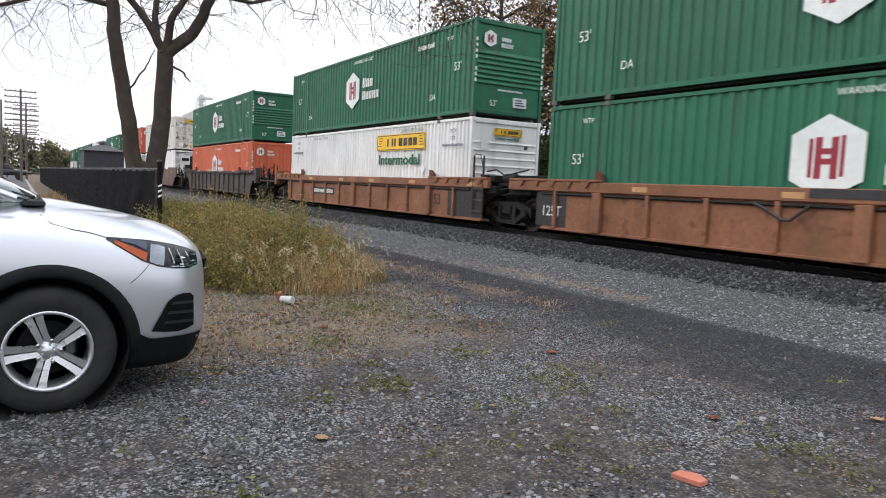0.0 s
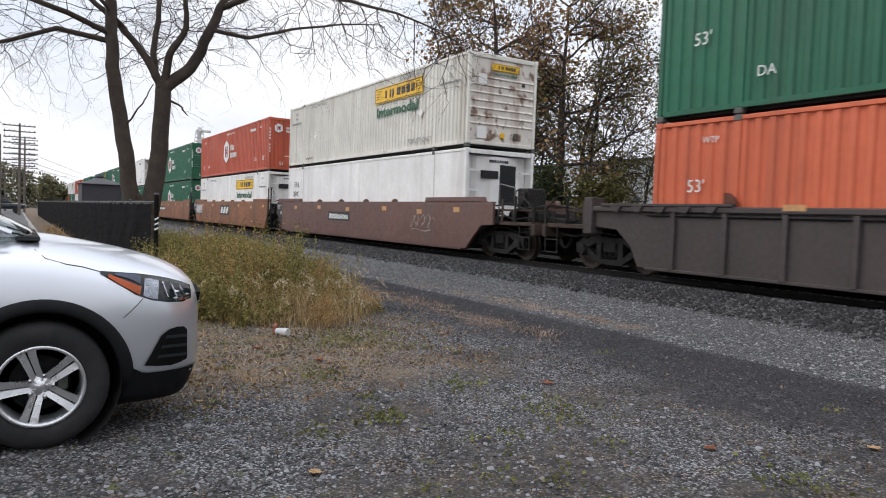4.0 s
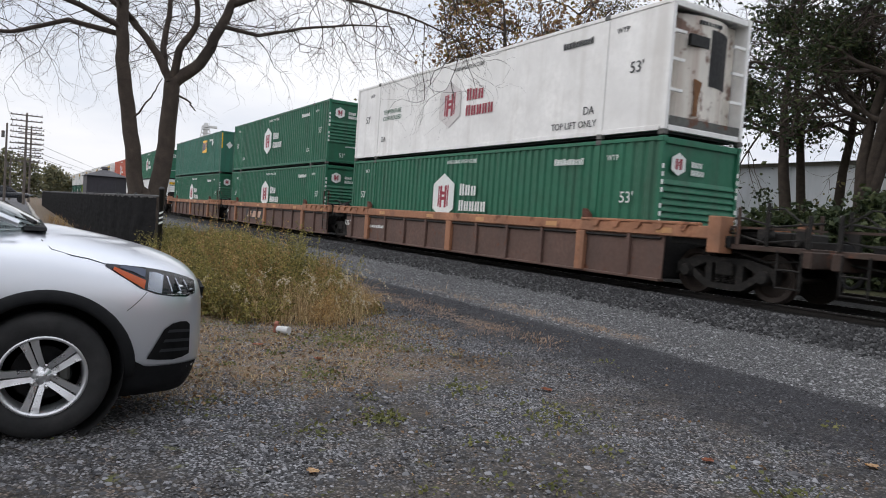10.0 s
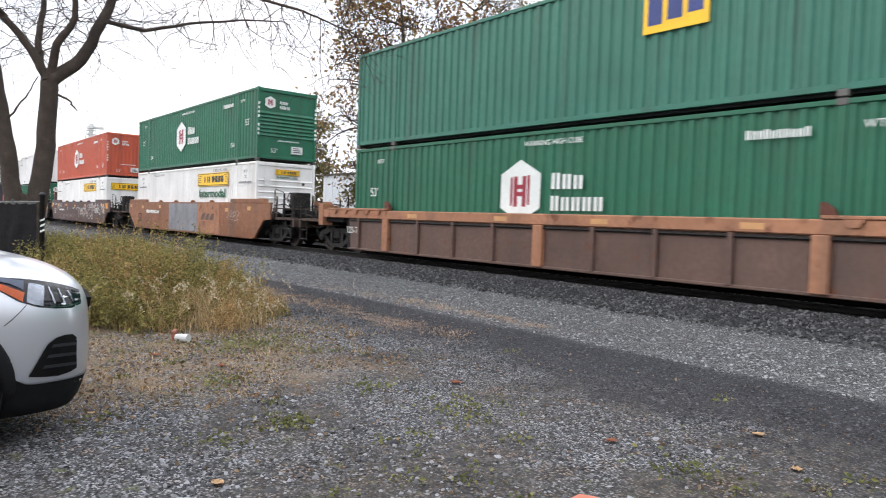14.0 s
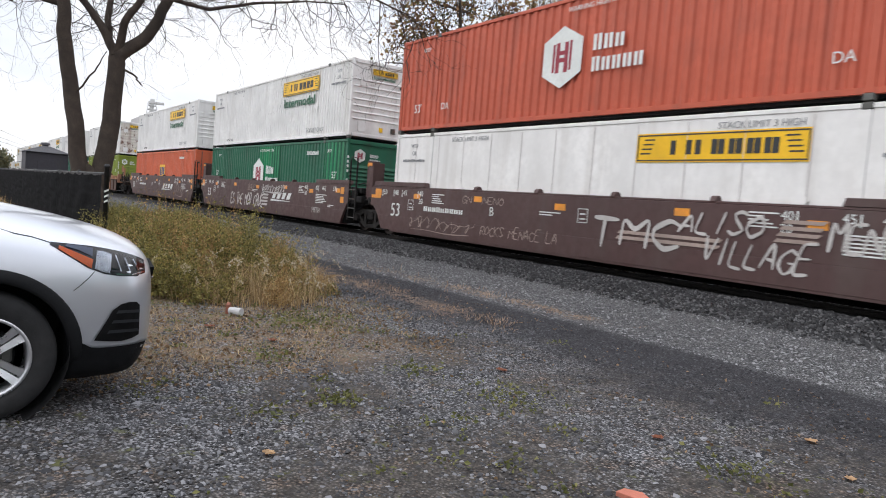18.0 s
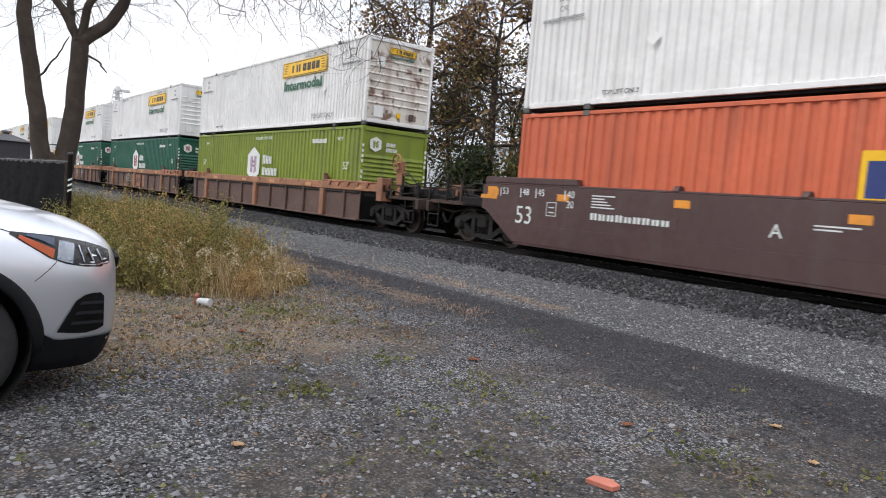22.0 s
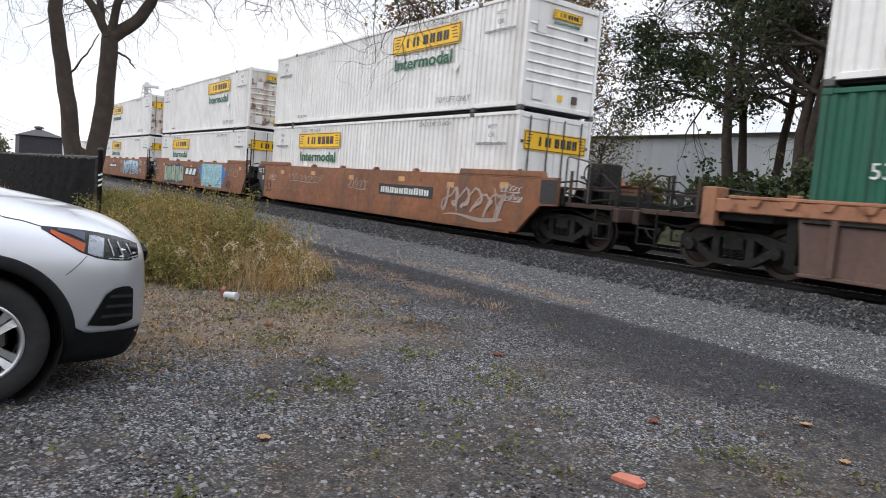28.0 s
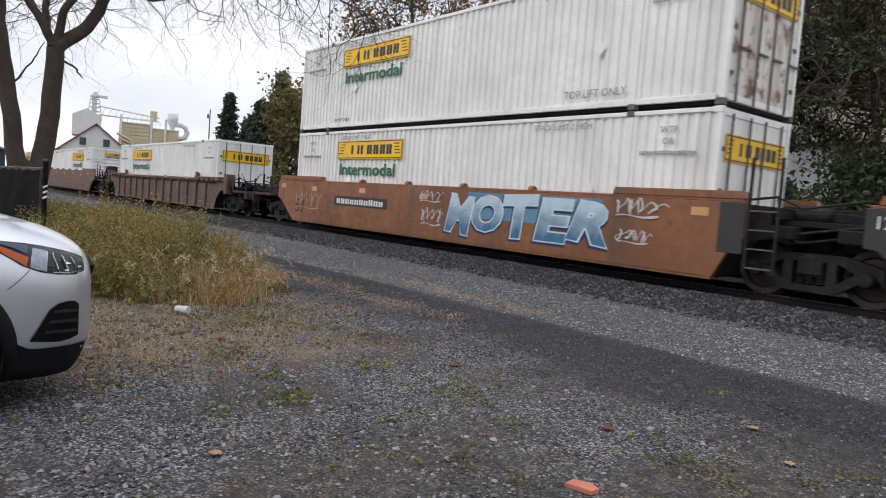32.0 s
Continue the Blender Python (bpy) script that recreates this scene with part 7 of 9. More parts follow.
utility_pole(-80, 0.3, 8.9, 9, "tall wooden telegraph pole with many crossarms")
utility_pole(-98, 0.9, 8.9, 9, "farther wooden telegraph pole with many crossarms")
utility_pole(-86, -1.4, 8.2, 0, "plain wooden pole with a small transformer")
utility_pole(-110, -1.2, 5.8, 0, "short grey wooden pole by the road")
utility_pole(-118, 43, 14.2, 0, "tall wooden pole beyond the tracks")
utility_pole(-124, 49, 9.5, 0, "shorter wooden pole beyond the tracks")
for k, (za, zb) in enumerate(((5.4, 6.2), (4.9, 5.6), (6.3, 7.0))):
    pts = [(-80 - 250 * u, 0.6 + 42 * u, za + (zb + 2.0 - za) * u - 3.2 * u * (1 - u)) for u in [i / 14 for i in range(15)]]
    tagged(link_mesh("overhead_wire", tube(pts, 0.022, 4), M_POST), "thin black overhead wire slung between poles", "wire", "overhead wires")

M_SHED = surface("dark grey shed sheet", srgb(54, 52, 58), rough=0.6, var=0.15, streak=0.3)


def build_shed():
    s = thing("equipment_shed", "small dark grey trackside equipment shed with low hipped roof", "shed", at=pose(-44.5, 4.1, 0))
    part("wall", boxes((-1.3, 1.3, -1.0, 1.0, 0, 2.45), bevel=0.02), M_SHED, s)
    bm = bmesh.new()
    base = [bm.verts.new(p) for p in ((-1.45, -1.12, 2.45), (1.45, -1.12, 2.45), (1.45, 1.12, 2.45), (-1.45, 1.12, 2.45))]
    top = [bm.verts.new(p) for p in ((-0.3, -0.2, 2.82), (0.3, -0.2, 2.82), (0.3, 0.2, 2.82), (-0.3, 0.2, 2.82))]
    for i in range(4):
        bm.faces.new((base[i], base[(i + 1) % 4], top[(i + 1) % 4], top[i]))
    bm.faces.new(top)
    bm.faces.new(base[::-1])
    part("roof", bm, M_SHED, s)
    part("roof_vent", lathe([(0.0, 3.02), (0.2, 3.0), (0.26, 2.9), (0.16, 2.88), (0.16, 2.8)], "z", 14), M_SHED, s)
    part("door", boxes((1.3, 1.33, -0.45, 0.45, 0.1, 2.1), bevel=0.01), M_SHED, s)


build_shed()


def build_suv():
    t = thing("suv", "dark blue SUV parked beside the far road", "car", at=pose(-90, -1.65, 0))
    m = surface("dark blue-black truck paint", srgb(26, 30, 38), rough=0.3, var=0.05, coat=0.6, bump=0)
    st = [(2.75, [(0, 0.5), (0.8, 0.5), (0.9, 0.6), (0.92, 0.8), (0.9, 0.98), (0.8, 1.05), (0, 1.08)]),
          (1.5, [(0, 0.45), (0.85, 0.45), (0.95, 0.55), (0.97, 0.85), (0.95, 1.08), (0.85, 1.16), (0, 1.2)]),
          (-2.9, [(0, 0.45), (0.85, 0.45), (0.95, 0.55), (0.97, 0.85), (0.95, 1.1), (0.9, 1.16), (0, 1.16)])]
    me = baked(loft(st), 1)
    smooth_by_angle(me)
    me.materials.clear()
    part("body", me, m, t)
    part("cab", prism([(1.4, 1.12), (0.75, 1.68), (-2.2, 1.72), (-2.75, 1.14)], "x", -0.82, 0.82, 0.06), C_LAMPDARK, t, "tinted cabin windows")
    for v in (-0.2, -1.4):
        part("pillar", boxes((0.81, 0.84, v - 0.05, v + 0.05, 1.14, 1.7), (-0.84, -0.81, v - 0.05, v + 0.05, 1.14, 1.7)), m, t)
    part("roof", prism([(0.8, 1.68), (0.6, 1.75), (-2.1, 1.78), (-2.3, 1.7)], "x", -0.8, 0.8, 0.03), m, t)
    for v in (1.75, -1.75):
        for s in (-1, 1):
            wh = part("wheel", lathe([(0.2, s * 0.99), (0.36, s * 0.99), (0.38, s * 0.9), (0.38, s * 0.75), (0.2, s * 0.74)], "x", 20, (0, v, 0.38)), C_TYRE, t)
            part("rim", lathe([(0.0, s * 0.97), (0.2, s * 0.985), (0.2, s * 0.8)], "x", 16, (0, v, 0.38)), C_RIM, wh)
    part("headlamp", boxes((-0.9, -0.6, 2.6, 2.76, 0.82, 0.98), (0.6, 0.9, 2.6, 2.76, 0.82, 0.98)), C_LENS, t)


build_suv()

# kerb along the road before the fence
M_KERB = surface("pale concrete kerb", srgb(150, 148, 142), rough=0.9, var=0.25, scale=3, dirt_amount=0.3, piece=0.2)
kerb = thing("kerb", "pale worn concrete kerb along the road", "kerb", kind="structure")
kme = None
for i in range(30):
    if kme is None:
        ob = part("kerb_stone", boxes((-1.19, 1.19, -0.075, 0.075, -0.1, 0.13), bevel=0.015), M_KERB, kerb)
        kme = ob.data
    else:
        ob = new("kerb_stone", kme)
        ob.parent = kerb
    ob.matrix_basis = pose(-18.5 - i * 2.4, 0.72 + 0.02 * math.sin(i), 0)

M_TAN = surface("tan silo sheet", srgb(206, 192, 160), rough=0.6, var=0.12, scale=0.2, streak=0.25, dirt=(0.3, 0.26, 0.2))
M_MILLWHITE = surface("white mill siding", srgb(214, 214, 212), rough=0.7, var=0.08, scale=0.2, streak=0.2, dirt=(0.4, 0.38, 0.36))
M_MILLROOF = surface("red-brown mill roof", srgb(134, 84, 72), rough=0.8, var=0.2, scale=0.3)
M_DARKGLASS = surface("dark window glass", srgb(52, 56, 62), rough=0.15, var=0.2, bump=0)


def polar(az, d, z=0.0):
    return (d * math.cos(radians(az)), d * math.sin(radians(az)), z)


def build_mill():
    ox, oy, _ = polar(167.5, 160)
    m = thing("feed_mill", "white gabled feed mill with tan silos and conveyor tower", "mill", at=pose(ox, oy, 0, 0, 0, 77.5))
    # local x runs to the viewer's right, local y away
    part("brick_base", boxes((-9, 6.2, 0, 14, 0, 6.6)), M_MILLROOF, m, "red-brown lower storey")
    part("gable_wall", prism([(-7.2, 6.6), (5.9, 6.6), (-0.4, 11.8), (-0.9, 11.8)], "y", 0.1, 13.9), M_MILLWHITE, m)
    for a, b in (((-7.6, 6.3), (-0.65, 12.05)), ((-0.65, 12.05), (6.3, 6.3))):
        part("roof", prism([a, b, (b[0], b[1] + 0.3), (a[0], a[1] + 0.3)], "y", -0.4, 14.2), M_MILLROOF, m)
    for x in (-3.0, 1.3):
        w = part("window", boxes((x - 0.75, x + 0.75, -0.08, 0.1, 7.6, 9.4)), M_MILLWHITE, m)
        part("pane", boxes((x - 0.6, x + 0.6, -0.12, -0.08, 7.75, 9.25)), M_DARKGLASS, w)
    part("headhouse", prism([(-5.2, 10.0), (0.2, 10.0), (0.2, 14.2), (-2.5, 15.6), (-5.2, 14.2)], "y", 5, 12), M_MILLWHITE, m, "white headhouse")
    for i in range(6):
        z = 13.6 + i * 0.85
        w = 1.5 - 0.12 * i
        part("tower_stage", boxes((-1.2 - w, -1.2 + w, 7, 9, z, z + 0.12)), M_MILLWHITE, m)
        for sx in (-1, 1):
            part("tower_leg", tube([(-1.2 + sx * (w - 0.1), 7.1, z), (-1.2 + sx * (w - 0.2), 7.1, z + 0.85)], 0.09, 4), M_MILLWHITE, m)
            part("tower_rail", boxes((-1.2 + sx * w - 0.04, -1.2 + sx * w + 0.04, 7, 9, z + 0.45, z + 0.5)), M_MILLWHITE, m)
        part("tower_brace", tube([(-1.2 - w + 0.1, 7.1, z), (-1.2 + w - 0.2, 7.1, z + 0.85)], 0.06, 4), M_MILLWHITE, m)
    part("tower_core", boxes((-1.7, -0.8, 7.4, 8.4, 13.0, 18.2)), M_MILLWHITE, m)
    part("tower_top", boxes((-1.9, 1.2, 7.2, 8.6, 18.3, 18.75), (-1.6, -0.7, 7.4, 8.4, 18.75, 19.3)), M_MILLWHITE, m)
    # the tan bins: banded sheet walls with stiffeners, a lower lean-to bin before them
    for x0, x1, z1 in ((4.2, 9.6, 13.4), (9.6, 15.4, 12.7)):
        bin_ = part("bin_block", boxes((x0, x1 - 0.05, 4, 10, 1.5, z1)), M_TAN, m, "tan banded storage bin")
        for k in range(int((z1 - 2) / 0.75)):
            part("bin_band", boxes((x0 - 0.06, x1 + 0.01, 3.88, 4.0, 2 + 0.75 * k, 2.16 + 0.75 * k)), M_TAN, bin_)
        for k in range(4):
            part("bin_rib", boxes((x0 + 0.1 + k * (x1 - x0 - 0.4) / 3, x0 + 0.28 + k * (x1 - x0 - 0.4) / 3, 3.8, 3.88, 1.5, z1)), M_TAN, bin_)
        part("bin_cap", boxes((x0 - 0.15, x1 + 0.1, 3.75, 10.2, z1, z1 + 0.18)), M_MILLWHITE, bin_)
        for k in range(7):
            part("cap_post", boxes((x0 + k * (x1 - x0) / 6 - 0.04, x0 + k * (x1 - x0) / 6 + 0.04, 3.8, 3.88, z1 + 0.18, z1 + 1.1)), M_MILLWHITE, bin_)
        part("cap_rail", boxes((x0, x1, 3.8, 3.86, z1 + 1.05, z1 + 1.12)), M_MILLWHITE, bin_)
    for za, zb in ((16.4, 15.2), (14.6, 14.4)):
        part("conveyor", tube([(-0.5, 6, za), (11.5, 5.5, zb)], 0.16, 5), M_MILLWHITE, m)
    for k in range(9):
        part("conveyor_strut", tube([(0.2 + 1.25 * k, 5.8, 14.6), (0.85 + 1.25 * k, 5.8, 16.2 - 0.09 * k)], 0.07, 4), M_MILLWHITE, m)
    for x in (3.6, 9.6, 12.4):
        part("leg_pipe", tube([(x, 3.6, 3), (x + 0.3, 3.6, 15.0)], 0.24, 6), M_MILLWHITE, m)
    for k in range(4):
        part("spout", tube([(3.2 + 0.5 * k, 3.4, 11.0 - k), (5.8 + 0.8 * k, 3.3, 9.8 - k), (8.4, 3.3, 6.0 - k)], 0.26, 6), M_TAN, m)
    part("cyclone", lathe([(0.0, 16.6), (1.15, 16.5), (1.15, 14.7), (0.5, 13.8), (0.4, 12.6)], "z", 16, (14.2, 6, 0)), M_MILLWHITE, m, "white dust cyclone", True)
    part("elbow_duct", tube([(14.6, 6, 14.2), (15.9, 6, 14.3), (16.9, 6, 13.8), (17.3, 6, 12.8), (16.9, 6, 11.7), (15.9, 6, 11.3), (15.2, 6, 11.3)], 0.55, 10), M_MILLWHITE, m)
    part("lift_head", boxes((9.6, 11.0, 5.2, 6.6, 14.6, 16.6), bevel=0.1), M_TAN, m)


build_mill()

M_WAREHOUSE = surface("pale grey-blue warehouse sheet", srgb(204, 209, 214), rough=0.6, var=0.06, scale=0.3, streak=0.25, dirt=(0.3, 0.3, 0.3))
M_CONCRETE = surface("grey silo concrete", srgb(150, 146, 138), rough=0.9, var=0.15, scale=0.4, streak=0.3)


def build_warehouse():
    w = thing("warehouse", "long pale grey sheet-metal warehouse behind trees", "building")
    part("wall", boxes((-72, -8, 40, 60, 0, 6.2)), M_WAREHOUSE, w)
    part("roof", prism([(39.6, 6.2), (60.4, 6.2), (50, 7.4)], "x", -72.4, -7.6), M_CONCRETE, w)
    part("eave_trim", boxes((-72.2, -7.8, 39.86, 39.98, 6.0, 6.2)), M_CONCRETE, w)
    for i in range(16):
        x = -70 + i * 4
        part("wall_seam", boxes((x, x + 0.12, 39.95, 40.0, 0, 6.0)), M_WAREHOUSE, w)
    s = thing("concrete_silo", "tall square grey concrete silo behind trees", "silo")
    part("shaft", boxes((-23.5, -18.0, 46.0, 51.0, 0, 15.2), bevel=0.05), M_CONCRETE, s)
    part("cap", boxes((-23.7, -17.8, 45.8, 51.2, 15.2, 15.5)), M_CONCRETE, s)


build_warehouse()

# ---- trees, weeds, stones ----
M_BARK = surface("dark furrowed bark", srgb(74, 64, 56), rough=0.95, var=0.4, scale=5, streak=0.4, dirt=(0.03, 0.026, 0.022), bump=0.8, bump_scale=28)
M_TWIG = surface("dark bare twig", srgb(66, 56, 50), rough=0.9, var=0.3, scale=6)


def leaf_material(name, a, b, c):
    """Leaves: each its own shade between three colours, a little light passing through."""
    m = bpy.data.materials.new(name)
    m.use_nodes = True
    n, l = m.node_tree.nodes, m.node_tree.links
    p = n["Principled BSDF"]
    g = n.new("ShaderNodeNewGeometry")
    r = n.new("ShaderNodeValToRGB")
    e = r.color_ramp.elements
    e[0].position, e[0].color = 0.0, (*a, 1)
    e[1].position, e[1].color = 1.0, (*c, 1)
    k = e.new(0.55)
    k.color = (*b, 1)
    l.new(g.outputs["Random Per Island"], r.inputs["Fac"])
    l.new(r.outputs["Color"], p.inputs["Base Color"])
    p.inputs["Roughness"].default_value = 0.6
    p.inputs["Specular IOR Level"].default_value = 0.3
    t = n.new("ShaderNodeBsdfTranslucent")
    l.new(r.outputs["Color"], t.inputs["Color"])
    mx = n.new("ShaderNodeMixShader")
    mx.inputs[0].default_value = 0.3
    l.new(p.outputs[0], mx.inputs[1])
    l.new(t.outputs[0], mx.inputs[2])
    l.new(mx.outputs[0], n["Material Output"].inputs["Surface"])
    return m


L_DARK = leaf_material("dark green leaves", (0.022, 0.034, 0.016), (0.045, 0.064, 0.026), (0.09, 0.105, 0.042))
L_AUTUMN = leaf_material("brown-red autumn leaves", (0.14, 0.075, 0.04), (0.25, 0.14, 0.07), (0.33, 0.23, 0.085))
L_OLIVE = leaf_material("yellowing olive leaves", (0.065, 0.066, 0.022), (0.12, 0.11, 0.035), (0.2, 0.16, 0.05))
L_HAZE = leaf_material("pale yellow-olive leaves", (0.1, 0.09, 0.04), (0.17, 0.145, 0.06), (0.26, 0.21, 0.08))
L_PINE = leaf_material("dark conifer needles", (0.034, 0.046, 0.036), (0.055, 0.07, 0.052), (0.085, 0.1, 0.066))
L_FAR = leaf_material("hazy far foliage", (0.09, 0.1, 0.06), (0.14, 0.14, 0.075), (0.2, 0.17, 0.08))


class Shape:
    """Vertices and faces gathered quickly for one mesh."""

    def __init__(self):
        self.v, self.f = [], []

    def tube(self, pts, r0, r1, segs=5):
        base = len(self.v)
        n = len(pts)
        u = None
        for i, p in enumerate(pts):
            d = (pts[min(i + 1, n - 1)] - pts[max(i - 1, 0)]).normalized()
            u = d.orthogonal().normalized() if u is None else (u - d * u.dot(d)).normalized()
            w = d.cross(u)
            r = r0 + (r1 - r0) * i / max(1, n - 1)
            for k in range(segs):
                a = 2 * math.pi * k / segs
                self.v.append(p + (u * math.cos(a) + w * math.sin(a)) * r)
        for i in range(n - 1):
            for k in range(segs):
                a, b = base + i * segs + k, base + i * segs + (k + 1) % segs
                self.f.append((a, b, b + segs, a + segs))

    def leaf(self, p, size, rnd):
        """A pointed leaf folded along its midrib."""
        d = Vector((rnd.gauss(0, 1), rnd.gauss(0, 1), rnd.gauss(-0.2, 0.7))).normalized()
        s = d.orthogonal().normalized()
        s.rotate(Matrix.Rotation(rnd.uniform(0, 6.28), 3, d))
        up = d.cross(s) * size * 0.12
        b = len(self.v)
        self.v += [p, p + d * size * 0.5 + s * size * 0.32 + up, p + d * size, p + d * size * 0.5 - s * size * 0.32 + up]
        self.f += [(b, b + 1, b + 2), (b, b + 2, b + 3)]

    def link(self, name, material, parent=None, label="", smooth=False):
        me = bpy.data.meshes.new(name)
        me.from_pydata([tuple(q) for q in self.v], [], self.f)
        return link_mesh(name, me, material, parent, label, smooth)


def grow(start, way, length, r, level, rnd, wood, tips, droop=0.0, split=3, shrink=0.68, spread=0.75, segs=6, wander=0.16):
    """A wandering limb with smaller limbs along it; tips gather where leaves sit."""
    pts, d, p = [start.copy()], way.normalized(), start.copy()
    n = 6
    for i in range(n):
        d = (d + Vector((rnd.gauss(0, wander), rnd.gauss(0, wander), rnd.gauss(0, wander) - droop))).normalized()
        p = p + d * (length / n)
        pts.append(p.copy())
    r1 = r * 0.5 if level else r * 0.25
    wood.tube(pts, r, r1, segs if level > 1 else max(3, segs - 2))
    if level <= 1:
        tips += pts[2:]
    if level == 0:
        return
    for k in range(split + (1 if level > 2 else 0)):
        i = rnd.randint(2, n)
        q = (pts[i] - pts[i - 1]).normalized()
        side = q.orthogonal().normalized()
        side.rotate(Matrix.Rotation(rnd.uniform(0, 6.28), 3, q))
        w = (q + side * rnd.uniform(0.5, 1.0) * spread * 1.5)
        grow(pts[i], w, length * shrink * rnd.uniform(0.75, 1.15), r * 0.5 * rnd.uniform(0.8, 1.1), level - 1, rnd, wood, tips, droop, split, shrink, spread, segs, wander)


def leafy_tree(name, label, category, x, y, height, r, leaves, seed, count, size, levels=4, stems=1, group="", spread=0.75, crown_low=0.35, puff=0.5, leaf2=None):
    rnd = random.Random(seed)
    th = thing(name, label, category, group, at=pose(x, y, ground_height(x, y) - 0.05))
    wood, tips = Shape(), []
    for s in range(stems):
        a = rnd.uniform(0, 6.28)
        lean = Vector((math.cos(a) * 0.16, math.sin(a) * 0.16, 1)) if stems > 1 else Vector((rnd.gauss(0, 0.05), rnd.gauss(0, 0.05), 1))
        pts, p = [], Vector((math.cos(a) * 0.25 * (stems > 1), math.sin(a) * 0.25 * (stems > 1), 0))
        for i in range(10):
            pts.append(p.copy())
            p = p + (lean + Vector((rnd.gauss(0, 0.07), rnd.gauss(0, 0.07), 0))) * (height * 0.85 / 9)
        wood.tube(pts, r * (1.15 if stems == 1 else 0.8), r * 0.12, 8)
        for i in range(2, 10):
            if i / 9 < crown_low:
                continue
            for _ in range(3 if stems == 1 else 2):
                a2 = rnd.uniform(0, 6.28)
                up = rnd.uniform(0.1, 0.8)
                grow(pts[i], Vector((math.cos(a2), math.sin(a2), up)), height * rnd.uniform(0.16, 0.27) * (1.15 - 0.5 * i / 9), r * (0.42 - 0.026 * i), levels - 2, rnd, wood, tips, 0.01, 4, 0.7, spread, 5)
    wood.link("trunk", M_BARK, th, "", True)
    for k, mat in enumerate([leaves] + ([leaf2] if leaf2 else [])):
        lf = Shape()
        # leaves hang in clumps about the limb ends, with bare gaps between
        keep = [t for t in tips if noise.noise((t.x * 0.42 + seed, t.y * 0.42, t.z * 0.42)) > (0.17 if count > 11000 else 0.03)]
        for _ in range(count if k == 0 else count // 3):
            t = rnd.choice(keep)
            q = t + Vector((rnd.gauss(0, puff), rnd.gauss(0, puff), rnd.gauss(-0.05, puff * 0.7)))
            lf.leaf(q, size * rnd.uniform(0.6, 1.3), rnd)
        lf.link("crown", mat, th, "ragged leafy crown")
    return th


def conifer(x, y, h, w, seed, label):
    rnd = random.Random(seed)
    th = thing("conifer", label, "conifer tree", "conifers beyond the tracks", at=pose(x, y, 0))
    wood, lf = Shape(), Shape()
    wood.tube([Vector((0, 0, 0)), Vector((0, 0, h * 0.5)), Vector((0, 0, h))], 0.35, 0.03, 7)
    z = h * 0.08
    while z < h * 0.985:
        reach = w * 1.35 * (1 - z / h) ** 0.95 * rnd.uniform(0.6, 1.15) + 0.15
        for _ in range(9):
            a = rnd.uniform(0, 6.28)
            rr = reach * rnd.uniform(0.6, 1.1)
            tip = Vector((math.cos(a) * rr, math.sin(a) * rr, z - 0.18 * rr + 0.3))
            wood.tube([Vector((0, 0, z)), tip], 0.05, 0.01, 3)
            for k in range(22):
                u = rnd.uniform(0.15, 1.05)
                lf.leaf(Vector((0, 0, z)).lerp(tip, u) + Vector((rnd.gauss(0, 0.2), rnd.gauss(0, 0.2), rnd.gauss(-0.1, 0.18))), rnd.uniform(0.35, 0.7), rnd)
        z += h * 0.026
    wood.link("trunk", M_BARK, th)
    lf.link("crown", L_PINE, th, "dark layered needles")


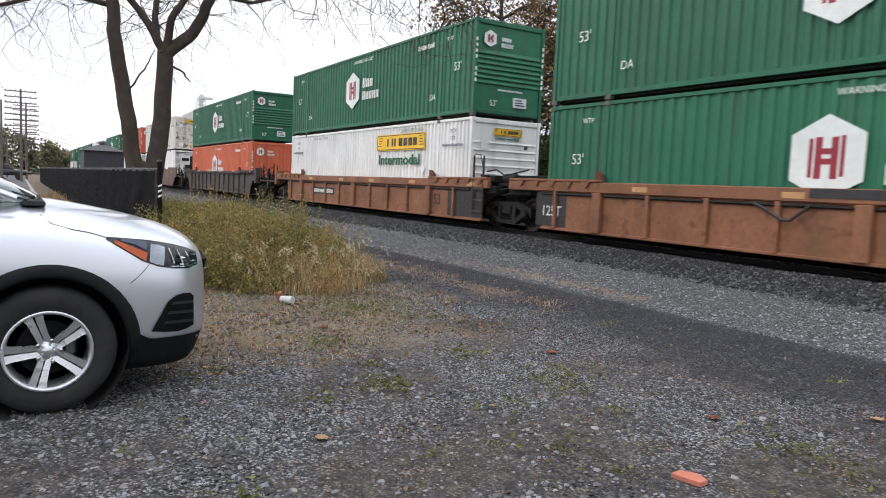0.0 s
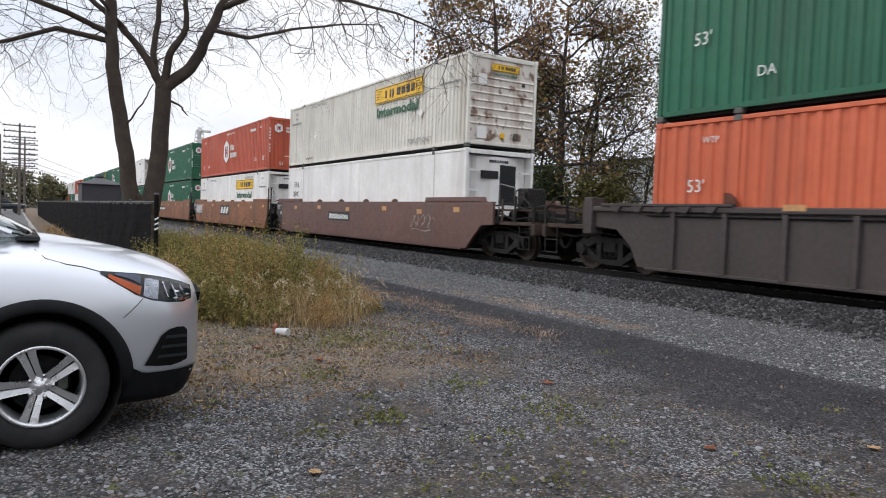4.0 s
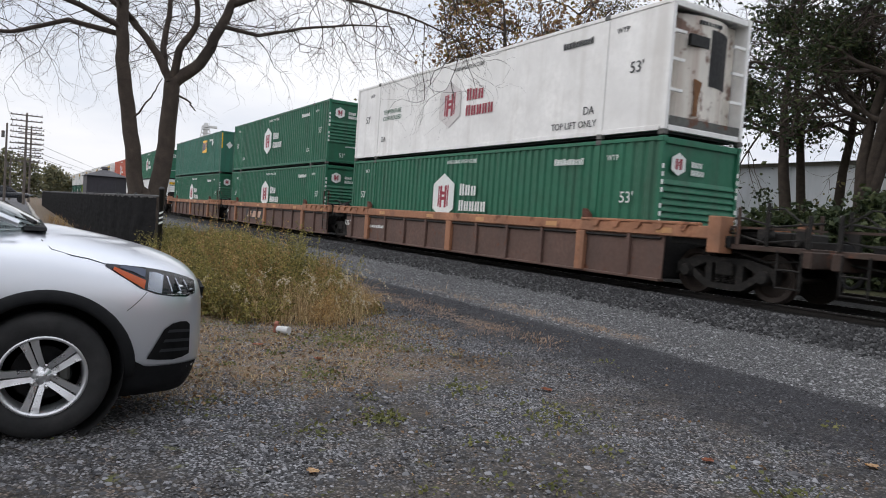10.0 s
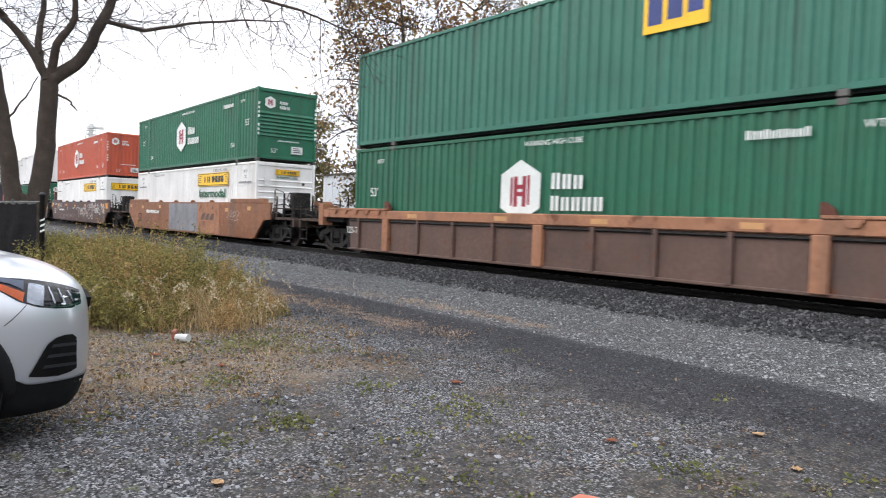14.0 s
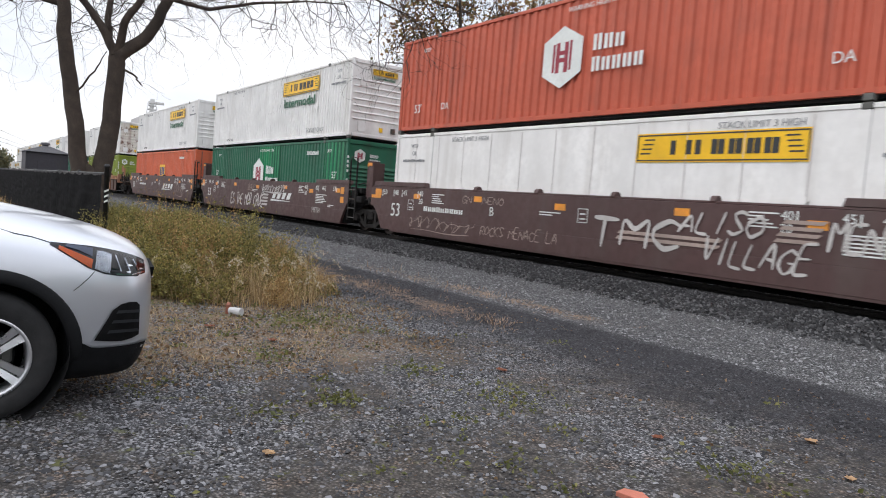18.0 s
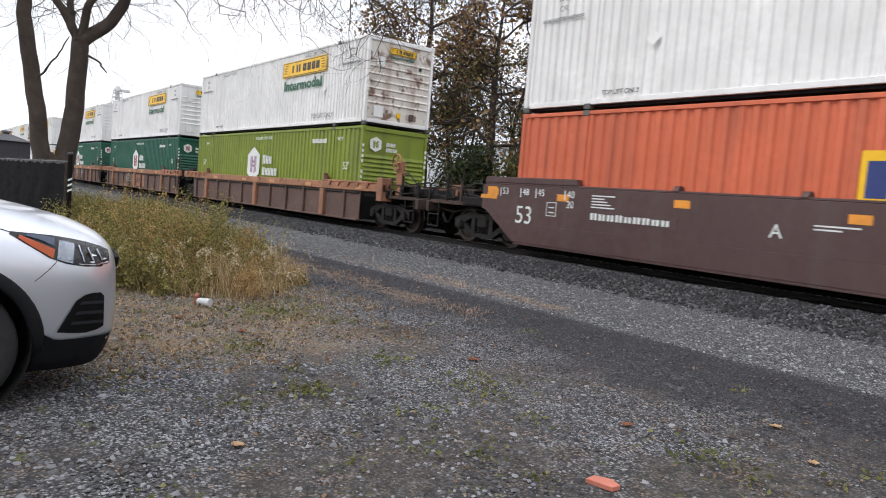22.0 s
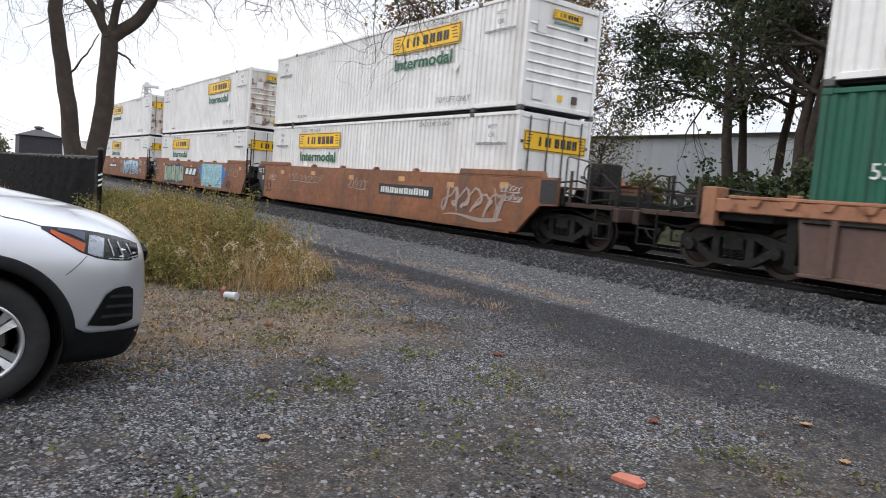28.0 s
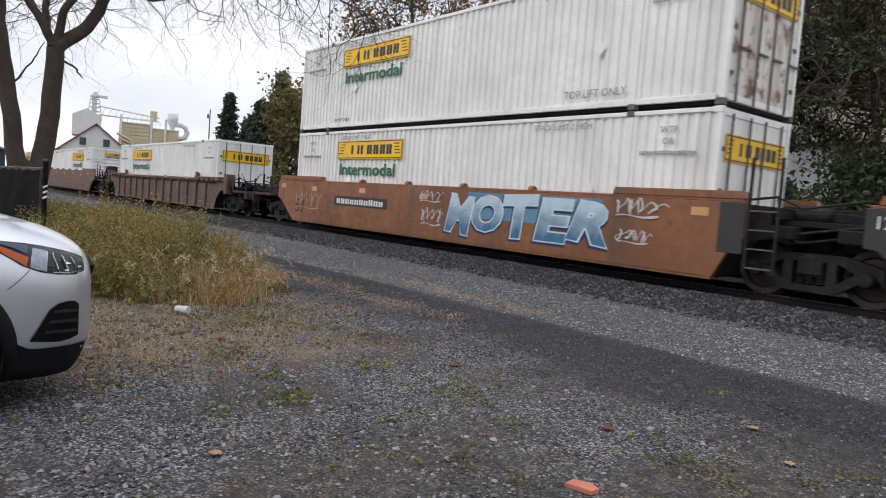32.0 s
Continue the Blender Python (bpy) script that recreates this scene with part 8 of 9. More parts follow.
def bare_tree():
    """The two-stemmed bare tree behind the fence, with limbs reaching over the yard."""
    rnd = random.Random(77)
    bx, by = -15.85, 2.14
    th = thing("bare_tree", "bare two-stemmed tree with drooping thin twigs", "tree", at=pose(bx, by, 0))
    away = Vector((math.cos(radians(172.4)), math.sin(radians(172.4)), 0))
    right = Vector((away.y, -away.x, 0))

    def pt(a, z, d=0.0):
        return right * a + away * d + Vector((0, 0, z))

    limbs, twigs, trunk = Shape(), Shape(), Shape()

    def line(pts):
        out = []
        for (a, b), n in zip(zip(pts, pts[1:]), [5] * 20):
            for i in range(n):
                out.append(a.lerp(b, i / n) + Vector((rnd.gauss(0, 0.012), rnd.gauss(0, 0.012), 0)))
        return out + [pts[-1]]

    def twig_set(path, r, n, length, out=None, level=2):
        for _ in range(n):
            i = rnd.randint(len(path) // 5, len(path) - 1)
            d = (path[i] - path[i - 1]).normalized()
            side = d.orthogonal().normalized()
            side.rotate(Matrix.Rotation(rnd.uniform(0, 6.28), 3, d))
            w = d * 0.6 + side + Vector((0, 0, rnd.uniform(-0.7, 0.35)))
            grow(path[i], w, length * rnd.uniform(0.5, 1.15), r * rnd.uniform(0.7, 1.1), level, rnd, twigs, [], 0.08, 3, 0.72, 0.7, 4, 0.32)

    stems = {
        "left": [pt(-0.02, 0), pt(-0.04, 0.95), pt(-0.2, 2.4), pt(-0.42, 3.75), pt(-0.5, 4.8), pt(-0.5, 5.75), pt(-0.42, 7.4), pt(-0.55, 9.0)],
        "right": [pt(0.2, 0), pt(0.24, 0.95), pt(0.42, 2.2), pt(0.5, 3.8)],
    }
    for key, r0, r1 in (("left", 0.19, 0.07), ("right", 0.22, 0.16)):
        trunk.tube(line(stems[key]), r0, r1, 14)
    trunk.tube(line([pt(0.1, -0.1), pt(0.1, 0.5), pt(0.1, 1.0)]), 0.44, 0.34, 14)
    trunk.tube(line([pt(0.1, 0.95), pt(0.1, 1.3), pt(0.11, 1.55)]), 0.345, 0.14, 14)
    trunk.link("trunk", M_BARK, th, "two dark furrowed stems", True)
    fork = pt(0.5, 3.8)
    main = [
        (0.1, 0.03, [fork, pt(0.2, 4.4, 0.1), pt(-0.32, 5.05, 0.3), pt(-1.1, 5.75, 0.5), pt(-2.3, 6.4, 0.8)]),
        (0.09, 0.03, [fork, pt(0.6, 4.5, -0.2), pt(0.93, 5.05, -0.3), pt(0.9, 5.7, -0.4), pt(1.05, 7.2, -0.6)]),
        (0.075, 0.03, [pt(0.38, 4.0), pt(0.3, 4.6, 0.3), pt(0.4, 5.4, 0.5), pt(0.42, 6.2, 0.7), pt(0.25, 7.6, 0.8)]),
        (0.14, 0.05, [fork, pt(1.05, 4.3), pt(1.48, 5.25), pt(1.7, 5.85), pt(1.95, 7.0), pt(2.6, 8.6)]),
        (0.07, 0.012, [pt(1.65, 5.65), pt(2.25, 5.85, -0.6), pt(3.05, 5.85, -1.4), pt(3.85, 5.55, -2.2), pt(4.6, 5.25, -2.9), pt(5.35, 4.9, -3.4)]),
        (0.05, 0.012, [pt(1.45, 5.15), pt(2.3, 5.2, 0.5), pt(3.3, 5.6, 0.8), pt(4.6, 5.95, 1.0), pt(5.6, 6.1, 1.1)]),
        (0.065, 0.02, [pt(-0.5, 4.8), pt(-1.25, 5.0, -0.5), pt(-2.25, 5.15, -1.1), pt(-3.2, 5.25, -1.8), pt(-4.6, 5.0, -2.6)]),
        (0.06, 0.02, [pt(-0.48, 4.65), pt(-1.5, 4.85, 0.3), pt(-2.5, 4.5, 0.6), pt(-3.4, 4.5, 0.9), pt(-5.0, 4.9, 1.2)]),
        (0.045, 0.015, [pt(-0.25, 5.0, 0.3), pt(-0.8, 5.5, -0.4), pt(-1.8, 6.2, -1.2), pt(-3.2, 6.6, -2.0)]),
        (0.022, 0.008, [pt(-0.25, 2.9), pt(0.1, 3.4, -0.4), pt(0.3, 3.8, -0.5)]),
        (0.03, 0.01, [pt(0.55, 3.6), pt(0.85, 3.45, -0.2), pt(0.98, 3.25, -0.3)]),
        (0.05, 0.012, [pt(1.95, 7.0), pt(3.2, 7.0, -1.0), pt(4.6, 6.5, -2.0), pt(5.6, 5.8, -2.8)]),
        (0.05, 0.012, [pt(-0.45, 6.6), pt(-1.8, 7.0, -1.2), pt(-3.4, 6.6, -2.4), pt(-4.8, 5.8, -3.4)]),
    ]
    for k, (r0, r1, pts) in enumerate(main):
        path = line(pts)
        one = Shape()
        one.tube(path, r0, r1, 8)
        one.link("limb", M_BARK, th, "", True)
        span = sum((b - a).length for a, b in zip(pts, pts[1:]))
        if k not in (9, 10):
            twig_set(path, 0.011, int(span * 6.6), 1.45)
    ts = twigs.link("twig_mass", M_TWIG, th, "thin bare drooping twigs")
    tagged(ts, kind="stuff")


bare_tree()

# tall autumn tree and its greener neighbours beyond the tracks
leafy_tree("autumn_tree", "tall tree with sparse red-brown autumn leaves", "tree", *polar(144.5, 47)[:2], 19, 0.42, L_AUTUMN, 3, 5600, 0.28, 5, 1, spread=0.9, crown_low=0.25, puff=0.55, leaf2=L_OLIVE)
leafy_tree("autumn_tree", "leaning autumn tree with brown leaves", "tree", *polar(140.0, 44)[:2], 17, 0.34, L_AUTUMN, 8, 2600, 0.3, 5, 1, spread=0.8, crown_low=0.3, puff=0.5)
leafy_tree("broadleaf_tree", "olive green tree behind the tracks", "tree", *polar(142.0, 50)[:2], 10.5, 0.2, L_OLIVE, 12, 11000, 0.22, 4, 2, spread=0.8, crown_low=0.1, puff=0.6)
leafy_tree("broadleaf_tree", "yellowing thin tree beside the warehouse", "tree", *polar(133.5, 48)[:2], 8.6, 0.16, L_HAZE, 14, 2600, 0.17, 4, 2, spread=0.8, crown_low=0.2, puff=0.6)
leafy_tree("broadleaf_tree", "tall yellow-olive tree behind the tracks", "tree", *polar(138.2, 47)[:2], 15, 0.26, L_HAZE, 15, 6800, 0.2, 5, 2, spread=0.8, crown_low=0.15, puff=0.5, leaf2=L_OLIVE)
DARKS = ((122.6, 35, 16, 0.28, 1, 21), (119.0, 31, 16, 0.36, 3, 22), (120.8, 38, 17, 0.34, 2, 23), (109.3, 34, 17, 0.34, 2, 24), (106.5, 33, 16, 0.32, 2, 25), (100.0, 34, 16, 0.32, 2, 27))
for az, d, h, r, st, sd in DARKS:
    leafy_tree("broadleaf_tree", "dark green many-stemmed tree behind the tracks", "tree", *polar(az, d)[:2], h, r, L_DARK if az > 110 else L_HAZE if az > 108 else L_OLIVE, sd, 12000 if az > 110 else 6000, 0.21, 5, st, "dark trees by the warehouse", spread=0.9, crown_low=0.34, puff=0.27)
for i, (az, d, h, mt) in enumerate(((122.5, 28, 2.2, L_DARK), (119.5, 27.5, 2.4, L_DARK), (116.8, 27, 2.8, L_DARK), (112.0, 27, 2.6, L_DARK), (109.5, 27, 4.2, L_DARK), (129.5, 33, 2.6, L_OLIVE), (136.5, 40, 4.2, L_OLIVE), (140.5, 41, 4.6, L_DARK), (146.5, 46, 4.0, L_OLIVE), (105, 27, 4.6, L_DARK), (99, 26, 4.4, L_DARK), (107.3, 25.2, 3.0, L_DARK), (102.5, 24.8, 3.0, L_DARK), (114.5, 26, 2.2, L_DARK))):
    leafy_tree("shrub", "dense shrub beyond the tracks", "shrub", *polar(az, d)[:2], h, 0.07, mt, 40 + i, 2600, 0.26, 4, 4, "shrubs beyond the tracks", spread=1.0, crown_low=0.0, puff=0.42)
conifer(*polar(158.6, 105)[:2], 14.6, 2.9, 5, "slim dark conifer beyond the tracks")
conifer(*polar(156.2, 100)[:2], 13.5, 5.6, 6, "broad dark conifer beyond the tracks")
conifer(*polar(154.6, 98)[:2], 17.5, 6.2, 7, "tall dark conifer beyond the tracks")
leafy_tree("broadleaf_tree", "hazy olive tree far behind the train", "tree", *polar(152.6, 90)[:2], 15, 0.3, L_HAZE, 19, 5200, 0.5, 4, 2, spread=0.9, crown_low=0.1, puff=0.8, leaf2=L_OLIVE)
conifer(*polar(157.2, 110)[:2], 11.5, 3.4, 9, "low dark conifer beyond the tracks")
for i, (x, y, h) in enumerate(((-150, -9, 9.5), (-140, -12, 8.5), (-165, -4, 9), (-175, 1, 8.5), (-130, -17, 9), (-190, 5, 7.5), (-210, 9, 7))):
    leafy_tree("broadleaf_tree", "distant yellow-green tree beyond the road", "tree", x, y, h, 0.25, L_FAR, 60 + i, 1500, 0.75, 4, 2, "far trees down the road", spread=0.9, crown_low=0.08, puff=0.9)

# ---- weeds ----
W_STRAW = leaf_material("dry straw grass", (0.2, 0.13, 0.06), (0.4, 0.28, 0.14), (0.6, 0.47, 0.27))
W_GREENW = leaf_material("yellow-green weed leaves", (0.085, 0.08, 0.028), (0.2, 0.18, 0.055), (0.39, 0.325, 0.1))
W_BROWNW = leaf_material("brown seedy weed stalks", (0.17, 0.1, 0.04), (0.35, 0.22, 0.09), (0.52, 0.36, 0.15))
W_RUSTY = leaf_material("rusty dry grass", (0.2, 0.12, 0.075), (0.36, 0.235, 0.15), (0.5, 0.36, 0.25))
W_LIME = leaf_material("fresh low weeds", (0.075, 0.085, 0.028), (0.13, 0.135, 0.045), (0.21, 0.2, 0.07))
W_PALE = leaf_material("pale foxtail heads", (0.4, 0.34, 0.22), (0.5, 0.43, 0.3), (0.58, 0.52, 0.4))
W_LITTER = leaf_material("fallen brown leaves", (0.1, 0.06, 0.035), (0.19, 0.12, 0.065), (0.32, 0.22, 0.13))


def blade(sh, base, h, lean, w, rnd, segs=4):
    """A bent strip of grass."""
    a = rnd.uniform(0, 6.28)
    d = Vector((math.cos(a), math.sin(a), 0))
    s = Vector((-d.y, d.x, 0)) * w
    b = len(sh.v)
    for i in range(segs + 1):
        u = i / segs
        c = base + d * lean * u * u * h + Vector((0, 0, h * (u - 0.28 * lean * u * u)))
        q = s * (1 - u * 0.9)
        sh.v += [c - q, c + q]
    for i in range(segs):
        k = b + 2 * i
        sh.f.append((k, k + 1, k + 3, k + 2))
    return c


def weed_height(x, y):
    """Stand height of the weed patch by the fence end; zero outside it."""
    ex = (x + 10.6) / 3.0
    ey = (y - 3.0) / 1.6
    f = 1 - (abs(ex) ** 2.4 + abs(ey) ** 2.2)
    if x < -10.6:
        ey = (y - (3.0 + (-10.6 - x) * 0.17)) / (1.6 + (-10.6 - x) * 0.03)
        f = (1 - abs(ey) ** 2.2) * min(1.0, max(0.0, (x + 34) / 12))
    f += 0.22 * noise.noise((x * 1.4, y * 1.4, 7.0))
    f = max(0.0, min(1.0, f * 1.7))
    low = 1 - 0.3 * min(1.0, max(0.0, (y - 3.0) / 1.2)) - 0.22 * min(1.0, max(0.0, (-11.0 - x) / 1.5))
    return f ** 0.6 * low * (1 + 0.28 * noise.noise((x * 0.95, y * 0.95, 51.0)))


def build_weeds():
    rnd = random.Random(5)
    straw, green, brown, pale = Shape(), Shape(), Shape(), Shape()

    def plume(sh, base, top, n, size, wide, seedy):
        """One stem with small leaves, thinning to its tip."""
        bend = Vector((rnd.gauss(0, 0.03), rnd.gauss(0, 0.03), 0))
        sh.tube([base, base.lerp(top, 0.5) + bend, top], 0.0035, 0.001, 3)
        for _ in range(n):
            u = rnd.uniform(0.12, 1.03) ** (0.7 if seedy else 0.9)
            w = wide * (1.06 - u) + 0.012
            p = base.lerp(top, u) + bend * (1 - abs(2 * u - 1)) + Vector((rnd.gauss(0, w), rnd.gauss(0, w), rnd.gauss(0, 0.02)))
            sh.leaf(p, size * rnd.uniform(0.5, 1.2) * (1.15 - 0.45 * u), rnd)

    # bushy clumps, each of many stems fanning from one foot, with gaps between them
    n = 0
    while n < 400:
        x, y = rnd.uniform(-26, -7.4), rnd.uniform(1.2, 7.0)
        if x < -14 and rnd.random() < 0.5:
            continue
        f = weed_height(x, y)
        if f < 0.25:
            continue
        n += 1
        z = ground_height(x, y) - 0.01
        grassy = (x > -8.7 and y > 2.2) or (y > 4.1 and x > -10.5)
        lush = noise.noise((x * 0.8, y * 0.8, 61.0)) + 0.18 * (-9.1 - x) + rnd.gauss(0, 0.2)
        sh, seedy = (green, False) if lush > -0.02 else (brown, True)
        hb = 0.98 * f * rnd.choice((0.55, 0.75, 0.9, 1.0, 1.12)) * (0.66 if grassy else 1.0)
        for _ in range(5 if grassy else rnd.randint(9, 15)):
            foot = Vector((x + rnd.gauss(0, 0.09), y + rnd.gauss(0, 0.09), z))
            h = hb * rnd.uniform(0.55, 1.12)
            top = foot + Vector((rnd.gauss(0, 0.2) * h, rnd.gauss(0, 0.2) * h, h))
            plume(sh, foot, top, 54, 0.046 if not seedy else 0.038, 0.085, seedy)
    # a few tall thin plumes stand out of the mass
    for _ in range(46):
        x, y = rnd.uniform(-14.5, -9.2), rnd.uniform(2.0, 3.7)
        f = weed_height(x, y)
        if f > 0.5:
            foot = Vector((x, y, ground_height(x, y)))
            plume(green if rnd.random() < 0.6 else brown, foot, foot + Vector((rnd.gauss(0, 0.06), rnd.gauss(0, 0.06), f * rnd.uniform(0.95, 1.2))), 40, 0.035, 0.06, True)
    # dry grass round the rim, some of it bent over with hanging seed heads
    n = 0
    while n < 1300:
        x, y = rnd.uniform(-20, -7.0), rnd.uniform(1.2, 6.4)
        f = weed_height(x, y)
        rim = (x > -8.9 and y > 2.0) or (y > 4.0 and x > -10.5) or noise.noise((x * 0.9, y * 0.9, 3.0)) > 0.34
        if f < 0.1 or not (rim or rnd.random() < 0.06):
            continue
        n += 1
        base = Vector((x, y, ground_height(x, y) - 0.01))
        for _ in range(3):
            blade(straw, base + Vector((rnd.gauss(0, 0.05), rnd.gauss(0, 0.05), 0)), (0.2 + 0.42 * f) * rnd.uniform(0.5, 1.15), rnd.uniform(0.2, 1.1), 0.0045, rnd)
        if rnd.random() < 0.13:
            a = rnd.uniform(0, 6.28)
            out, h = Vector((math.cos(a), math.sin(a), 0)), (0.3 + 0.4 * f) * rnd.uniform(0.8, 1.15)
            arc = [base + out * (0.55 * h * u ** 2.2) + Vector((0, 0, h * (1.25 * u - 0.42 * u ** 3))) for u in (0, 0.25, 0.5, 0.7, 0.85, 1.0)]
            straw.tube(arc, 0.003, 0.0015, 3)
            for k in range(12):
                q = arc[-1] + (out * 0.05 - Vector((0, 0, 0.045))) * (k / 11) * 1.6
                pale.leaf(q + Vector((rnd.gauss(0, 0.006), rnd.gauss(0, 0.006), 0)), 0.03, rnd)
    for sh, mt, nm, lb in ((straw, W_STRAW, "dry_grass", "dry straw-coloured grass at the edge of the weeds"), (green, W_GREENW, "weeds", "bushy olive-green weeds by the fence"),
                           (brown, W_BROWNW, "weeds", "brown seedy weed clumps by the fence"), (pale, W_PALE, "foxtail_heads", "pale drooping foxtail seed heads over the grass")):
        tagged(sh.link(nm, mt), lb, "weeds", kind="stuff")
    # dry tufts along the fence's road side
    tuft = Shape()
    for _ in range(1100):
        x = -14.0 - 26 * rnd.random()
        y = 1.45 + rnd.gauss(0, 0.2)
        if noise.noise((x * 0.9, y, 15.0)) > -0.1:
            blade(tuft, Vector((x, y, 0)), rnd.uniform(0.12, 0.5), rnd.uniform(0.2, 0.9), 0.008, rnd)
    tagged(tuft.link("dry_grass", W_BROWNW), "dry brown grass tufts along the fence's foot", "grass", kind="stuff")
    # thin dry strip by the lane, and tufts along the gravel's edge
    strip = Shape()
    for _ in range(4600):
        x = -5.6 - 6.5 * rnd.random()
        y = rnd.gauss(5.25, 0.25) if rnd.random() < 0.45 or x < -9.8 else rnd.gauss(6.76, 0.14)
        if noise.noise((x * 1.6, y * 1.6, 2.0)) < 0.0:
            continue
        blade(strip, Vector((x, y, ground_height(x, y) - 0.01)), rnd.uniform(0.02, 0.08), rnd.uniform(0.5, 1.6), 0.004, rnd, 3)
    for _ in range(60):
        x, y = rnd.uniform(-17, -8), rnd.uniform(6.2, 7.2)
        q = blade(strip, Vector((x, y, ground_height(x, y))), rnd.uniform(0.06, 0.2), rnd.uniform(0.4, 1.0), 0.005, rnd)
    tagged(strip.link("dry_grass", W_RUSTY), "thin rusty dry grass strip on the gravel", "grass", kind="stuff")
    # low green tufts in the yard
    low = Shape()
    for k in range(240):
        x, y = rnd.uniform(-8.4, -0.6), rnd.uniform(0.2, 5.2)
        if noise.noise((x * 0.55, y * 0.55, 11.0)) < 0.02:
            continue
        m = rnd.randint(3, 26)
        for _ in range(m):
            b = Vector((x + rnd.gauss(0, 0.05), y + rnd.gauss(0, 0.05), ground_height(x, y)))
            low.leaf(b + Vector((0, 0, rnd.uniform(0.004, 0.03))), rnd.uniform(0.015, 0.045), rnd)
    for x, y, r, m in ((-4.03, 2.07, 0.08, 130), (-6.76, 2.98, 0.28, 420), (-3.58, 3.23, 0.16, 120), (-2.7, 0.75, 0.08, 90), (-5.35, 2.15, 0.12, 90), (-2.05, 3.5, 0.12, 80), (-3.9, 1.55, 0.1, 50), (-4.6, 3.0, 0.15, 60), (-6.1, 0.95, 0.1, 60)):
        for _ in range(m):
            q = Vector((x + rnd.gauss(0, r), y + rnd.gauss(0, r), 0))
            q.z = ground_height(q.x, q.y) + rnd.uniform(0.005, 0.045)
            low.leaf(q, rnd.uniform(0.02, 0.05), rnd)
    tagged(low.link("low_weeds", W_LIME), "small green weeds growing in the gravel", "weeds", kind="stuff")
    # short dry and green grass before the weeds
    short_dry, short_green = Shape(), Shape()
    for _ in range(7000):
        x, y = rnd.uniform(-9.0, -4.8), rnd.uniform(0.6, 4.4)
        if noise.noise((x * 1.1, y * 1.1, 13.0)) + 0.3 * (-5.8 - x) + 0.3 * (3.0 - y) < 0.0:
            continue
        sh = short_green if noise.noise((x * 1.7, y * 1.7, 23.0)) > 0.12 else short_dry
        blade(sh, Vector((x, y, ground_height(x, y) - 0.005)), rnd.uniform(0.02, 0.07), rnd.uniform(0.5, 1.6), 0.003, rnd, 2)
    tagged(short_dry.link("short_grass", W_STRAW), "short trampled dry grass before the weeds", "grass", kind="stuff")
    tagged(short_green.link("short_grass", W_LIME), "short green grass before the weeds", "grass", kind="stuff")
    lit = Shape()
    for _ in range(5200):
        x, y = rnd.uniform(-9.5, -4.6), rnd.uniform(0.4, 4.6)
        if noise.noise((x * 0.8, y * 0.8, 31.0)) + 0.5 * (-5.6 - x) * 0.4 + 0.35 * (3.2 - y) < -0.1:
            continue
        p = Vector((x, y, ground_height(x, y) + rnd.uniform(0.004, 0.02)))
        lit.leaf(p, rnd.uniform(0.015, 0.048), rnd)
    for _ in range(2400):
        x, y = rnd.uniform(-8, 0), rnd.uniform(0.3, 6)
        if noise.noise((x * 0.7, y * 0.7, 71.0)) < -0.05:
            continue
        lit.leaf(Vector((x, y, ground_height(x, y) + 0.006)), rnd.uniform(0.012, 0.04), rnd)
    tagged(lit.link("leaf_litter", W_LITTER), "scattered brown fallen leaves and stalks", "leaf litter", kind="stuff")


build_weeds()


# ---- stones ----
def stone_material(name, lo, hi):
    m = bpy.data.materials.new(name)
    m.use_nodes = True
    n, l = m.node_tree.nodes, m.node_tree.links
    g = n.new("ShaderNodeNewGeometry")
    r = n.new("ShaderNodeValToRGB")
    e = r.color_ramp.elements
    e[0].color, e[1].color = (*lo, 1), (*hi, 1)
    e[0].position, e[1].position = 0.1, 0.97
    k = e.new(0.7)
    k.color = (*[a * 0.72 + b * 0.28 for a, b in zip(lo, hi)], 1)
    l.new(g.outputs["Random Per Island"], r.inputs["Fac"])
    l.new(r.outputs["Color"], n["Principled BSDF"].inputs["Base Color"])
    n["Principled BSDF"].inputs["Roughness"].default_value = 0.85
    n["Principled BSDF"].inputs["Specular IOR Level"].default_value = 0.3
    return m


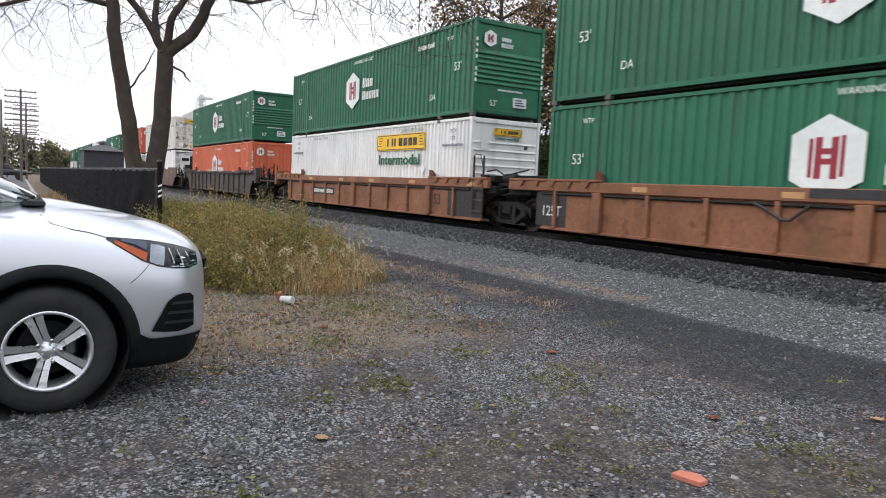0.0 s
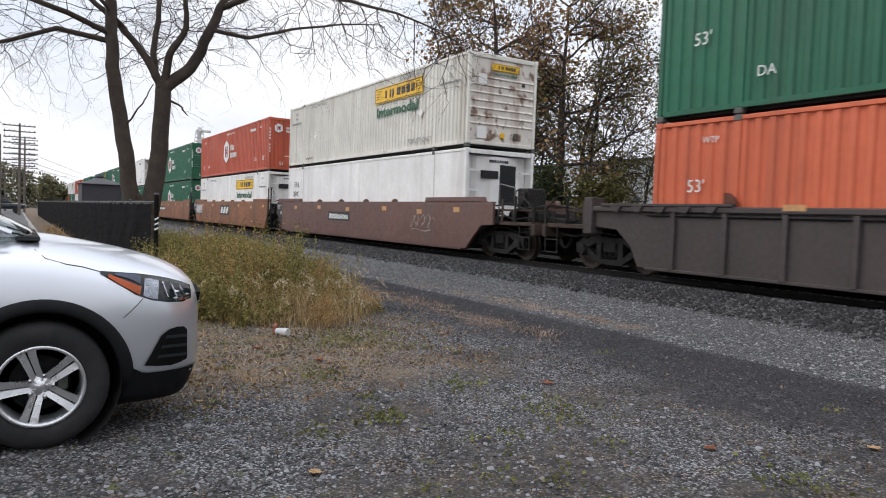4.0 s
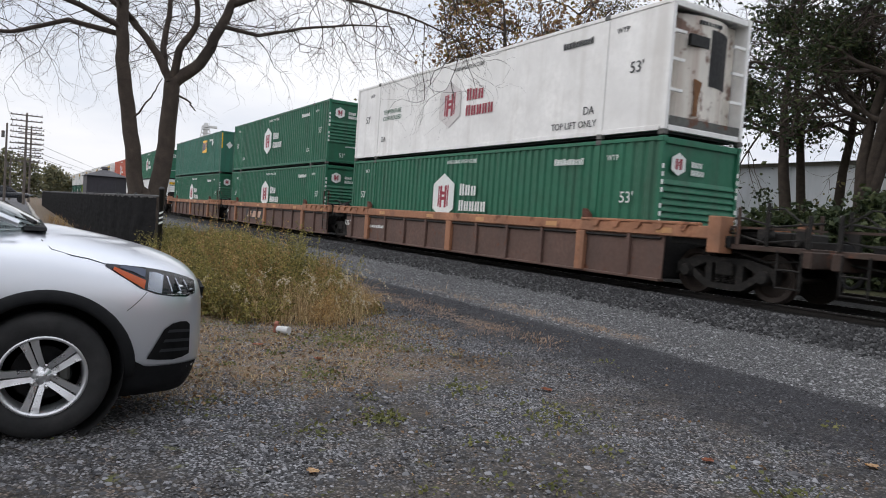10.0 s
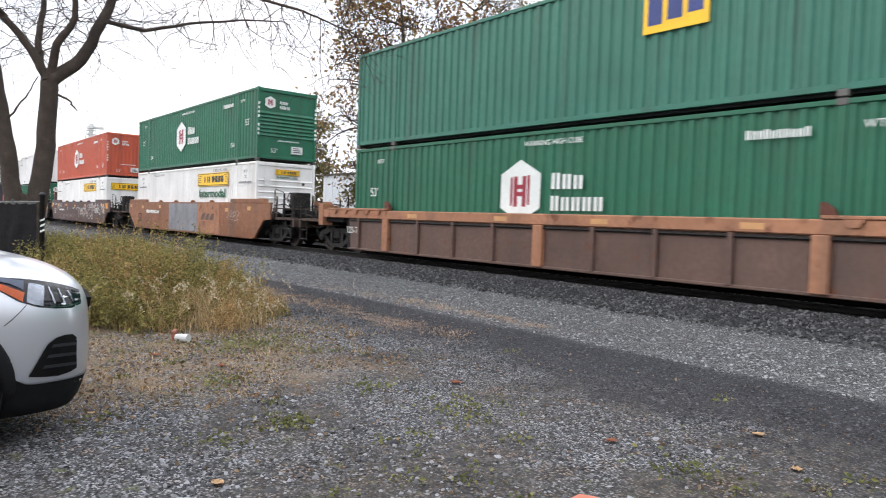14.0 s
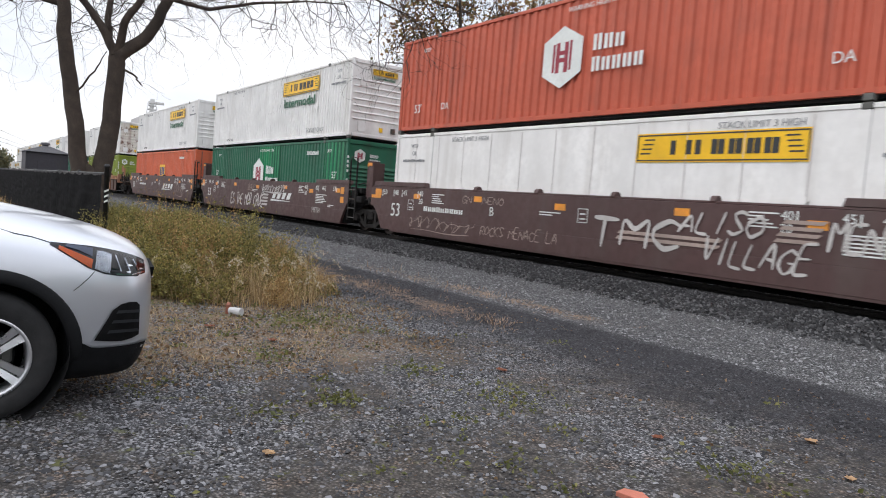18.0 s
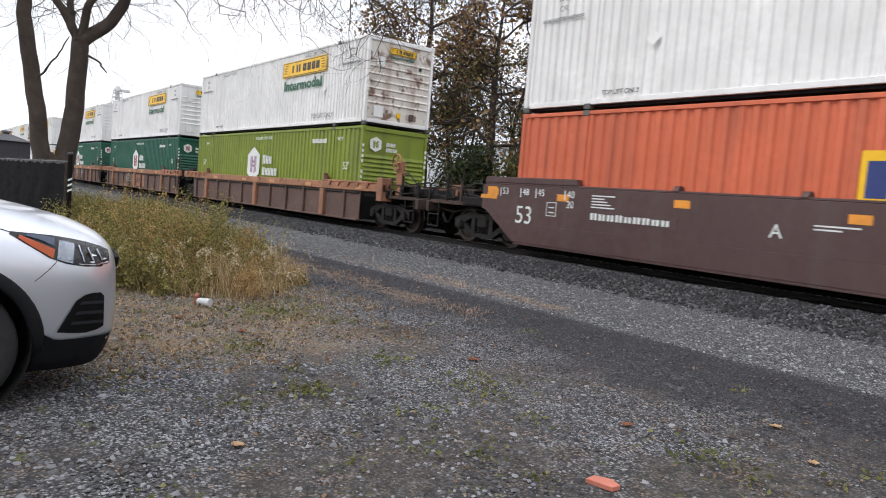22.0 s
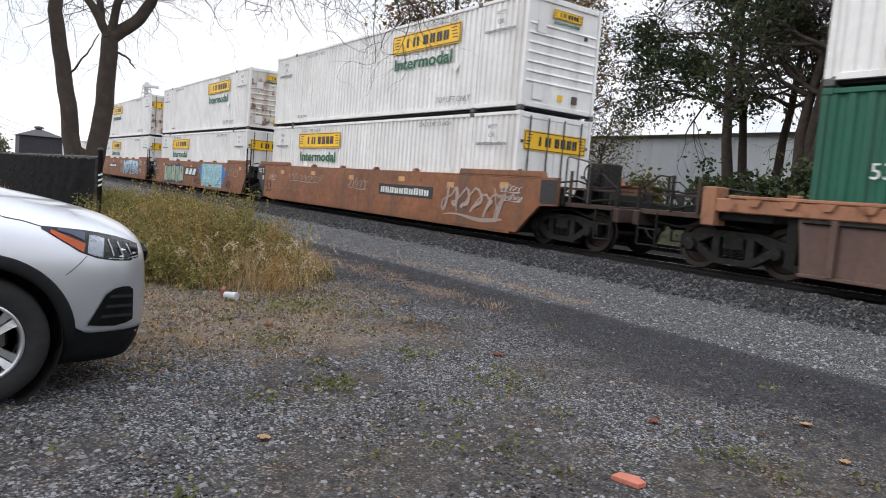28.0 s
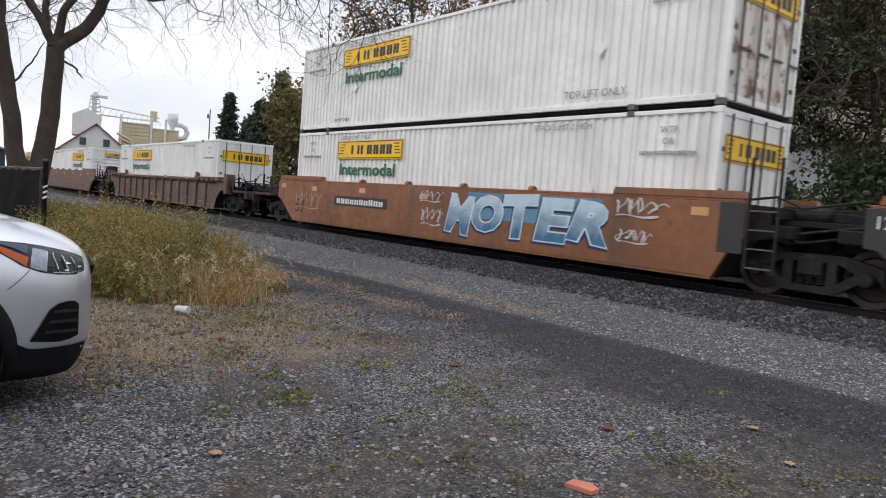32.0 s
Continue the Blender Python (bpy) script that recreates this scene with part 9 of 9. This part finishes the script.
def stones(name, label, category, count, place, size, mat, seed, flat=0.6):
    """Angular stones, one mesh: squashed, jittered octahedra with a cut top, half sunk."""
    rng = np.random.default_rng(seed)
    base = np.array([(1, 0, 0), (0.3, 1, 0.1), (-1, 0.2, 0), (-0.2, -1, 0), (0.45, 0.35, 0.8), (-0.5, 0.1, 0.85), (0.1, -0.5, 0.75)], float)
    tri = np.array([(0, 1, 4), (1, 5, 4), (1, 2, 5), (2, 3, 5), (3, 6, 5), (3, 0, 6), (0, 4, 6), (4, 5, 6)])
    pos = place(rng, count)
    n = len(pos)
    s = rng.uniform(size[0], size[1], n) ** 1.0 * rng.choice([0.7, 1.0, 1.0, 1.35], n)
    a = rng.uniform(0, 6.283, n)
    v = np.repeat(base[None], n, 0) * rng.uniform(0.65, 1.3, (n, 7, 3))
    v[..., 2] *= flat
    c, q = np.cos(a)[:, None], np.sin(a)[:, None]
    x, y = v[..., 0] * c - v[..., 1] * q, v[..., 0] * q + v[..., 1] * c
    tilt = rng.normal(0, 0.3, (n, 1))
    z = v[..., 2] + x * tilt
    v = np.stack([x, y, z], -1) * s[:, None, None] + pos[:, None, :]
    v[..., 2] -= s[:, None] * 0.12
    f = (tri[None] + 7 * np.arange(n)[:, None, None]).reshape(-1, 3)
    me = bpy.data.meshes.new(name)
    me.vertices.add(n * 7)
    me.vertices.foreach_set("co", v.reshape(-1).astype(np.float32))
    me.loops.add(f.size)
    me.loops.foreach_set("vertex_index", f.reshape(-1).astype(np.int32))
    me.polygons.add(len(f))
    me.polygons.foreach_set("loop_start", np.arange(0, f.size, 3, dtype=np.int32))
    me.update(calc_edges=True)
    me.validate()
    tagged(link_mesh(name, me, mat), label, category, kind="stuff")


def heights(x, y):
    return np.array([ground_height(a, b) for a, b in zip(x, y)])


def yard(rng, n):
    # denser towards the viewer's feet
    d = 1.2 + 7.5 * rng.random(n) ** 1.25
    a = np.radians(rng.uniform(105, 186, n))
    x, y = d * np.cos(a), d * np.sin(a)
    k = np.array([noise.noise((p * 0.5, q * 0.5, 4.0)) for p, q in zip(x, y)])
    ok = (k + rng.normal(0, 0.22, n) > -0.12) & (y + rng.normal(0, 0.5, n) < 4.0)
    return np.stack([x, y, heights(x, y)], 1)[ok]


def shoulder(rng, n):
    x = -1.0 - 33.0 * rng.random(n) ** 1.3
    y = 8.6 + 2.75 * rng.random(n) ** 0.6
    return np.stack([x, y, heights(x, y) + 0.04 * rng.random(n)], 1)


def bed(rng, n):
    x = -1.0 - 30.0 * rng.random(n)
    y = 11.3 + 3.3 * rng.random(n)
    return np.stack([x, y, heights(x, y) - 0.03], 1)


def lane(rng, n):
    x = 1.0 - 13.0 * rng.random(n) ** 1.2
    y = rng.normal(5.2, 0.75, n)
    ok = (y < 6.35) & (y > 3.2)
    return np.stack([x, y, heights(x, y)], 1)[ok]


def pale_band(rng, n):
    x = 0.5 - 22.0 * rng.random(n) ** 1.2
    y = 6.3 + 3.6 * rng.random(n) ** 1.2
    return np.stack([x, y, heights(x, y)], 1)


S_YARD = stone_material("grey crushed stone", (0.034, 0.034, 0.037), (0.25, 0.25, 0.262))
S_BALLAST = stone_material("dark grey ballast stone", (0.013, 0.013, 0.014), (0.11, 0.11, 0.112))
S_PALE = stone_material("pale crushed stone", (0.04, 0.04, 0.042), (0.29, 0.291, 0.296))
stones("gravel", "loose grey crushed stone on the yard", "gravel", 72000, yard, (0.005, 0.014), S_YARD, 1)
stones("gravel", "larger loose stones on the yard", "gravel", 7000, yard, (0.012, 0.022), S_YARD, 2)
stones("ballast", "dark angular ballast stones along the track", "ballast", 44000, shoulder, (0.017, 0.034), S_BALLAST, 3, 0.85)
# oily bed stones, coloured darker still to carry the shade beneath the wagons
stones("ballast", "dark ballast stones between the rails", "ballast", 4000, bed, (0.03, 0.055), stone_material("oily black ballast stone with painted shade", (0.006, 0.006, 0.006), (0.03, 0.029, 0.028)), 4, 0.7)
stones("gravel", "dark crushed stone on the lane", "gravel", 26000, lane, (0.006, 0.016), stone_material("dark slate gravel", (0.015, 0.015, 0.017), (0.1, 0.1, 0.107)), 6)
stones("gravel", "pale crushed stone beside the ballast", "gravel", 52000, pale_band, (0.008, 0.02), S_PALE, 5)


# ---- litter ----
def bit(name, label, category, x, y, build, mat, yaw=0.0):
    ob = link_mesh(name, build, mat)
    ob.matrix_basis = pose(x, y, ground_height(x, y), 0, 0, yaw)
    return tagged(ob, label, category)


M_TERRA = surface("orange-red broken brick", srgb(184, 112, 92), rough=0.9, var=0.2, scale=20)
bit("brick_fragment", "flat orange-red broken brick piece on gravel", "brick", -2.12, 2.7, prism([(-0.08, -0.035), (0.06, -0.05), (0.08, 0.005), (0.02, 0.05), (-0.065, 0.035)], "z", 0.0, 0.024, 0.002), M_TERRA, 20)
bit("paper_cup", "crushed white paper cup on dry grass", "litter", -7.2, 2.45, join(lathe([(0.0, -0.075), (0.036, -0.075), (0.045, 0.07), (0.04, 0.07)], "x", 14, (0, 0, 0.045))), surface("white waxed paper", srgb(192, 192, 192), rough=0.6, var=0.2), 35)
bit("terracotta_shard", "upright orange terracotta shard in the weeds", "litter", -7.35, 2.42, prism([(-0.06, 0.0), (0.06, 0.0), (0.05, 0.1), (-0.02, 0.12), (-0.06, 0.08)], "y", -0.02, 0.02, 0.006), surface("dirty terracotta", srgb(140, 88, 70), rough=0.9, var=0.3, scale=20), -30)


def curled_leaf(x, y, size, yaw, mat, label):
    bm = bmesh.new()
    rows = []
    for i in range(6):
        u = i / 5
        w = size * 0.4 * math.sin(math.pi * (0.08 + 0.84 * u)) ** 0.8 * (1.25 if i % 2 else 0.85)
        z = 0.25 * size * (u - 0.5) ** 2
        rows.append([bm.verts.new(((u - 0.5) * size, s * w, 0.01 + z + abs(s) * size * 0.1)) for s in (-1, -0.4, 0, 0.4, 1)])
    for a, b in zip(rows, rows[1:]):
        for k in range(4):
            bm.faces.new((a[k], b[k], b[k + 1], a[k + 1]))
    bmesh.ops.solidify(bm, geom=bm.faces[:], thickness=0.001)
    bit("fallen_leaf", label, "leaf", x, y, bm, mat, yaw)


M_LEAFTAN = surface("dry tan leaf", srgb(206, 172, 132), rough=0.8, var=0.2, scale=30)
M_LEAFRED = surface("dry red-brown leaf", srgb(150, 92, 66), rough=0.8, var=0.25, scale=30)
for (x, y, sz, yw, mt, lb) in ((-3.3, 1.32, 0.07, 30, M_LEAFTAN, "curled dry tan leaf on gravel"), (-2.65, 3.55, 0.08, 80, M_LEAFRED, "dry red-brown leaf on gravel"), (-4.35, 3.72, 0.1, 10, M_LEAFRED, "dark dry leaf on gravel"),
                               (-1.75, 4.05, 0.07, 130, M_LEAFTAN, "small dry tan leaf on gravel"), (-2.2, 4.5, 0.08, 50, M_LEAFTAN, "dry tan leaf at the lane's edge"), (-5.9, 2.35, 0.09, 10, M_LEAFRED, "dry red-brown leaf on grass"),
                               (-6.6, 2.0, 0.1, 70, M_LEAFRED, "curled brown leaf near the weeds"), (-4.9, 1.1, 0.05, 100, M_LEAFTAN, "small pale leaf near the car")):
    curled_leaf(x, y, sz, yw, mt, lb)



def motions():
    """The train passes; every wagon and container goes with it along the track."""
    stops = [0, 4, 8, 12, 16, 20, 24, 28, 32]
    for th, x, y, z in MOVERS:
        walk(th, [(t, pose(x + shift(t), y, z)) for t in stops])
    # the wheels roll without slipping: less than a quarter turn from row to row
    times = [i / 30 for i in range(961)]
    turns = [math.degrees(shift(t) / 0.46) for t in times]
    for ws, dx in WHEELS:
        walk(ws, [(t, pose(dx, 0, 0.46, 0, a, 0)) for t, a in zip(times, turns)])


motions()
